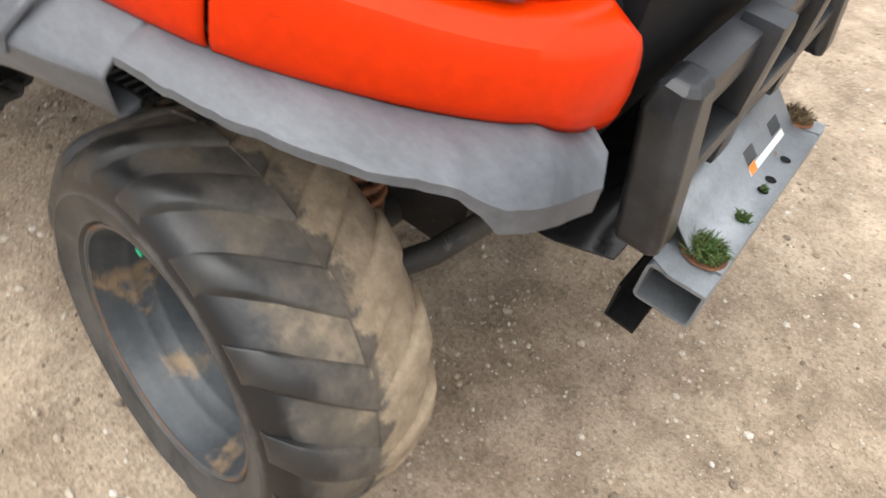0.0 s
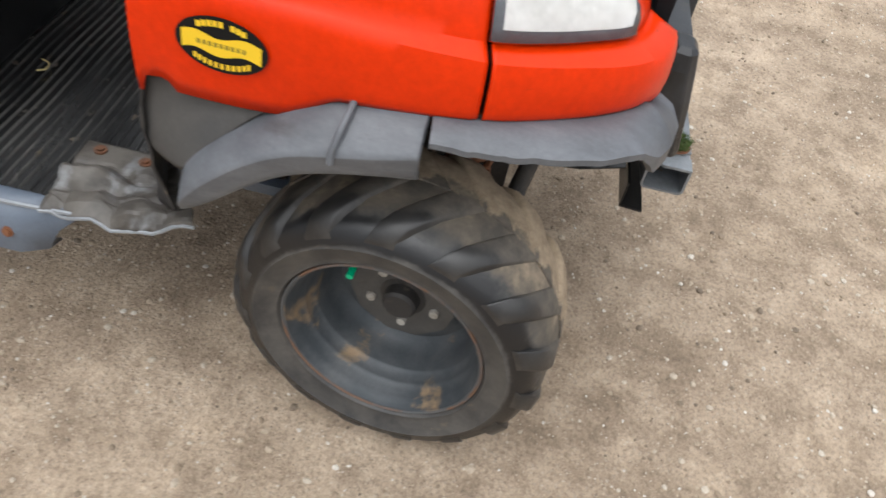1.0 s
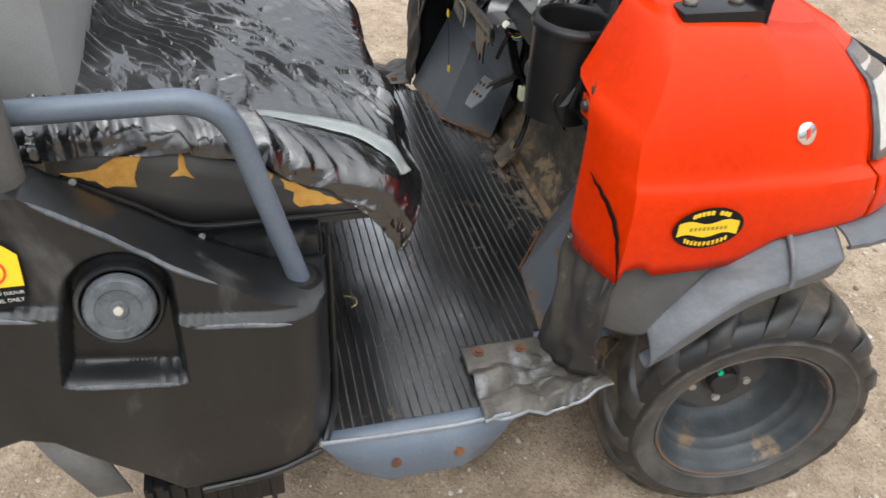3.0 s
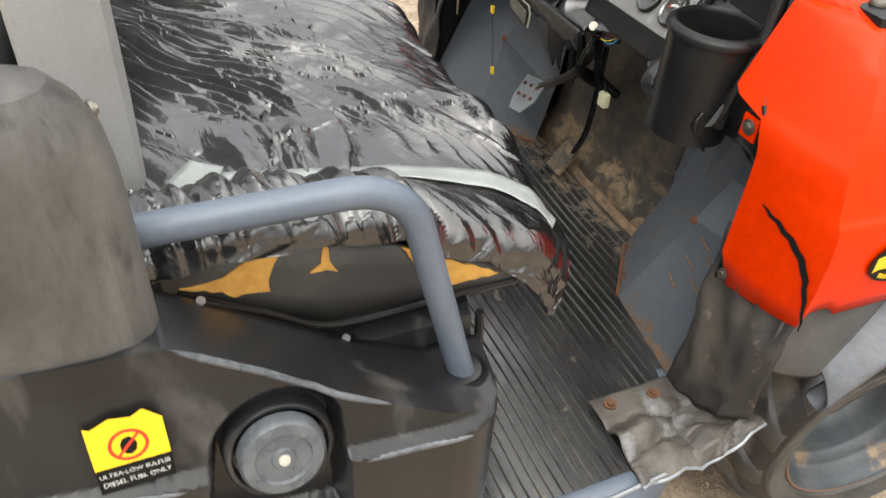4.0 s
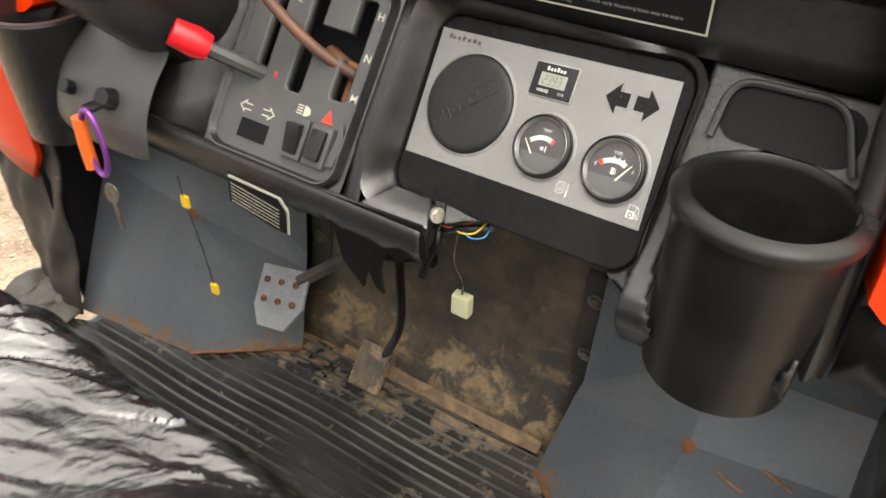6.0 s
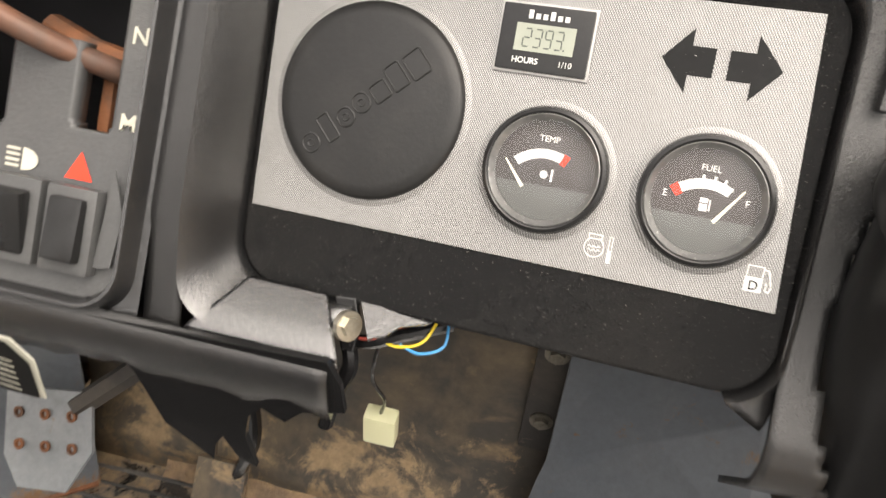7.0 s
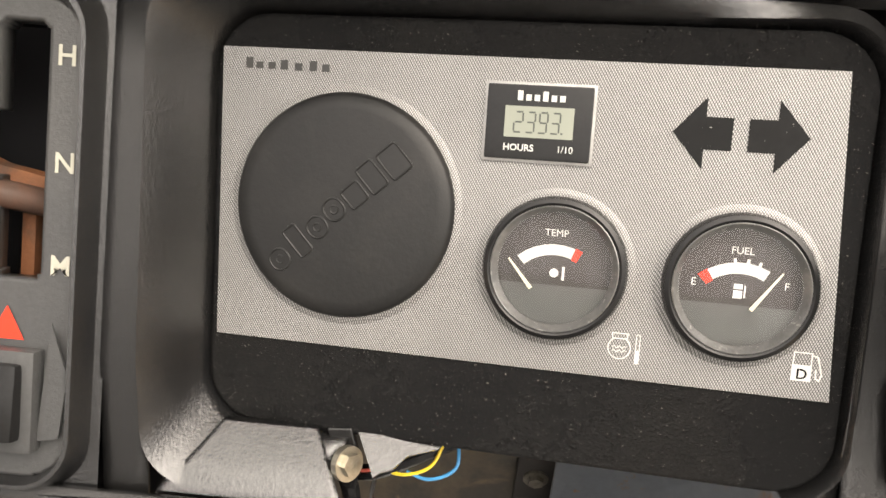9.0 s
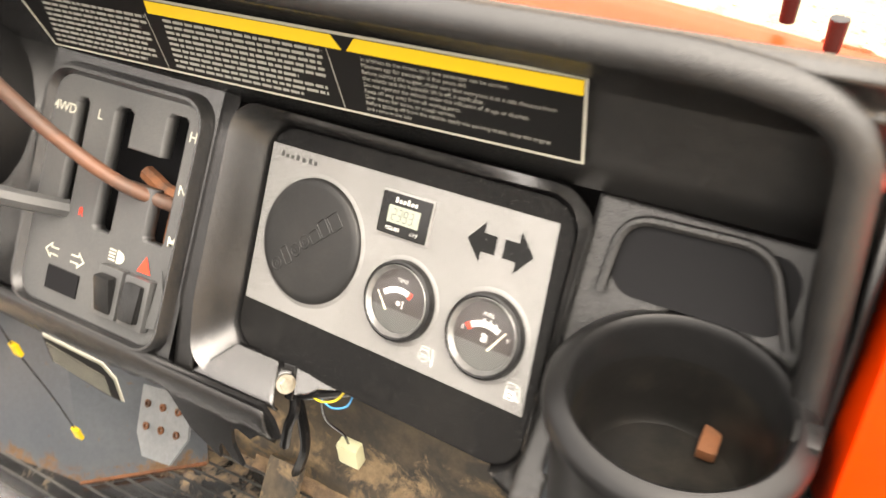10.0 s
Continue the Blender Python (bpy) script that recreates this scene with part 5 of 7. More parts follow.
for x, d in ((-0.150, -1), (-0.118, 1)):
    bm = bmesh.new()
    add_poly(bm, [(x + d * px, 0.054 + py) for px, py in ((0.010, 0.0), (0.001, 0.008), (0.001, 0.004), (-0.008, 0.004), (-0.008, 0.0025), (0.0025, 0.0025), (0.0025, 0.0045), (0.0075, 0.0), (0.0025, -0.0045), (0.0025, -0.0025), (-0.008, -0.0025), (-0.008, -0.004), (0.001, -0.004), (0.001, -0.008))], gm)
    part("arrow_print", bm, M_PALE, gate, "pale outlined arrow", smooth=False)
bm = bmesh.new()
for k in range(4):
    add_poly(bm, [(-0.082, 0.066 + k * 0.003), (-0.074, 0.066 + k * 0.003), (-0.074, 0.0675 + k * 0.003), (-0.082, 0.0675 + k * 0.003)], gm)
add_poly(bm, [(-0.071, 0.065)] + [(-0.071 + 0.008 * math.cos(a), 0.071 + 0.006 * math.sin(a)) for a in (-1.5, -1.0, -0.5, 0, 0.5, 1.0, 1.5)] + [(-0.071, 0.077), (-0.0725, 0.077), (-0.0725, 0.065)], gm)
part("lamp_pictogram", bm, M_PALE, gate, "pale headlamp pictogram", smooth=False)
bm = bmesh.new()
add_text(bm, "R", 0.011, -0.128, 0.094, gm)
part("red_letter", bm, M_RED, gate, "red printed letter", smooth=False)
bm = bmesh.new()
add_poly(bm, [(-0.047, 0.066), (-0.031, 0.066), (-0.039, 0.081)], gm)
part("hazard_triangle", bm, M_RED, gate, "red hazard triangle", smooth=False)
part("switch_blank", box((-0.131, 0.030, 0.0035), (0.040, 0.022, 0.006), MD), M_RECESS, gate, "empty switch opening")
for cx, tilt in ((-0.068, 14), (-0.036, -4)):
    frame_ob = part("rocker_switch", box((cx, 0.040, 0.009), (0.029, 0.046, 0.010), MD, 0.003), M_GATE, gate, "black rocker switch")
    part("rocker", box((0, 0, 0.004), (0.019, 0.034, 0.010), MD @ Matrix.Translation((cx, 0.040, 0.011)) @ Matrix.Rotation(radians(tilt), 4, "X"), 0.003), M_BLACK, frame_ob)
part("torn_flap", outline([(-0.022, 0.022), (-0.012, 0.024), (-0.009, 0.052), (-0.017, 0.075)], lifted(MD, 0.009), 0.001), M_GATE, gate, "peeling edge of the plate", smooth=False)

# recessed bay round the gauge panel
corner = [(x * MM, y * MM) for x, y in round_rect(-3, -179, 284, 16, 26, 8)]
inner = []
for p, q in zip(corner, corner[1:] + corner[:1]):
    n = max(1, int(math.dist(p, q) / 0.008))
    inner += [(p[0] + (q[0] - p[0]) * k / n, p[1] + (q[1] - p[1]) * k / n) for k in range(n)]
ring_in, ring_mid, ring_out, ring_lip = [], [], [], []
bx0, bx1, by0, by1 = 0.0145, 0.326, 0.002, 0.233
for x, y in inner:
    p = PM @ Vector((x, y, 0.0))
    q = MD.inverted() @ p
    cx, cy = (bx0 + bx1) / 2, (by0 + by1) / 2
    dx, dy = q.x - cx, q.y - cy
    k = min((bx1 - bx0) / 2 / abs(dx) if abs(dx) > 1e-6 else 99, (by1 - by0) / 2 / abs(dy) if abs(dy) > 1e-6 else 99)
    ring_in.append(p - PM.to_3x3() @ Vector((0, 0, 0.004)))
    grow = 1.025
    ring_mid.append(PM @ Vector(((x - 0.14) * grow + 0.14, (y + 0.08) * grow * 1.012 - 0.08, 0.004)))
    ox, oy = cx + dx * k, cy + dy * k
    # round the corners of the outer rim and lean its left side
    kx, ky = max(bx0 + 0.026, min(bx1 - 0.026, ox)), max(by0 + 0.026, min(by1 - 0.026, oy))
    far = math.hypot(ox - kx, oy - ky)
    if far > 0.026:
        ox, oy = kx + (ox - kx) * 0.026 / far, ky + (oy - ky) * 0.026 / far
    ox += 0.0055 * (1 - (oy - by0) / (by1 - by0)) * max(0.0, 1 - (ox - bx0) / 0.10)
    drop = (lerp_list([(0.0, 0.006), (0.073, 0.021)], x) if x < 0.15 else 0.006) * min(1.0, max(0.0, (-0.135 - y) / 0.03))
    ring_lip.append(md(ox * 0.94 + (cx + dx) * 0.06, oy * 0.94 + (cy + dy) * 0.06, lerp_list([(bx0, 0.004), (bx0 + 0.08, 0.012)], ox) - drop))
    ring_out.append(md(ox, oy, -drop))
bay_rows = [ring_in, ring_mid, [a.lerp(b, 0.45) for a, b in zip(ring_mid, ring_lip)], [a.lerp(b, 0.84) for a, b in zip(ring_mid, ring_lip)], ring_lip, ring_out]
# the lower flange has snapped off between its left end and the right corner
bay_bm = bmesh.new()
grid = [[bay_bm.verts.new(p) for p in row] for row in bay_rows]
count = len(inner)
for i, (x, y) in enumerate(inner):
    nxt = (i + 1) % count
    keep = 5
    if y < -0.170:
        keep = 5 if x > 0.262 or x < 0.026 else 2 if x < 0.066 else 0
    for r in range(keep):
        bay_bm.faces.new((grid[r][i], grid[r][nxt], grid[r + 1][nxt], grid[r + 1][i]))
for v in [v for v in bay_bm.verts if not v.link_faces]:
    bay_bm.verts.remove(v)
bay = part("gauge_bay", bay_bm, M_BAY, dashboard, "shiny black bay round the gauges, its lower flange snapped off", mods=[("SOLIDIFY", (0.003, 0.0))])
bay.data.set_sharp_from_angle(angle=radians(38))
# the shelf left at the lower corner, its end snapped off
rows = []
for k in range(25):
    f = k / 24
    rag = 0.0
    if k > 21:
        rag = 0.0015
    row = []
    for y, z, xl, xr in ((0.0290, -0.0275, 0.052, 0.0968), (0.0282, -0.0235, 0.051, 0.0982), (0.0150, -0.0125, 0.041, 0.1060), (0.0035, -0.0035, 0.031, 0.1130), (0.0010, -0.0028, 0.029, 0.1140), (-0.0015, -0.0045, 0.028, 0.1145), (-0.006, -0.012, 0.028, 0.1140)):
        row.append(md(xl + (xr - xl) * f + rag * noise.noise((y * 300, k, 2)), y, z))
    rows.append(row)
shelf = part("bay_shelf", sheet(rows), M_BAY, dashboard, "pebbled shelf with a snapped-off end", mods=[("SOLIDIFY", (0.0025, 0.0))])
shelf.data.set_sharp_from_angle(angle=radians(30))
part("snapped_flap", outline([(0.1165, 0.0300), (0.1580, 0.0290), (0.1545, 0.0262), (0.1410, 0.0225), (0.1345, 0.0165), (0.1290, 0.0150), (0.1262, 0.0128)], MD @ Matrix.Translation((0, 0.030, -0.0225)) @ Matrix.Rotation(radians(-34), 4, "X") @ Matrix.Scale(1.2, 4, (0, 1, 0)) @ Matrix.Translation((0, -0.030, 0)), 0.002), M_BAY, dashboard, "snapped flap of black plastic", smooth=False)
part("bolt_clip", outline([(0.1010, 0.0300), (0.1130, 0.0310), (0.1180, 0.0150), (0.1170, 0.0010), (0.1095, 0.0010), (0.1050, 0.0160)], lifted(MD, -0.024), 0.006), M_BLACK, dashboard, "black clip behind the bolt", smooth=False, mods=[("BEVEL", 0.001)])
part("dash_web", sheet([[md(0.0015 + (0.0160 + 0.0050 * (1 - y / 0.235)) * k / 4, y, 0.0015 if y > 0 else -0.008) for k in range(5)] for y in (-0.008, 0.0, 0.06, 0.12, 0.18, 0.235)]), M_DASH, dashboard, "dash between the lever gate and the gauges", mods=[("SOLIDIFY", (0.003, -1.0))])
panel = part("gauge_panel", outline(inner, PM, 0.008), M_PANEL, vehicle, "black gauge panel", smooth=False, mods=[("BEVEL", 0.002)])
fascia_pts = [(0.0005, 0.0), (0.2715, 0.0), (0.2785, -0.136), (0.0010, -0.136)]
fascia = part("fascia", outline(fascia_pts, lifted(PM, 0.0008)), M_SILVER, panel, "finely hatched silver fascia", smooth=False)
SURF = 0.0012
# round speaker cover with a raised shape across it
spm = PM @ Matrix.Translation((0.0627, -0.0700, 0))
cover = part("round_cover", lathe([(0.0, 0.0058), (0.044, 0.0060), (0.0495, 0.0052), (0.0515, 0.0035), (0.0520, 0.0005)], spm, 72), surface("satin_black_cover", (0.018, 0.018, 0.018), (0.028, 0.027, 0.026), 14, rough=(0.34, 0.46), bump=0.15, grain=300, third=(0.06, 0.055, 0.05), spots=50, spot_cover=(0.72, 0.8), spec=0.35), panel, "satin black round blank cover")
emb = lifted(spm @ Matrix.Rotation(radians(43), 4, "Z"), 0.0060)
for k, (x, w, h, round_end) in enumerate(((-0.039, 0.0095, 0.0100, 1), (-0.0265, 0.0070, 0.0150, 0), (-0.0150, 0.0095, 0.0100, 1), (-0.0035, 0.0095, 0.0105, 1), (0.0085, 0.0095, 0.0100, 0), (0.0200, 0.0090, 0.0140, 0), (0.0325, 0.0110, 0.0140, 0))):
    mark = round_rect(x - w / 2, -h / 2, x + w / 2, h / 2, w * (0.46 if round_end else 0.15), 4)
    part("raised_mark", tube([emb @ Vector((px, py + 0.0012 * (k % 2), 0)) for px, py in mark + mark[:1]], 0.00055, 6, False), cover.data.materials[0], cover, "faint raised outline")
    if round_end:
        small = circle(x, 0.0012 * (k % 2), w * 0.2, 10)
        part("raised_mark", tube([emb @ Vector((px, py, 0)) for px, py in small + small[:1]], 0.00045, 6, False), cover.data.materials[0], cover)
# shape of the maker's mark, as plain bars
bm = bmesh.new()
for k, (x, h) in enumerate(((12, 8.0), (17, 5.0), (23, 5.0), (29, 7.0), (36, 5.0), (43, 7.0), (49, 5.0))):
    add_poly(bm, [(x * MM, (-9.5 - 0.07 * k) * MM), ((x + 3.6) * MM, (-9.5 - 0.07 * k) * MM), ((x + 3.6) * MM, (-9.5 + h * 0.6) * MM), (x * MM, (-9.5 + h * 0.6) * MM)], lifted(PM, SURF))
part("worn_marking", bm, M_VINYLD, panel, "worn dark marking", smooth=False)


def pressed_ring(m, r, name="pressed_ring"):
    """The foil pressed up round an opening, with fine radial pleats."""
    rows = []
    for rr, h in ((r, 0.0016), (r + 0.0014, 0.0015), (r + 0.0030, 0.0011), (r + 0.0036, 0.0009)):
        rows.append([m @ Vector((rr * math.cos(a), rr * math.sin(a), h + (0.00009 * max(0.0, 0.45 + 1.2 * noise.noise((3 * math.cos(a), 3 * math.sin(a), r * 100))) if k % 2 else 0.0))) for k, a in ((k, 2 * math.pi * k / 260) for k in range(260))])
    return part(name, sheet(rows, closed=True), M_SILVER, panel, "pleated silver foil edge", smooth=False)


pressed_ring(spm, 0.0515)


M_LENSEDGE = surface("scratched_lens_edge", (0.20, 0.20, 0.20), (0.30, 0.30, 0.29), 90, (0.4, 0.7), rough=(0.12, 0.24), metal=0.5, bump=0.3, grain=500, spec=1.0, third=(0.42, 0.42, 0.40), spots=230, spot_cover=(0.62, 0.68))


def gauge(cx, cy, name, title, red_low):
    pressed_ring(PM @ Matrix.Translation((cx, cy, 0)), 0.0312)
    m = PM @ Matrix.Translation((cx, cy, 0))
    g = part("gauge", lathe([(0.0, 0.0015), (0.0255, 0.0015), (0.0262, 0.0040), (0.0270, 0.0078), (0.0288, 0.0088), (0.0305, 0.0080), (0.0315, 0.0055), (0.0315, 0.0)], m, 64), M_BLACK, panel, "round gauge with a glossy black rim")
    part("dial", outline(circle(0, 0, 0.0254, 48), lifted(m, 0.0019)), surface("dial_" + name, (0.045, 0.037, 0.036), (0.06, 0.055, 0.055), 40, rough=(0.4, 0.5), bump=0.0), g, "dark dial", smooth=False)
    lower = [(0.0252 * math.cos(a), 0.0252 * math.sin(a)) for a in (math.pi + 0.30 + (math.pi - 0.60) * k / 20 for k in range(21))]
    part("lower_dial", outline(lower, lifted(m, 0.0023)), surface("lower_dial_" + name, (0.085, 0.088, 0.085), None, rough=(0.3, 0.4), bump=0.0), g, "grey lower half of the dial", smooth=False)
    dm = lifted(m, 0.0024)
    bm = bmesh.new()
    arc = [radians(a) for a in (132, 122, 112, 102, 92, 82, 72, 62)]
    c0 = -0.014
    add_poly(bm, [(0.0245 * math.cos(a), c0 + 0.0245 * math.sin(a)) for a in arc] + [(0.0198 * math.cos(a), c0 + 0.0198 * math.sin(a)) for a in reversed(arc)], dm)
    add_text(bm, title, 0.0043, 0.0, 0.0140, dm, "CENTER")
    if red_low:
        add_text(bm, "E", 0.0045, -0.0195, -0.0005, dm)
        add_text(bm, "F", 0.0045, 0.0175, 0.0005, dm)
        for px, py, ph in ((-0.0022, -0.0007, 0.0022), (-0.0022, -0.0046, 0.0034)):
            add_poly(bm, [(px, py), (px + 0.0036, py), (px + 0.0036, py + ph), (px, py + ph)], dm)
        add_poly(bm, [(0.0020, -0.0042), (0.0027, -0.0042), (0.0027, 0.0008), (0.0020, 0.0012)], dm)
        for a in (96, 84, 73):
            v, w = Vector((math.cos(radians(a)), math.sin(radians(a)), 0)), Vector((-math.sin(radians(a)), math.cos(radians(a)), 0))
            add_poly(bm, [((v * r + w * s).x, c0 + (v * r + w * s).y) for r, s in ((0.024, -0.0006), (0.0262, -0.0006), (0.0262, 0.0006), (0.024, 0.0006))], dm)
    else:
        add_poly(bm, circle(0.0, -0.002, 0.0020, 10), dm)
        add_poly(bm, [(0.0034, -0.005), (0.0045, -0.005), (0.0045, 0.001), (0.0034, 0.001)], dm)
    part("dial_print", bm, M_WHITE, g, "white scale and letters", smooth=False)
    bm = bmesh.new()
    a0, a1 = (126, 116) if red_low else (74, 63)
    add_poly(bm, [(r * math.cos(radians(a)), c0 + r * math.sin(radians(a))) for r, a in ((0.0249, a0 + 7 if red_low else a1 - 1), (0.0249, a0 - 3 if red_low else a0 - 4), (0.0194, a0 - 3 if red_low else a0 - 4), (0.0194, a0 + 7 if red_low else a1 - 1))], lifted(m, 0.0026))
    part("red_zone", bm, M_RED, g, "red end of the scale", smooth=False)
    n0, n1 = ((0.0052, -0.0090), (0.0165, 0.0075)) if red_low else ((-0.0095, -0.0095), (-0.0200, 0.0030))
    a, b = Vector((*n0, 0)), Vector((*n1, 0))
    w = (b - a).cross(Vector((0, 0, 1))).normalized() * 0.0009
    part("needle", outline([((a + w).x, (a + w).y), ((b + w * 0.4).x, (b + w * 0.4).y), ((b - w * 0.4).x, (b - w * 0.4).y), ((a - w).x, (a - w).y)], lifted(m, 0.0042), 0.0006), plain("needle_cream_" + name, (0.85, 0.80, 0.62), 0.4), g, "cream needle", smooth=False)
    glass = part("glass", lathe([(0.0, 0.0066), (0.020, 0.0062), (0.0268, 0.0052)], m, 48), M_GLASS, g, "clear gauge glass")
    glass.visible_shadow = False
    part("lens_edge", lathe([(0.0244, 0.0050), (0.0250, 0.0056), (0.0264, 0.0082), (0.0272, 0.0090), (0.0277, 0.0086)], m, 64), M_LENSEDGE, g, "scratched clear edge of the lens")
    return g


gauge(0.1605, -0.0895, "temp", "TEMP", False)
gauge(0.2375, -0.0905, "fuel", "FUEL", True)
# hour meter
hm = PM @ Matrix.Translation((0.1487, -0.0274, 0))
part("meter_edge", box((0, 0, 0.0012), (0.0482, 0.0346, 0.0024), hm, 0.0010), M_SILVEREDGE, panel, "pressed silver edge round the meter")
meter = part("hour_meter", box((0, 0, 0.0022), (0.0455, 0.0320, 0.0044), hm, 0.0012), M_BLACK, panel, "black hour meter with a grey liquid-crystal display")
part("display", outline([(-0.0145, -0.0065), (0.0150, -0.0065), (0.0150, 0.0068), (-0.0145, 0.0068)], lifted(hm, 0.0048)), M_LCD, meter, "grey-green display", smooth=False)
SEGS = {"2": "abged", "3": "abgcd", "9": "abcdfg"}
M_SEGMENT = plain("lcd_segment", (0.06, 0.07, 0.06), 0.4)
for k, ch in enumerate("2393"):
    ox = -0.0085 + k * 0.0053
    bm = bmesh.new()
    boxes = {"a": (0, 0.0043, 1), "g": (0, 0, 1), "d": (0, -0.0043, 1), "b": (0.0017, 0.0021, 0), "c": (0.0017, -0.0021, 0), "f": (-0.0017, 0.0021, 0), "e": (-0.0017, -0.0021, 0)}
    for sgm in SEGS[ch]:
        x, y, flat = boxes[sgm]
        hw, hh = (0.0014, 0.00035) if flat else (0.00035, 0.0018)
        x += ox + 0.1 * y
        add_poly(bm, [(x - hw, y - hh), (x + hw, y - hh), (x + hw, y + hh), (x - hw, y + hh)], lifted(hm, 0.0050))
    part("digit", bm, M_SEGMENT, meter, "dark display digit", smooth=False)
bm = bmesh.new()
add_poly(bm, [(0.0098, -0.0046), (0.0106, -0.0046), (0.0106, -0.0038), (0.0098, -0.0038)], lifted(hm, 0.0050))
part("decimal_point", bm, M_SEGMENT, meter, smooth=False)
bm = bmesh.new()
add_text(bm, "HOURS", 0.0040, -0.0145, -0.0122, lifted(hm, 0.0047), bold=0.00008)
add_text(bm, "1/10", 0.0040, 0.0085, -0.0122, lifted(hm, 0.0047))
for k in range(6):
    x = -0.0095 + k * 0.0036
    add_poly(bm, [(x, 0.0092), (x + 0.0023, 0.0092), (x + 0.0023, 0.0118 + 0.0015 * (k % 3 == 0)), (x, 0.0118 + 0.0015 * (k % 3 == 0))], lifted(hm, 0.0047))
part("meter_print", bm, M_WHITE, meter, "white lettering", smooth=False)
# direction arrows
M_WORNINK = surface("worn_black_print", (0.007, 0.007, 0.007), (0.012, 0.012, 0.012), 50, rough=(0.5, 0.6), bump=0.0, third=(0.30, 0.295, 0.285), spots=420, spot_cover=(0.68, 0.72), spec=0.2)
for x0, d in ((0.2047, 1), (0.2590, -1)):
    pts = [(x0 + d * px, -0.0276 + py) for px, py in ((0.0, 0.0), (0.0130, 0.0150), (0.0130, 0.0068), (0.0240, 0.0068), (0.0240, -0.0068), (0.0130, -0.0068), (0.0130, -0.0150))]
    part("arrow", outline(pts, lifted(PM, SURF)), M_WORNINK, panel, "black printed direction arrow", smooth=False)
# engine and pump pictograms in pale line
bm = bmesh.new()
im = lifted(PM, SURF)


def stroke(pts, w=0.00055):
    """A printed line of even width."""
    for (ax, ay), (bx, by) in zip(pts, pts[1:]):
        n = math.hypot(bx - ax, by - ay)
        ux, uy = (bx - ax) / n * w / 2, (by - ay) / n * w / 2
        add_poly(bm, [(ax - ux - uy, ay - uy + ux), (bx + ux - uy, by + uy + ux), (bx + ux + uy, by + uy - ux), (ax - ux + uy, ay - uy - ux)], im)


ex, ey = 0.1912, -0.1222
stroke([(ex + 0.0048 * math.cos(a), ey + 0.0048 * math.sin(a)) for a in (radians(128 + 284 * k / 22) for k in range(23))])
stroke([(ex - 0.0029, ey + 0.0037), (ex - 0.0034, ey + 0.0065), (ex + 0.0034, ey + 0.0065), (ex + 0.0029, ey + 0.0037)])
stroke([(ex - 0.0030, ey + 0.0042), (ex + 0.0030, ey + 0.0042)])
for dy in (0.0004, -0.0014):
    stroke([(ex - 0.0028 + 0.0056 * k / 12, ey + dy + 0.0005 * math.sin(k * 1.3)) for k in range(13)], 0.0004)
stroke([(ex + 0.0070, ey - 0.0062), (ex + 0.0070, ey + 0.0062), (ex + 0.0078, ey + 0.0066), (ex + 0.0086, ey + 0.0062), (ex + 0.0086, ey - 0.0062), (ex + 0.0070, ey - 0.0062)], 0.0004)
stroke([(ex + 0.0078, ey - 0.0060), (ex + 0.0078, ey - 0.0010)], 0.0011)
part("engine_pictogram", bm, M_WHITE, panel, "pale engine and thermometer pictogram", smooth=False)
bm = bmesh.new()
fx, fy = 0.2664, -0.1218
stroke([(fx - 0.0038, fy + 0.0005), (fx - 0.0036, fy + 0.0060), (fx + 0.0034, fy + 0.0060), (fx + 0.0034, fy + 0.0005), (fx - 0.0038, fy + 0.0005)])
add_poly(bm, [(fx - 0.0042, fy - 0.0062), (fx + 0.0038, fy - 0.0062), (fx + 0.0038, fy + 0.0004), (fx - 0.0042, fy + 0.0004)], im)
stroke([(fx + 0.0040, fy + 0.0050), (fx + 0.0058, fy + 0.0046), (fx + 0.0068, fy + 0.0010), (fx + 0.0078, fy - 0.0030), (fx + 0.0070, fy - 0.0055), (fx + 0.0056, fy - 0.0045), (fx + 0.0054, fy - 0.0010)], 0.0007)
pump = part("pump_pictogram", bm, M_WHITE, panel, "pale fuel-pump pictogram", smooth=False)
part("pump_letter", add_text(bmesh.new(), "D", 0.0062, fx - 0.0024, fy - 0.0052, lifted(im, 0.0003), bold=0.0001), M_INK, pump, smooth=False)

# right end of the dash with cup pocket and holder
CUP = Vector((0.412, -0.545, 1.084))
end_bm = bmesh.new()
end_vs = {}
for i in range(36):
    for j in range(66):
        x, y = 0.325 + 0.153 * (i + 0.5) / 36, -0.03 + 0.265 * (j + 0.5) / 66
        p = md(x, y)
        if math.hypot(p.x - CUP.x, p.y - CUP.y) < 0.069:
            continue
        quad = []
        for a, b in ((i, j), (i + 1, j), (i + 1, j + 1), (i, j + 1)):
            if (a, b) not in end_vs:
                yy = -0.03 + 0.265 * b / 66
                end_vs[a, b] = end_bm.verts.new(md(0.325 + 0.153 * a / 36, yy, lerp_list([(-0.03, -0.05), (-0.012, 0.004), (0.0, 0.014), (0.015, 0.017), (0.07, 0.006), (0.12, 0.0), (0.3, 0.0)], yy)))
            quad.append(end_vs[a, b])
        end_bm.faces.new(quad)
part("dash_end", end_bm, M_DASH, dashboard, mods=[("SOLIDIFY", (0.004, -1.0))])
pocket = bent_path([md(0.343, 0.172, 0.004), md(0.346, 0.225, 0.004), md(0.440, 0.228, 0.004), md(0.462, 0.172, 0.004)], 0.022)
part("pocket_frame", tube(pocket, 0.0038, 8), M_DASH, dashboard, "raised arch behind the cup holder")
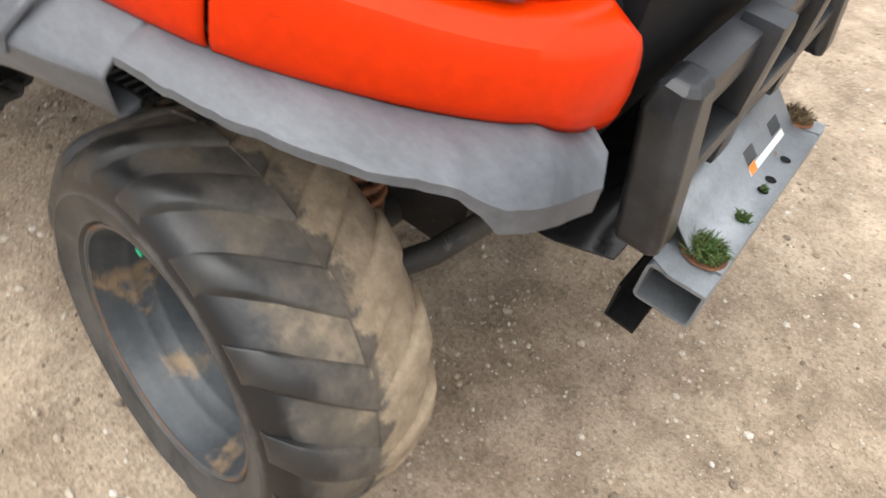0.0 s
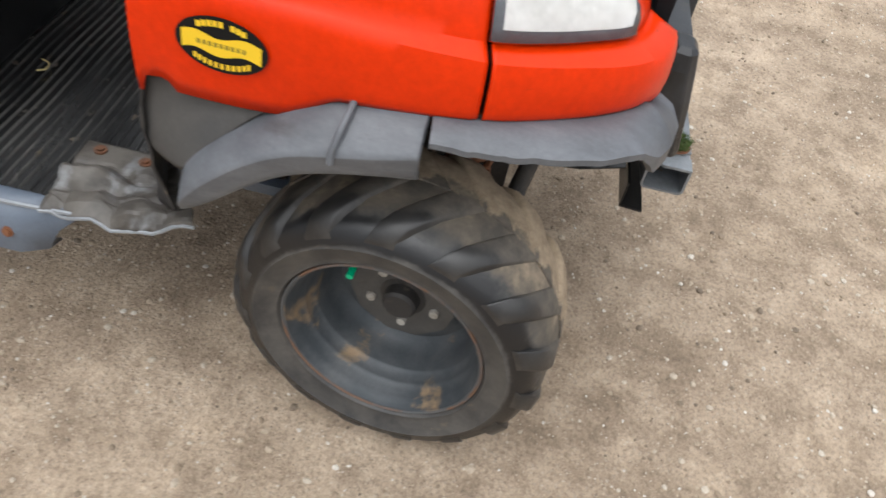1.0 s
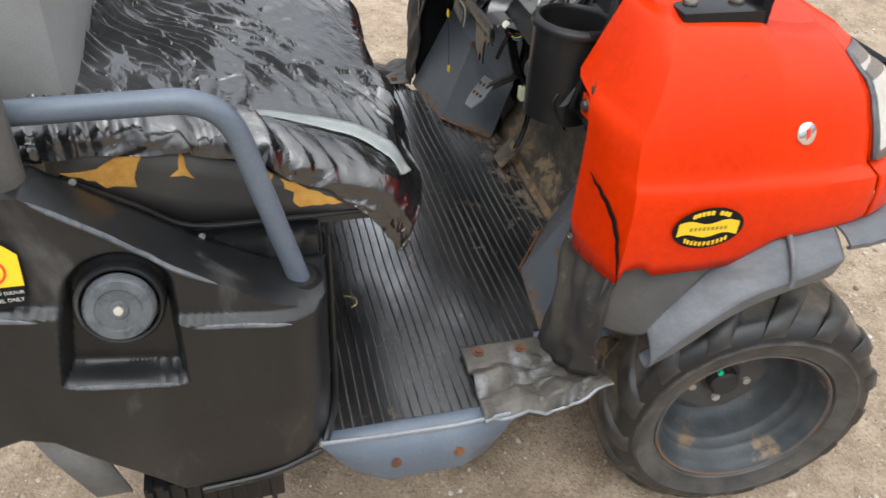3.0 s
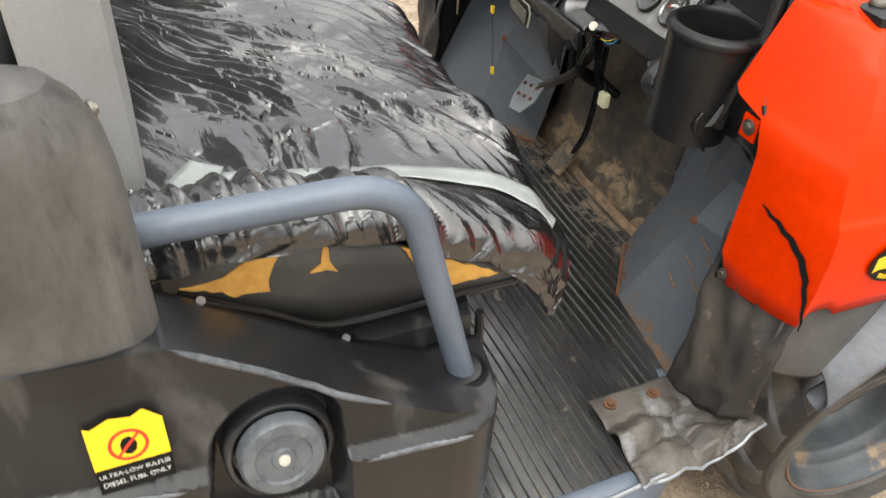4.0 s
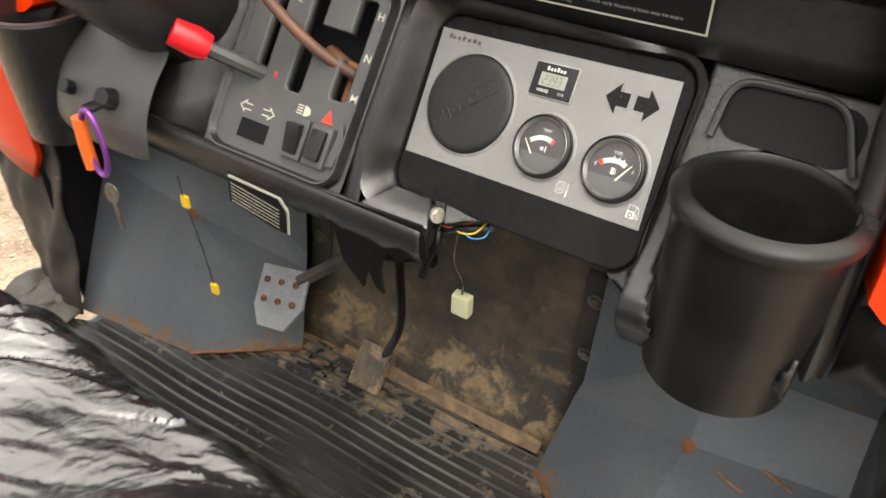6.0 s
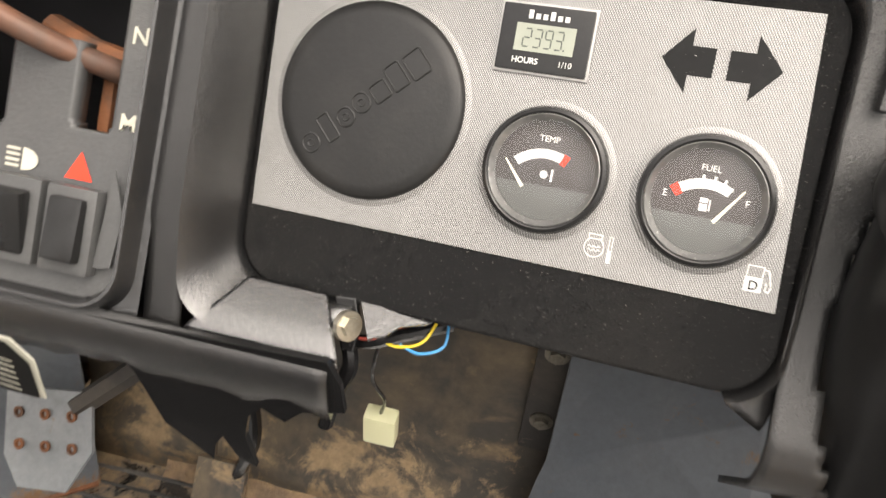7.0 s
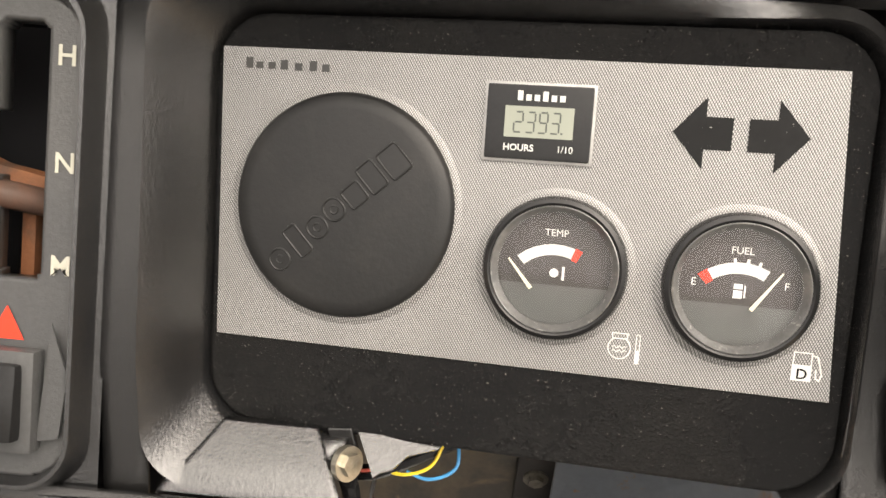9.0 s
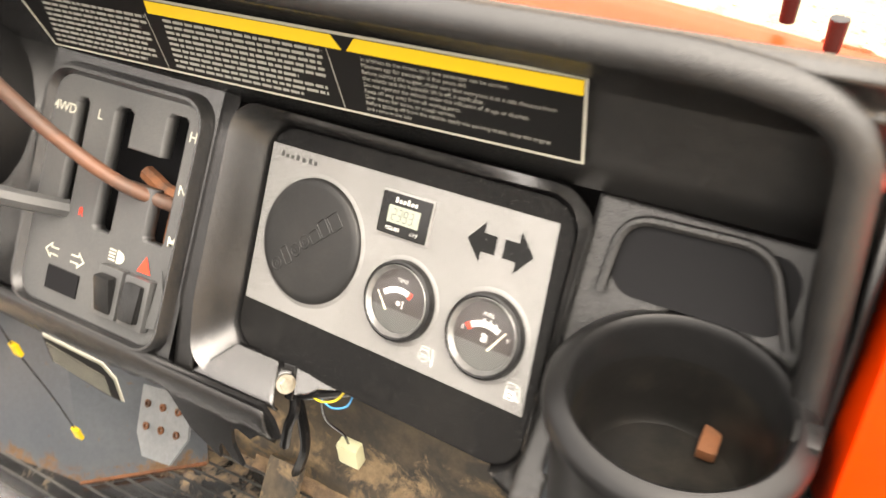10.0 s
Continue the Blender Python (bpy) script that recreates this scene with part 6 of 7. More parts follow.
# flat on the dash face: a black patch paints the recess's shade
part("pocket_shade", outline(round_rect(0.346, 0.174, 0.460, 0.2255, 0.018), lifted(MD, 0.0015)), M_RECESS, dashboard, "flat black patch for the shade in the pocket", smooth=False)
cup_m = Matrix.Translation((0.414, -0.545, 1.083)) @ Matrix.Rotation(radians(-2), 4, "X")
cup = part("cup_holder", lathe([(0.0, -0.172), (0.040, -0.172), (0.046, -0.165), (0.0565, -0.125), (0.058, -0.110), (0.062, -0.02), (0.0625, -0.006), (0.0640, 0.001), (0.0665, 0.003), (0.0700, 0.002), (0.0765, -0.002), (0.0790, -0.006), (0.0785, -0.012), (0.0725, -0.014), (0.070, -0.10), (0.066, -0.184), (0.05, -0.189), (0.0, -0.189)], cup_m, 56), M_CUP, dashboard, "glossy black round cup holder")
# liner added in dull black so that the cup's inside stays in shade
part("cup_liner", lathe([(0.0, -0.088), (0.052, -0.088), (0.0565, -0.083), (0.0590, -0.060), (0.0605, -0.030)], cup_m, 48), surface("dull_dirt_and_shade_black", (0.010, 0.0095, 0.009), (0.025, 0.022, 0.018), 14, rough=(0.25, 0.5), bump=0.2, spec=0.25), cup, "dull dirty liner, made black for the shade inside the cup holder")
part("cup_tab", box((0.484, -0.540, 1.080), (0.016, 0.018, 0.010), bevel=0.003), M_BLACK, cup)
litter = part("wood_scrap", box((0.436, -0.504, 1.0005), (0.013, 0.024, 0.010), Matrix(), 0.003), M_RUST, None)
tagged(litter, "small brown scrap lying in the cup holder", "scrap")
left_cup_m = Matrix.Translation((-0.475, -0.575, 1.04))
part("cup_holder", lathe([(0.0, -0.12), (0.050, -0.12), (0.058, -0.004), (0.062, 0.002), (0.069, 0.002), (0.071, -0.002), (0.066, -0.02), (0.058, -0.17), (0.0, -0.175)], left_cup_m, 48), M_DASH, dashboard, "black round cup holder beside the column")

# upper wall, rolled rim and outer cowl
wall = part("dash_wall", sheet([[Vector((x, y, z + 0.02 * (x / 0.5) * 0.5)) for x in (-0.60, -0.3, 0.0, 0.25, 0.42, 0.478)] for y, z in ((-0.4425, 1.128), (-0.441, 1.15), (-0.441, 1.222), (-0.446, 1.240), (-0.460, 1.252), (-0.488, 1.256))]), M_DASH, dashboard, "upper dash wall", mods=[("SOLIDIFY", (0.004, 1.0))])
rim = bent_path([(-0.62, -0.56, 0.98), (-0.60, -0.50, 1.22), (-0.50, -0.488, 1.242), (0.39, -0.488, 1.262), (0.462, -0.488, 1.250), (0.481, -0.504, 1.09), (0.487, -0.562, 0.945)], 0.035, 10)
face_way = Vector((0, -0.94, 0.35)).normalized()
band = []
for k, p in enumerate(rim):
    d = (rim[min(k + 1, len(rim) - 1)] - rim[max(k - 1, 0)]).normalized()
    side = d.cross(face_way).normalized()
    if side.dot(p - Vector((0.0, -0.5, 1.0))) < 0:
        side.negate()
    row = []
    for a in range(11):
        t = -1 + 2 * a / 10
        row.append(p + side * (lerp_list([(0.38, 0.010), (0.47, 0.011)], p.x) * t if t < 0 else 0.011 * t) + face_way * (0.011 * math.sqrt(max(0.0, 1 - t * t)) - 0.004 * (t < -0.9)))
    band.append(row)
part("rolled_rim", sheet(band), M_DASH, dashboard, "broad rolled black dash rim", mods=[("SOLIDIFY", (0.003, 0.0))])
part("side_wall", sheet([[Vector(p) for p in row] for row in (
    [md(0.478, 0.0, -0.012), md(0.478, 0.10, 0.0), md(0.478, 0.20, 0.0), Vector((0.478, -0.4425, 1.15)), Vector((0.478, -0.46, 1.235))],
    [md(0.487, 0.0, 0.01), md(0.488, 0.10, 0.012), md(0.489, 0.20, 0.012), Vector((0.488, -0.47, 1.18)), Vector((0.484, -0.48, 1.246))],
    [Vector((0.496, -0.565, 0.945)), Vector((0.492, -0.530, 1.03)), Vector((0.488, -0.505, 1.13)), Vector((0.482, -0.498, 1.20)), Vector((0.470, -0.490, 1.248))])]), M_DASH, dashboard, mods=[("SUBSURF", 1)])
part("cowl", sheet([[Vector((x, y, z)) for x in (-0.52, -0.3, 0.0, 0.3, 0.50)] for y, z in ((-0.488, 1.250), (-0.46, 1.240), (-0.435, 1.20), (-0.425, 1.15))]), M_DASH, dashboard, "outer cowl edge", mods=[("SOLIDIFY", (0.003, 0.0))])
part("cowl_side", sheet([[Vector(p) for p in row] for row in (
    [(0.497, -0.568, 0.945), (0.494, -0.528, 1.04), (0.491, -0.500, 1.13), (0.484, -0.490, 1.22)],
    [(0.505, -0.52, 0.95), (0.504, -0.48, 1.04), (0.503, -0.45, 1.12), (0.500, -0.44, 1.17)])]), M_BLACK, dashboard, "black cowl side", mods=[("SOLIDIFY", (0.004, 0.0))])
part("dash_bracket", sheet([[Vector(p) for p in row] for row in (
    [(0.503, -0.550, 1.016), (0.535, -0.555, 1.028), (0.562, -0.560, 1.036), (0.572, -0.562, 1.030)],
    [(0.503, -0.556, 0.985), (0.545, -0.560, 0.990), (0.575, -0.562, 1.000), (0.592, -0.564, 0.985)],
    [(0.503, -0.560, 0.945), (0.545, -0.562, 0.950), (0.575, -0.564, 0.955), (0.592, -0.566, 0.960)],
    [(0.520, -0.540, 0.940), (0.545, -0.545, 0.935), (0.575, -0.560, 0.935), (0.590, -0.566, 0.940)])]), M_BLACK, dashboard, "black corner bracket", mods=[("SOLIDIFY", (0.004, 0.0))])
part("bracket_stay", tube([(0.569, -0.566, 1.028), (0.590, -0.569, 1.000), (0.592, -0.570, 0.968)], 0.004, 8), M_BLACK, dashboard)
part("inner_flange", sheet([[(-x, yy, z) for yy, x in ((-0.575, 0.612), (-0.52, 0.610), (-0.44, 0.608), (-0.34, 0.606))] for z in (0.46, 0.60, 0.80, 0.955)]), M_RECESS, dashboard, "dark inner side of the cab", mods=[("SOLIDIFY", (0.004, 0.0))])
part("inner_flange", sheet([[(x, yy, z) for yy, x in ((-0.570, 0.596), (-0.52, 0.586), (-0.44, 0.580), (-0.36, 0.578))] for z in (0.70, 0.80, 0.90, 0.955)]), M_BLACK, dashboard, "black inner flange behind the orange panel", mods=[("SOLIDIFY", (0.004, 0.0))])
part("orange_washer", box((0.558, -0.5665, 0.985), (0.032, 0.004, 0.038), bevel=0.001), M_ORANGE, dashboard, "orange tab under a bolt")
bolt("bracket_bolt", (0.558, -0.5690, 0.986), (0, -1, 0), 0.0085, dashboard, M_STEEL)

# warning decal on the upper wall
WM = Matrix.Translation((0.313, -0.4465, 1.155)) @ Matrix(((0.9995, -0.03, 0, 0), (0.0, 0.0, -1, 0), (0.032, 0.9995, 0, 0), (0, 0, 0, 1)))
M_DIM = plain("faded_pale_print", (0.27, 0.27, 0.24), 0.55)
decal = part("warning_decal", outline([(0.0, 0.0), (0.0, 0.063), (-0.545, 0.063), (-0.507, 0.0)], lifted(WM, 0.0006), 0.0004), M_PALE, dashboard, "black safety decal with a yellow heading band", smooth=False)
part("decal_field", outline([(-0.002, 0.002), (-0.002, 0.061), (-0.540, 0.061), (-0.505, 0.002)], lifted(WM, 0.0010)), M_INK, decal, smooth=False)
bm = bmesh.new()
add_poly(bm, [(-0.0025, 0.0500), (-0.0025, 0.0605), (-0.170, 0.0605), (-0.178, 0.0500)], lifted(WM, 0.0013))
add_poly(bm, [(-0.182, 0.0500), (-0.190, 0.0605), (-0.37, 0.0605), (-0.37, 0.0500)], lifted(WM, 0.0013))
part("yellow_band", bm, M_YELLOW, decal, "yellow heading band", smooth=False)
bm = bmesh.new()
lm = lifted(WM, 0.0014)
LINES = ("In addition to the driver, only one passenger can be carried.", "Minimum age for passenger is five years old.", "Before starting the engine, make sure that everyone is at a safe distance from",
         "the vehicle and the hydraulic lift is off, if applicable.", "Do not operate the vehicle under the influence of drugs or alcohol.", "Keep off hands, way away from all moving parts.", "Slow down for turns, or rough terrain.",
         "Before getting off from the vehicle, apply the parking brake, stop the engine", "and remove the key.")
for k, line in enumerate(LINES):
    line = line.replace("hands, ", "")
    add_text(bm, line, 0.0047, -0.167, 0.0445 - 0.0049 * k, lm)
rnd = random.Random(3)
for k in range(9):
    for x0, x1 in ((-0.50, -0.375), (-0.355, -0.20)):
        end = x1 - rnd.uniform(0, 0.04) * (k % 3 == 2)
        x, y = x0 + 0.02 * (8 - k) / 8 * 0, 0.0450 - 0.0049 * k
        while x < end:
            w = rnd.uniform(0.004, 0.012)
            add_poly(bm, [(x, y), (min(x + w, end), y), (min(x + w, end), y + 0.0024), (x, y + 0.0024)], lm)
            x += w + 0.0016
for x in (-0.187, -0.365):
    add_poly(bm, [(x, 0.002), (x + 0.0009, 0.002), (x - 0.008, 0.049), (x - 0.0089, 0.049)], lm)
part("decal_lettering", bm, M_DIM, decal, "fine pale lettering", smooth=False)

# lower dash: lip, small notice plate, broken corner
lip_rows_low = []
for y, z, rag in ((-0.586, 0.948, 0.0), (-0.592, 0.938, 0.0), (-0.592, 0.920, 0.5), (-0.586, 0.902, 1.5)):
    lip_rows_low.append([Vector((x, y, z + rag * (0.010 * noise.noise((x * 40, 0, 2)) + 0.012 * max(0.0, noise.noise((x * 16, 3, 2)))) * min(1.0, max(0.0, (x + 0.12) / 0.08)))) for x in [-0.56 + 0.672 * k / 84 for k in range(85)]])
lip = part("dash_lip", sheet(lip_rows_low), M_DASH, dashboard, "lower dash lip, its edge broken away", mods=[("SOLIDIFY", (0.004, 0.0))])
nm = Matrix.Translation((-0.152, -0.597, 0.921)) @ Matrix(((1, 0, 0, 0), (0.0, 0.08, -0.99, 0), (0.0, 0.99, 0.08, 0), (0, 0, 0, 1)))
notice = part("notice_plate", outline([(0, 0), (0, -0.036), (0.070, -0.048), (0.092, -0.048), (0.092, -0.016), (0.080, -0.002)], lifted(nm, 0.001), 0.0008), M_PALE, dashboard, "small cream-edged notice label", smooth=False)
part("notice_field", outline([(0.002, -0.002), (0.002, -0.0345), (0.070, -0.0462), (0.0902, -0.0462), (0.0902, -0.017), (0.079, -0.0035)], lifted(nm, 0.0030)), M_INK, notice, smooth=False)
bm = bmesh.new()
for k in range(6):
    add_poly(bm, [(0.006, -0.007 - 0.0048 * k), (0.080, -0.017 - 0.0048 * k), (0.080, -0.0181 - 0.0048 * k), (0.006, -0.0081 - 0.0048 * k)], lifted(nm, 0.0040))
part("notice_print", bm, M_PALE, notice, "unreadable fine print", smooth=False)
fm = Matrix.Translation((0, -0.590, 0)) @ Matrix(((1, 0, 0, 0), (0, 0, -1, 0), (0, 1, 0, 0), (0, 0, 0, 1)))
part("broken_flap", outline([(-0.03, 0.945), (-0.004, 0.905), (0.007, 0.861), (0.035, 0.833), (0.038, 0.850), (0.044, 0.861), (0.052, 0.842), (0.063, 0.836), (0.059, 0.867), (0.063, 0.888), (0.072, 0.899), (0.085, 0.891), (0.096, 0.904), (0.121, 0.913), (0.119, 0.935), (0.112, 0.952)], fm, 0.004), M_BLACK, dashboard, "jagged flap of snapped black plastic", smooth=False)
bolt("dash_bolt", md(0.1135, 0.0170, -0.0150), (0.80, -0.50, 0.45), 0.0058, dashboard, surface("bright_zinc", (0.55, 0.52, 0.44), (0.40, 0.37, 0.30), 60, rough=(0.22, 0.36), metal=0.9, bump=0.1, grain=250))
# sheet in recess black, the shade under the dash is in its colour
part("dash_underside", sheet([[Vector((x, y, z)) for x in (-0.56, -0.3, -0.10, 0.02)] for y, z in ((-0.570, 0.925), (-0.50, 0.89), (-0.40, 0.88))]), M_RECESS, dashboard, "deep black sheet for the shade under the dash", mods=[("SOLIDIFY", (0.004, 0.0))])

# key pod, column shroud, steering wheel, levers
pod = part("key_pod", sheet([[md(x, y, z) for x, y, z in row] for row in (
    [(-0.43, -0.055, 0.0), (-0.34, -0.060, 0.0), (-0.25, -0.055, 0.0)],
    [(-0.42, -0.03, 0.035), (-0.34, -0.035, 0.040), (-0.255, -0.03, 0.030)],
    [(-0.42, 0.04, 0.045), (-0.34, 0.04, 0.050), (-0.255, 0.04, 0.045)],
    [(-0.42, 0.10, 0.02), (-0.34, 0.10, 0.03), (-0.255, 0.10, 0.02)])]), M_GATE, dashboard, "grey-black key switch pod", mods=[("SOLIDIFY", (0.005, 0.0)), ("SUBSURF", 2)])
KEY = md(-0.315, 0.005, 0.046)
pn = MD.to_3x3() @ Vector((0, -0.1, 1))
part("key_switch", cyl(KEY - pn * 0.005, KEY + pn * 0.012, 0.014, 0.012, 20), M_BLACK, pod, "round key switch")
part("push_button", cyl(md(-0.385, 0.0, 0.038), md(-0.385, 0.0, 0.056), 0.009, n=16), M_BLACK, pod, "black push button")
col_path = smooth_path([(-0.30, -0.42, 1.02), (-0.31, -0.56, 1.13), (-0.32, -0.69, 1.26)], 8)
column = part("column_shroud", tube(col_path, lambda t: 0.10 - 0.035 * t, 20), M_DASH, vehicle, "black steering column shroud")
axis_m = Matrix.Translation((-0.325, -0.725, 1.305)) @ Vector((0, -0.60, 0.80)).to_track_quat("Z", "Y").to_matrix().to_4x4()
part("wheel_hub", lathe([(0.0, 0.02), (0.04, 0.018), (0.05, 0.0), (0.045, -0.03)], axis_m, 32), M_BLACK, column, "steering wheel hub")
part("steering_wheel", tube([axis_m @ Vector((0.175 * math.cos(a), 0.175 * math.sin(a), 0.0)) for a in (2 * math.pi * k / 64 for k in range(65))], 0.013, 12, False), M_BLACK, column, "black steering wheel rim")
for k in range(3):
    a = 2 * math.pi * (k + 0.25) / 3
    part("spoke", tube([axis_m @ Vector((0.04 * math.cos(a), 0.04 * math.sin(a), 0.0)), axis_m @ Vector((0.172 * math.cos(a), 0.172 * math.sin(a), 0.0))], 0.008, 8), M_BLACK, column)
lever = part("shift_lever", tube(smooth_path([md(-0.035, 0.125, -0.02), md(-0.075, 0.138, 0.02), md(-0.12, 0.165, 0.055), md(-0.15, 0.20, 0.10), md(-0.16, 0.24, 0.17)], 8), 0.0065, 10), surface("brown_rusted_rod", (0.10, 0.06, 0.045), (0.16, 0.07, 0.04), 20, rough=(0.4, 0.6), bump=0.3, grain=200), dashboard, "rusty brown bent shift rod")
part("brake_lever", tube([md(-0.146, 0.095, 0.0), md(-0.165, 0.097, 0.035), md(-0.185, 0.099, 0.06)], 0.009, 8), M_GATE, dashboard, "grey lever arm")
part("lever_knob", tube([md(-0.183, 0.099, 0.056), md(-0.192, 0.100, 0.068), md(-0.208, 0.102, 0.088)], lambda t: 0.015 + 0.003 * math.sin(3 * t), 16), M_REDPLASTIC, dashboard, "bright red lever knob")

# ---- under the dash: pedal, cables, connector ----
pedal_m = Matrix.Translation((-0.205, -0.495, 0.625)) @ Matrix.Rotation(radians(-14), 4, "Y") @ Matrix(((1, 0, 0, 0), (0, 0.62, -0.78, 0), (0, 0.78, 0.62, 0), (0, 0, 0, 1)))
pad = part("brake_pedal", outline([(-0.05, -0.02), (-0.035, -0.05), (0.02, -0.05), (0.05, -0.01), (0.05, 0.045), (-0.045, 0.045)], pedal_m, 0.004), M_GREYMETAL, vehicle, "bare steel brake pedal with punched studs", smooth=False)
for i in range(3):
    for j in range(2):
        o = pedal_m @ Vector((-0.03 + 0.03 * i, -0.008 + 0.03 * j, 0.0))
        nn = pedal_m.to_3x3() @ Vector((0, 0, 1))
        part("stud", lathe([(0.0045, 0.0), (0.0055, 0.003), (0.003, 0.0035), (0.003, 0.0)], Matrix.Translation(o) @ nn.to_track_quat("Z", "Y").to_matrix().to_4x4(), 12), M_RUST, pad)
part("pedal_arm", tube([pedal_m @ Vector((0.03, 0.03, -0.006)), Vector((-0.10, -0.44, 0.72)), Vector((-0.06, -0.40, 0.82))], 0.011, 6), M_DIRTY, pad, "black pedal arm")
accel = part("accelerator_pedal", box((0, 0, 0), (0.055, 0.012, 0.075), Matrix.Translation((-0.075, -0.445, 0.505)) @ Matrix.Rotation(radians(-38), 4, "X"), 0.004), M_FIREWALL, vehicle, "muddy accelerator pedal")
part("pedal_rod", tube(smooth_path([(-0.06, -0.43, 0.52), (-0.035, -0.42, 0.60), (-0.05, -0.40, 0.70), (-0.06, -0.39, 0.80)], 6), 0.007, 8), M_BLACK, accel, "curved black pedal rod")
for k, (x, y0) in enumerate(((-0.045, -0.50), (-0.02, -0.47), (-0.09, -0.49))):
    part("hose", tube(smooth_path([(x, y0, 0.92), (x + 0.02, y0 + 0.02, 0.82), (x - 0.02, y0 + 0.06, 0.74), (x + 0.01, -0.37, 0.70)], 6), 0.011, 10), M_RECESS, vehicle, "black hose under the dash")
LOOM = [md(0.108, 0.004, -0.040), md(0.122, 0.006, -0.036), md(0.140, 0.014, -0.036), md(0.165, 0.024, -0.046)]
part("wire_loom", tube(smooth_path(LOOM, 6), 0.0042, 8), M_BLACK, dashboard, "black taped wire loom")
part("wire_loom", tube(smooth_path([md(0.110, 0.004, -0.038), md(0.113, -0.012, -0.040), md(0.106, -0.030, -0.048), md(0.100, -0.055, -0.060)], 6), 0.0048, 8), M_BLACK, dashboard, "black wire tail")
for k, (col, dx) in enumerate((((0.70, 0.50, 0.02), 0.0), ((0.03, 0.22, 0.45), 0.012), ((0.35, 0.05, 0.03), -0.020))):
    part("loose_wire", tube(smooth_path([md(0.128 + dx, 0.009, -0.033), md(0.140 + dx, 0.008 - 0.1 * max(0.0, dx), -0.032), md(0.152 + dx, 0.013, -0.034), md(0.158 + dx * 0.5, 0.026, -0.040)], 8), 0.0009, 6), plain("wire_sheath_%s" % "abc"[k], col, 0.4), dashboard, "loose coloured wire")
part("connector_lead", tube(smooth_path([(0.125, -0.535, 0.92), (0.118, -0.53, 0.87), (0.122, -0.515, 0.83), (0.117, -0.505, 0.80)], 6), 0.0014, 6), M_BLACK, dashboard, "black connector lead")
part("connector", box((0.117, -0.504, 0.783), (0.024, 0.014, 0.030), bevel=0.003), plain("cream_connector", (0.62, 0.62, 0.40), 0.4), dashboard, "cream plastic wiring connector")
part("tag_string", tube(smooth_path([(-0.262, -0.585, 0.87), (-0.260, -0.584, 0.83), (-0.252, -0.578, 0.75), (-0.246, -0.576, 0.68)], 6), 0.0008, 5), M_INK, dashboard, "thin hanging string")
for p in ((-0.260, -0.583, 0.830), (-0.246, -0.576, 0.680)):
    part("string_tag", box(p, (0.012, 0.005, 0.018), bevel=0.001), M_YELLOW, dashboard, "small yellow tag")

# ---- black plastic sheet wrapped over the seat, taped at its ends ----
def ridge(p):
    return 1 - 2 * abs(noise.noise(p))


def pleat(p):
    """One pressed fold after another: a long flat back and a short steep front."""
    f = p - math.floor(p)
    return f / 0.70 if f < 0.70 else 0.5 + 0.5 * math.cos(math.pi * (f - 0.70) / 0.30)


def crinkle(a, c, fa, fc, seed, slope):
    """Flat facets of creased film, each tilted its own way and meeting in sharp edges."""
    p = Vector((a * fa, c * fc, seed))
    dist, near = noise.voronoi(p)
    hs = []
    for q in near[:2]:
        tilt = noise.cell_vector(q * 7.3)
        hs.append(slope * ((p.y - q.y) / fc * tilt.x + 0.35 * (p.x - q.x) / fa * tilt.y) + 0.05 * slope * tilt.z / fc)
    w = min(1.0, (dist[1] - dist[0]) / 0.32)
    return hs[0] * (0.5 + 0.5 * w) + hs[1] * (0.5 - 0.5 * w)


def tape_u(v):
    return lerp_list([(0.15, 0.655), (0.40, 0.697), (0.65, 0.735), (0.85, 0.773), (0.93, 0.801), (1.0, 0.853)], v)


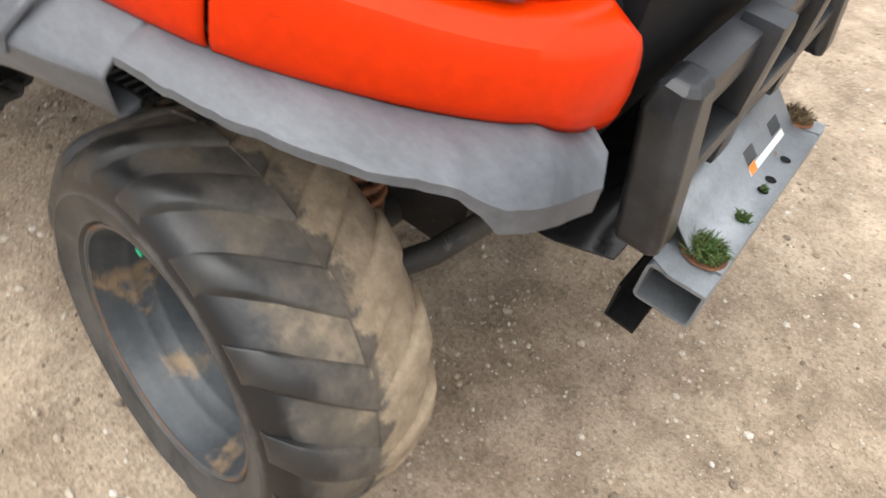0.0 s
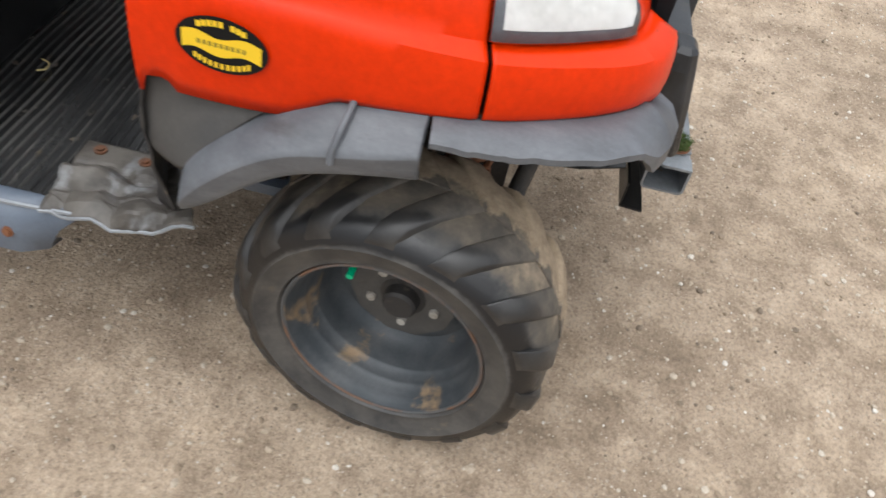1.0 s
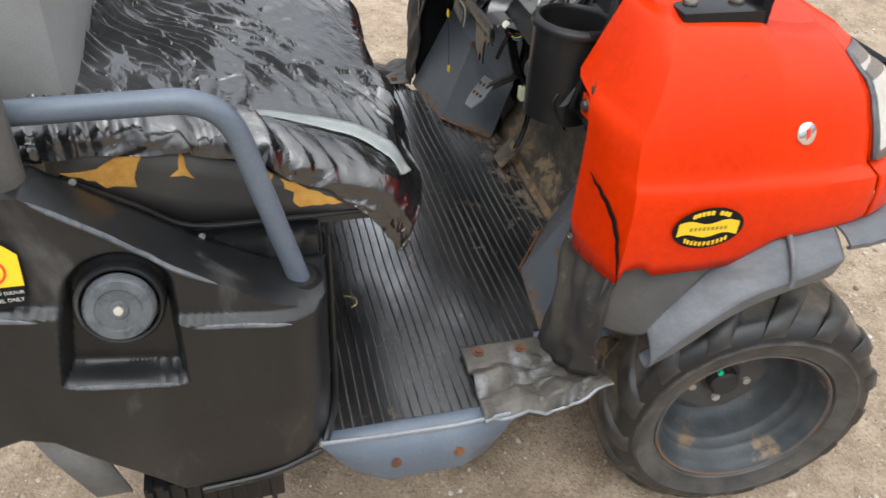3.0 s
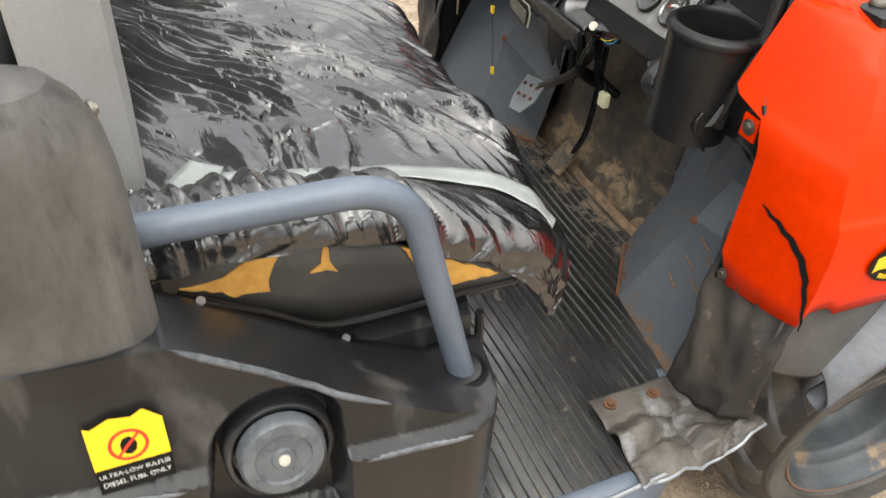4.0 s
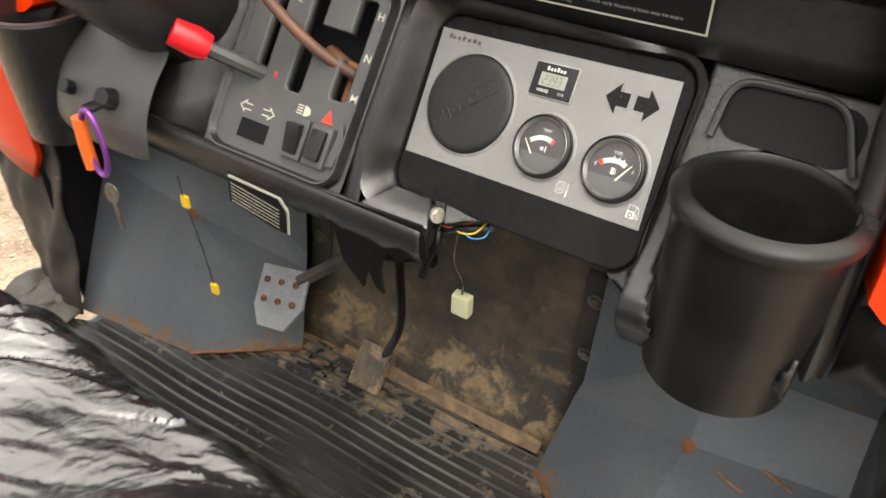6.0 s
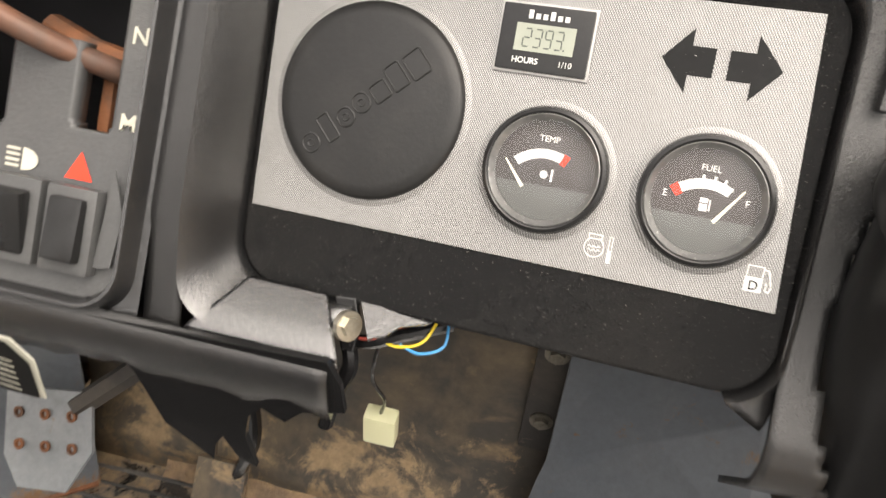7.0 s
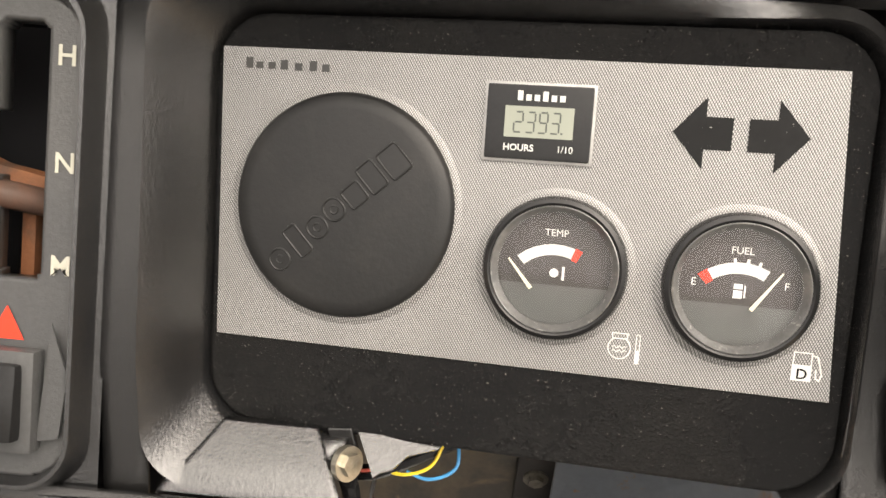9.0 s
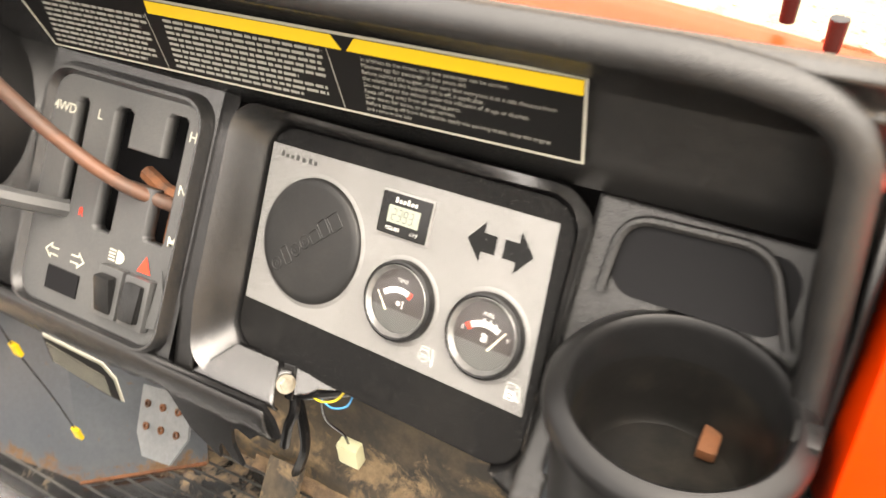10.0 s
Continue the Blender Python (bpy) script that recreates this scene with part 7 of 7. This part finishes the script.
def bag_point(u, v, flat=False):
    """u across the bench (-1..1 is the top, more hangs down the side), v from the back (0) to the front edge (1) and down the front."""
    au = abs(u)
    over = max(0.0, au - 0.93)
    lip = max(0.0, v - 0.93)
    x = 0.635 * min(au, 0.93) + 0.020 * (1 - math.exp(-over / 0.04))
    y = -1.42 + 0.575 * min(v, 0.93) + 0.022 * (1 - math.exp(-lip / 0.06))
    y -= 0.19 * max(0.0, min(au, 1.0) - 0.45) ** 1.6
    top = lerp_list([(0, 0.932), (0.25, 0.928), (0.6, 0.920), (0.85, 0.902), (1.0, 0.880)], v)
    top += 0.012 * math.sin(2.2 * u + 0.5)
    drop = over * 0.36 + lip * 0.36
    drop -= 0.03 * (1 - math.exp(-(over + lip) / 0.08))
    z = top - max(0.0, drop) - 0.03 * math.exp(-((1.0 - min(au, 1.0)) / 0.06)) - 0.02 * math.exp(-((1.0 - min(v, 1.0)) / 0.06))
    bolster = min(1.0, max(0.0, (au - 0.68) / 0.20))
    z += 0.105 * bolster * bolster * (3 - 2 * bolster) * lerp_list([(-1.42, 0.85), (-1.30, 0.90), (-1.2, 0.72), (-1.0, 0.12), (-0.9, 0.0)], y)
    # the hanging front billows out near the corners
    y += 0.050 * math.sin(math.pi * min(1.0, lip / 0.42)) * math.exp(-((au - 0.85) / 0.20) ** 2)
    x = math.copysign(x, u)
    if flat:
        return Vector((x, y, z))
    off = au - tape_u(min(v, 1.1))
    calm = 0.18 + 0.82 * min(1.0, off / 0.16 if off > 0 else -off / 0.15)
    # long folds fan from the back of the bench to its front corner
    bend = 0.9 - 0.55 * min(1.0, max(0.0, x + 0.35)) + 0.5 * noise.noise((x * 2.2, y * 2.2, 3))
    dx, dy = math.sin(1.57 - bend * 0.75), math.cos(1.57 - bend * 0.75)
    along, across = x * dx + y * dy, y * dx - x * dy
    wob = noise.noise((x * 6, y * 6, 1)) * 0.022 + noise.noise((x * 17, y * 17, 5)) * 0.006
    across += wob
    height = z * 3
    fade = max(0.0, min(1.0, 0.50 + 1.3 * noise.noise((x * 2.6 + 4, y * 3.2, 9))))
    broken = max(0.0, min(1.0, 0.46 + 1.5 * noise.noise((x * 5, y * 6, 12))))
    h = 0.010 * ridge((along * 1.5, across * 7.5, height))
    h += 0.025 * fade * (1 - 0.65 * bolster) * pleat(across * 14 + 1.1 * noise.noise((along * 1.4, across * 5, 4)))
    h += 0.0105 * broken * pleat(across * 40 + 1.3 * noise.noise((along * 1.8, across * 12, 8)))
    h += crinkle(along, across + 0.4 * wob, 3.0, 16.0, height, 0.15)
    h += crinkle(along + 3, across, 9.0, 48.0, height, 0.17) * (0.3 + 0.7 * broken)
    h = 0.010 + h * calm
    side = 1 if over or lip else 0
    hang = min(1.0, (over + lip * 0.5) / 0.06)
    h *= 1 - 0.5 * hang
    # gathered folds on the hanging sides
    h += hang * (0.0035 * pleat(over * 22 + y * 7 + 1.5 * noise.noise((y * 6, over * 5, x * 4))) + crinkle(y + z, z * 1.4 - y * 0.5 + x, 9.0, 30.0, 3.0, 0.16))
    nrm = Vector((math.copysign(min(1, over * 9), u), min(1, lip * 9), 1 - 0.6 * side)).normalized()
    return Vector((x, y, z)) + nrm * (h + 0.006)


def bag_material():
    m = bpy.data.materials.new("black_plastic_film")
    m.use_nodes = True
    nt = m.node_tree
    b = nt.nodes["Principled BSDF"]
    b.inputs["Base Color"].default_value = (0.005, 0.005, 0.0055, 1)
    co = nt.nodes.new("ShaderNodeTexCoord")
    warp = nt.nodes.new("ShaderNodeTexNoise")
    warp.inputs["Scale"].default_value = 9.0
    warp.inputs["Detail"].default_value = 4.0
    nt.links.new(co.outputs["Object"], warp.inputs["Vector"])
    mixv = nt.nodes.new("ShaderNodeVectorMath")
    mixv.operation = "MULTIPLY_ADD"
    nt.links.new(warp.outputs["Color"], mixv.inputs[0])
    mixv.inputs[1].default_value = (0.10, 0.10, 0.10)
    nt.links.new(co.outputs["Object"], mixv.inputs[2])
    total = None
    for turn, scale, weight in ((32, (5.0, 42.0, 16.0), 1.0), (70, (9.0, 60.0, 24.0), 0.5), (10, (24.0, 120.0, 60.0), 0.24)):
        mp = nt.nodes.new("ShaderNodeMapping")
        mp.inputs["Rotation"].default_value = (0, 0, radians(-turn))
        nt.links.new(mixv.outputs[0], mp.inputs[0])
        sc = nt.nodes.new("ShaderNodeMapping")
        sc.inputs["Scale"].default_value = scale
        nt.links.new(mp.outputs[0], sc.inputs[0])
        no = nt.nodes.new("ShaderNodeTexNoise")
        no.inputs["Scale"].default_value = 1.0
        no.inputs["Detail"].default_value = 2.0
        nt.links.new(sc.outputs[0], no.inputs["Vector"])
        away = nt.nodes.new("ShaderNodeMath")
        away.operation = "SUBTRACT"
        nt.links.new(no.outputs["Fac"], away.inputs[0])
        away.inputs[1].default_value = 0.5
        fold = nt.nodes.new("ShaderNodeMath")
        fold.operation = "ABSOLUTE"
        nt.links.new(away.outputs[0], fold.inputs[0])
        mul = nt.nodes.new("ShaderNodeMath")
        mul.operation = "MULTIPLY_ADD"
        nt.links.new(fold.outputs[0], mul.inputs[0])
        mul.inputs[1].default_value = -weight
        if total:
            nt.links.new(total, mul.inputs[2])
        else:
            mul.inputs[2].default_value = 0.0
        total = mul.outputs[0]
    g = tex_noise(nt, 6.0, 4, 0.6)
    nt.links.new(scaled(nt, g, 0.16, 0.34), b.inputs["Roughness"])
    b.inputs["IOR"].default_value = 1.5
    b.inputs["Coat Weight"].default_value = 1.0
    b.inputs["Coat IOR"].default_value = 1.76
    b.inputs["Coat Roughness"].default_value = 0.20
    bp = nt.nodes.new("ShaderNodeBump")
    bp.inputs["Strength"].default_value = 0.45
    bp.inputs["Distance"].default_value = 0.008
    nt.links.new(total, bp.inputs["Height"])
    nt.links.new(bp.outputs[0], b.inputs["Normal"])
    nt.links.new(bp.outputs[0], b.inputs["Coat Normal"])
    return m


M_BAG = bag_material()
NU, NV = 440, 300
rows = []
for j in range(NV + 1):
    row = []
    for i in range(NU + 1):
        s, t = -1 + 2 * i / NU, j / NV
        edge = lerp_list([(0.0, 0.0), (0.3, 0.005), (0.55, -0.025), (0.75, 0.0), (0.86, 0.07), (1.0, 0.05)], t)
        front = lerp_list([(0.0, 0.28), (0.5, 0.28), (0.72, 0.32), (0.88, 0.34), (1.0, 0.10)], abs(s)) + 0.05 * noise.noise((s * 5, 0, 0))
        edge += 0.02 * noise.noise((t * 7, 3 if s > 0 else 5, 0))
        row.append(bag_point(s * (1.0 + edge), t * (1.0 + front)))
    rows.append(row)
bag = part("plastic_seat_cover", sheet(rows), M_BAG, None, mods=[])
bag.data.set_sharp_from_angle(angle=radians(30))
tagged(bag, "crinkled glossy black plastic sheet wrapped over the bench seat", "plastic sheet")


def strip(track, width, name, parent, mat, label, lift=0.009):
    rows = []
    for k, (u, v) in enumerate(track):
        du = track[min(k + 1, len(track) - 1)][0] - track[max(k - 1, 0)][0]
        dv = track[min(k + 1, len(track) - 1)][1] - track[max(k - 1, 0)][1]
        n = math.hypot(du, dv) or 1
        w = width(k / (len(track) - 1)) / 2
        row = []
        for s in (-1, -0.6, -0.2, 0.2, 0.6, 1):
            uu, vv = u - dv / n * w * s / 0.6, v + du / n * w * s / 0.58
            row.append(bag_point(uu, vv, True).lerp(bag_point(uu, vv), 0.25) + Vector((0, 0, 0.010 + lift)) + Vector((0.004 if u > 0 else -0.004, 0.004, 0)) * (vv > 0.95))
        rows.append(row)
    return part(name, sheet(rows), mat, parent, label, mods=[("SOLIDIFY", (0.0008, 0.0))])


for sgn in (1, -1):
    run = [(sgn * p.x, p.y) for p in smooth_path([(0.650, 0.14, 0), (0.697, 0.40, 0), (0.735, 0.65, 0), (0.773, 0.85, 0), (0.806, 0.94, 0), (0.863, 1.01, 0)], 28)]
    tape = strip(run, lambda t: 0.050 - 0.014 * t, "tape_strip", bag, M_TAPE, "pale grey adhesive tape")
    fold = [(sgn * (0.597 + 0.142 * t), 0.170 - 0.075 * t) for t in (k / 24 for k in range(25))]
    strip(fold, lambda t: 0.050 + 0.014 * math.sin(3 * t), "folded_tape_end", bag, M_TAPE, "folded end of the tape", 0.016)
# torn foam showing at the side of the seat


def foam_patch(corners, seed):
    """A torn patch with a ragged edge."""
    r = random.Random(seed)
    pts = []
    for (y0, z0), (y1, z1) in zip(corners, corners[1:] + corners[:1]):
        n = max(1, int(math.hypot(y1 - y0, z1 - z0) / 0.008))
        pts += [(y0 + (y1 - y0) * k / n + r.uniform(-0.0018, 0.0018), z0 + (z1 - z0) * k / n + r.uniform(-0.0018, 0.0018)) for k in range(n)]
    m = Matrix(((0, 0, 1, 0.6155), (1, 0, 0, 0), (0, 1, 0, 0), (0, 0, 0, 1)))
    return part("foam_tear", outline(pts, m, 0.004), M_FOAM, seat, "torn edge showing yellow foam", smooth=False)


foam_patch([(-1.402, 0.970), (-1.36, 0.955), (-1.345, 0.940), (-1.325, 0.943), (-1.306, 0.938), (-1.302, 0.965), (-1.288, 0.995), (-1.33, 0.990), (-1.355, 0.972)], 1)
foam_patch([(-1.239, 0.990), (-1.234, 0.990), (-1.232, 0.962), (-1.222, 0.944), (-1.236, 0.949), (-1.256, 0.952), (-1.242, 0.962)], 2)
foam_patch([(-1.140, 0.958), (-1.105, 0.940), (-1.12, 0.918), (-1.128, 0.935)], 3)
foam_patch([(-1.095, 0.932), (-1.045, 0.902), (-1.000, 0.874), (-1.068, 0.874), (-1.080, 0.888), (-1.074, 0.902), (-1.09, 0.912)], 4)

# ---- keys on a carabiner ----
keys = new("key_ring")
keys.location = (0, 0, 0)
tagged(keys, "keys on an orange and purple carabiner in the key switch", "keys")
K0 = KEY + Vector((0, -0.018, 0.0))
part("ignition_key", box(K0, (0.020, 0.026, 0.004), Matrix(), 0.001), M_BLACK, keys, "black key head")
loop = [K0 + Vector((0.017 * math.cos(a), -0.016, -0.045 + 0.045 * math.sin(a))) for a in (2 * math.pi * k / 24 for k in range(25))]
part("carabiner", tube(loop, 0.0035, 8, False), plain("purple_anodised", (0.28, 0.08, 0.42), 0.3, 0.6), keys, "purple carabiner")
part("float_tag", tube([K0 + Vector((-0.018, -0.016, -0.015)), K0 + Vector((-0.020, -0.016, -0.055)), K0 + Vector((-0.018, -0.016, -0.085))], 0.0085, 10), plain("orange_tag", (0.85, 0.16, 0.03), 0.4), keys, "orange tag")
kd = K0 + Vector((0.006, -0.016, -0.115))
part("spare_key", lathe([(0.0, 0.001), (0.013, 0.001), (0.014, 0.0), (0.013, -0.001), (0.0, -0.001)], Matrix.Translation(kd) @ Matrix.Rotation(radians(80), 4, "X"), 20), M_STEEL, keys, "steel key bow")
part("key_blade", box(kd + Vector((0.002, 0, -0.032)), (0.008, 0.002, 0.045), Matrix(), 0.0006), M_STEEL, keys, "steel key blade")

# ---- small things on the bodywork ----
def on_hood(y, z):
    """A point of the right hood side and its outward normal."""
    i = min(range(len(PLAN)), key=lambda k: abs(PLAN[k].y - y))
    f = (z - 0.775) / (hood_top(y) - 0.775)

    def at(j, g):
        return hood_point(j, g, lerp_list(PROFILE, g))

    p = at(i, f)
    a, b = at(min(i + 2, len(PLAN) - 1), f) - at(i - 2, f), at(i, f + 0.05) - at(i, f - 0.05)
    n = a.cross(b).normalized()
    if n.x < 0:
        n.negate()
    return p + Vector((0, y - p.y, 0)), n, a.normalized()


def sticker_frame(y, z, lift=0.003):
    p, n, a = on_hood(y, z)
    up = n.cross(a).normalized()
    if up.z < 0:
        up.negate()
    a = up.cross(n)
    return Matrix(((a.x, up.x, n.x, p.x), (a.y, up.y, n.y, p.y), (a.z, up.z, n.z, p.z), (0, 0, 0, 1))) @ Matrix.Translation((0, 0, lift))


LM = sticker_frame(-0.422, 0.866, 0.0045) @ Matrix.Diagonal((1.0, 1.25, 1.0, 1.0))
oval = part("dealer_sticker", outline(circle(0, 0, 0.064, 48, 0.032), LM, 0.0008), M_INK, vehicle, "oval black and yellow sticker", smooth=False)
bm = bmesh.new()
wave = [(-0.055 + 0.11 * k / 20, 0.010 + 0.003 * math.sin(k * 0.5)) for k in range(21)]
add_poly(bm, wave + [(x, y - 0.021) for x, y in reversed(wave)], lifted(LM, 0.0006))
part("yellow_swoosh", bm, M_YELLOW, oval, "yellow banner", smooth=False)
for sign, n, w in ((1, 9, 0.0066), (-1, 11, 0.0048)):
    for k in range(n):
        a = math.pi / 2 + (k - (n - 1) / 2) * -0.155
        x, y = 0.053 * math.cos(a), sign * 0.0245 * math.sin(a)
        if sign == 1 and k == 5:
            continue
        bm = bmesh.new()
        add_poly(bm, [(x - w / 2, y - 0.0035), (x + w / 2, y - 0.0035), (x + w / 2, y + 0.0035), (x - w / 2, y + 0.0035)], lifted(LM, 0.0007))
        part("sticker_bar", bm, M_YELLOW, oval, smooth=False)
bm = bmesh.new()
for k in range(9):
    x = -0.034 + 0.0078 * k
    add_poly(bm, [(x, -0.003), (x + 0.0052, -0.003), (x + 0.0052, 0.0025), (x, 0.0025)], lifted(LM, 0.0008))
part("banner_bars", bm, plain("olive_print", (0.28, 0.20, 0.02), 0.5), oval, "worn letters as bars", smooth=False)
BM = sticker_frame(-0.255, 1.002, 0.002)
badge = part("round_badge", lathe([(0.0, 0.004), (0.014, 0.0036), (0.0185, 0.002), (0.0195, 0.0)], BM, 40), M_CHROME, vehicle, "round silver badge")
part("badge_flash", outline([(-0.002, -0.011), (0.005, -0.004), (0.003, 0.010), (-0.005, 0.006)], lifted(BM, 0.0045)), M_RED, badge, "red flash", smooth=False)

# crack in the orange rear corner, its dark gap showing
crack = [(0.640, 0.904), (0.652, 0.901), (0.660, 0.896), (0.676, 0.895), (0.690, 0.886), (0.703, 0.884), (0.716, 0.873), (0.730, 0.864), (0.738, 0.850), (0.748, 0.836), (0.750, 0.822), (0.758, 0.803), (0.760, 0.785), (0.766, 0.766), (0.767, 0.750)]


def on_corner(x, z):
    """A point of the rounded rear corner of the right hood panel."""
    xin = lerp_list(INNER_EDGE, z)
    p = hood_point(2, (z - 0.775) / (hood_top(-0.55) - 0.775), lerp_list(PROFILE, max(0, (z - 0.775) / 0.385)))
    t = min(1.0, max(0.0, (x - p.x) / (xin - p.x)))
    return Vector((x, -0.577 + (p.y + 0.577) * (1 - t) ** 2.2 - 0.004, z))


rows = []
for k, (x, z) in enumerate(crack):
    w = 0.0006 + 0.0042 * math.sin(math.pi * min(1, (k + 0.3) / 14.6)) ** 0.8
    rows.append([on_corner(x - w, z - w), on_corner(x + w * 0.6, z + w)])
part("crack", sheet(rows), M_RECESS, vehicle, "jagged crack through the orange panel", smooth=False)
for p in ((0.618, -0.583, 0.748),):
    bolt("panel_bolt", p, (0.1, -1, 0), 0.0065, vehicle, M_STEEL)

# black hinge block in the pocket on top of the hood corner
for sgn in (1, -1):
    hinge = part("hinge_block", box((sgn * 0.575, -0.385, 1.150), (0.085, 0.15, 0.035), bevel=0.012), M_BLACK, vehicle, "black hinge block with bolts")
    for yy in (-0.43, -0.345):
        part("hinge_bolt", lathe([(0.0, 0.007), (0.011, 0.006), (0.0125, 0.003), (0.0125, 0.0)], Matrix.Translation((sgn * 0.578, yy, 1.168)), 20), M_STEEL, hinge)
for p in ((0.385, -0.11, 1.125), (0.43, -0.175, 1.135)):
    stop = part("rubber_stop", cyl(p, (p[0], p[1], p[2] + 0.028), 0.007, 0.008, 12), M_BLACK, vehicle, "black rubber hood stop")

# bumper label, bolt holes and grass caught in the ends
bl = Matrix.Translation((-0.10, 0.308, 0.5125)) @ Matrix(((1, 0, 0, 0), (0, -0.74, 0.67, 0), (0, 0.67, 0.74, 0), (0, 0, 0, 1))) @ Matrix.Rotation(math.pi, 4, "Z")
lab = part("safety_label", outline([(-0.085, -0.024), (0.085, -0.024), (0.085, 0.022), (-0.085, 0.022)], bl, 0.0006), M_WHITE, bumper, "white safety label with an orange corner", smooth=False)
bm = bmesh.new()
add_poly(bm, [(-0.083, 0.004), (-0.055, 0.004), (-0.055, 0.020), (-0.083, 0.020)], lifted(bl, 0.0006))
part("orange_corner", bm, plain("label_orange", (0.80, 0.22, 0.03), 0.5), lab, smooth=False)
for x0, x1 in ((-0.083, -0.040), (0.035, 0.083)):
    for k in range(6):
        bm = bmesh.new()
        y = -0.021 + 0.0042 * k
        if x0 < -0.05 and y > 0.0:
            continue
        add_poly(bm, [(x0, y), (x1, y), (x1, y + 0.0026), (x0, y + 0.0026)], lifted(bl, 0.0006))
        part("label_line", bm, M_INK, lab, smooth=False)
for x in (-0.115, -0.038, 0.001, 0.097):
    part("bolt_hole", lathe([(0.0, 0.0), (0.0085, 0.0), (0.0095, 0.0005)], Matrix.Translation((x, 0.350, 0.4972)), 20), M_RECESS, bumper, "round bolt hole")


def grass_clump(c, r, h, count, seed, mat, label):
    rnd = random.Random(seed)
    verts, faces = [], []
    for _ in range(count):
        a, d = rnd.uniform(0, 6.283), r * math.sqrt(rnd.random())
        p = Vector((c[0] + d * math.cos(a), c[1] + d * math.sin(a), c[2] - 0.002))
        lean = Vector((rnd.uniform(-1, 1), rnd.uniform(-1, 1), rnd.uniform(0.25, 1.1))).normalized() * h * rnd.uniform(0.5, 1.2)
        side = lean.cross(Vector((rnd.uniform(-1, 1), rnd.uniform(-1, 1), 0.3))).normalized() * 0.0011
        n = len(verts)
        q = p + lean * 0.55 + Vector((0, 0, 0.003))
        verts += [p - side, p + side, q + side * 0.8, q - side * 0.8, p + lean]
        faces += [(n, n + 1, n + 2, n + 3), (n + 3, n + 2, n + 4)]
    me = bpy.data.meshes.new("grass_clump")
    me.from_pydata(verts, [], faces)
    me.materials.append(mat)
    return tagged(new("grass_clump", me), label, "grass", kind="stuff")


M_GRASS = surface("cut_green_grass", (0.05, 0.12, 0.02), (0.11, 0.14, 0.04), 60, (0.4, 0.6), rough=(0.5, 0.7), bump=0.0)
M_STRAW = surface("dry_grass", (0.20, 0.14, 0.07), (0.11, 0.08, 0.04), 60, (0.4, 0.6), rough=(0.7, 0.9), bump=0.0)
grass_clump((0.215, 0.335, 0.502), 0.030, 0.022, 500, 1, M_GRASS, "clump of cut green grass caught in the bumper tube")
grass_clump((0.097, 0.350, 0.499), 0.012, 0.014, 90, 2, M_GRASS, "tuft of green grass in a bumper hole")
grass_clump((-0.002, 0.350, 0.499), 0.006, 0.010, 40, 3, M_GRASS, "tuft of green grass in a bumper hole")
grass_clump((-0.265, 0.320, 0.502), 0.030, 0.016, 320, 4, M_STRAW, "dry brown grass caught in the bumper tube")
for x, y, w in ((0.215, 0.335, 0.034), (-0.265, 0.320, 0.032)):
    part("tube_opening", lathe([(0.0, 0.0), (w, 0.0), (w + 0.002, -0.002)], Matrix.Translation((x, y, 0.4985)), 28), M_RUST, bumper, "rusty round opening")

# yellow fuel sticker on the rear side panel
YM = Matrix.Translation((0.760, -1.482, 0.908)) @ Matrix(((0, -0.22, 0.975, 0), (1, 0, 0, 0), (0, 0.975, 0.22, 0), (0, 0, 0, 1)))
fuel = part("fuel_sticker", outline([(-0.036, -0.010), (0.036, -0.010), (0.036, 0.035), (0.020, 0.050), (0.008, 0.044), (-0.012, 0.048), (-0.030, 0.040), (-0.036, 0.044)], lifted(YM, 0.008), 0.0006), M_YELLOW, vehicle, "torn yellow fuel sticker", smooth=False)
part("sticker_foot", outline([(-0.036, -0.040), (0.036, -0.040), (0.036, -0.0105), (-0.036, -0.0105)], lifted(YM, 0.0082), 0.0006), M_INK, fuel, "black foot of the sticker", smooth=False)
bm = bmesh.new()
add_text(bm, "ULTRA-LOW SULFUR", 0.0072, 0.0, -0.021, lifted(YM, 0.0088), "CENTER")
add_text(bm, "DIESEL FUEL ONLY", 0.0078, 0.0, -0.032, lifted(YM, 0.0088), "CENTER")
part("sticker_words", bm, M_WHITE, fuel, "white words", smooth=False)
ra, rb = circle(0, 0.013, 0.019, 32), circle(0, 0.013, 0.0155, 32)
bm = bmesh.new()
for k in range(32):
    j = (k + 1) % 32
    add_poly(bm, [ra[k], ra[j], rb[j], rb[k]], lifted(YM, 0.0088))
add_poly(bm, [(-0.012, 0.0025), (-0.010, 0.0005), (0.012, 0.0235), (0.010, 0.0255)], lifted(YM, 0.0089))
part("prohibition_ring", bm, M_RED, fuel, "red prohibition ring", smooth=False)
part("flame_mark", outline(circle(0, 0.012, 0.008, 9, 0.011), lifted(YM, 0.0086)), M_INK, fuel, smooth=False)

# a bent straw lying on the mat
straw = part("straw", tube(smooth_path([(0.385, -0.968, 0.4675), (0.395, -0.948, 0.4680), (0.415, -0.945, 0.4680), (0.425, -0.958, 0.4675)], 6), 0.0016, 6), plain("dry_straw", (0.50, 0.40, 0.18), 0.6), None)
tagged(straw, "bent dry straw lying on the rubber mat", "straw")
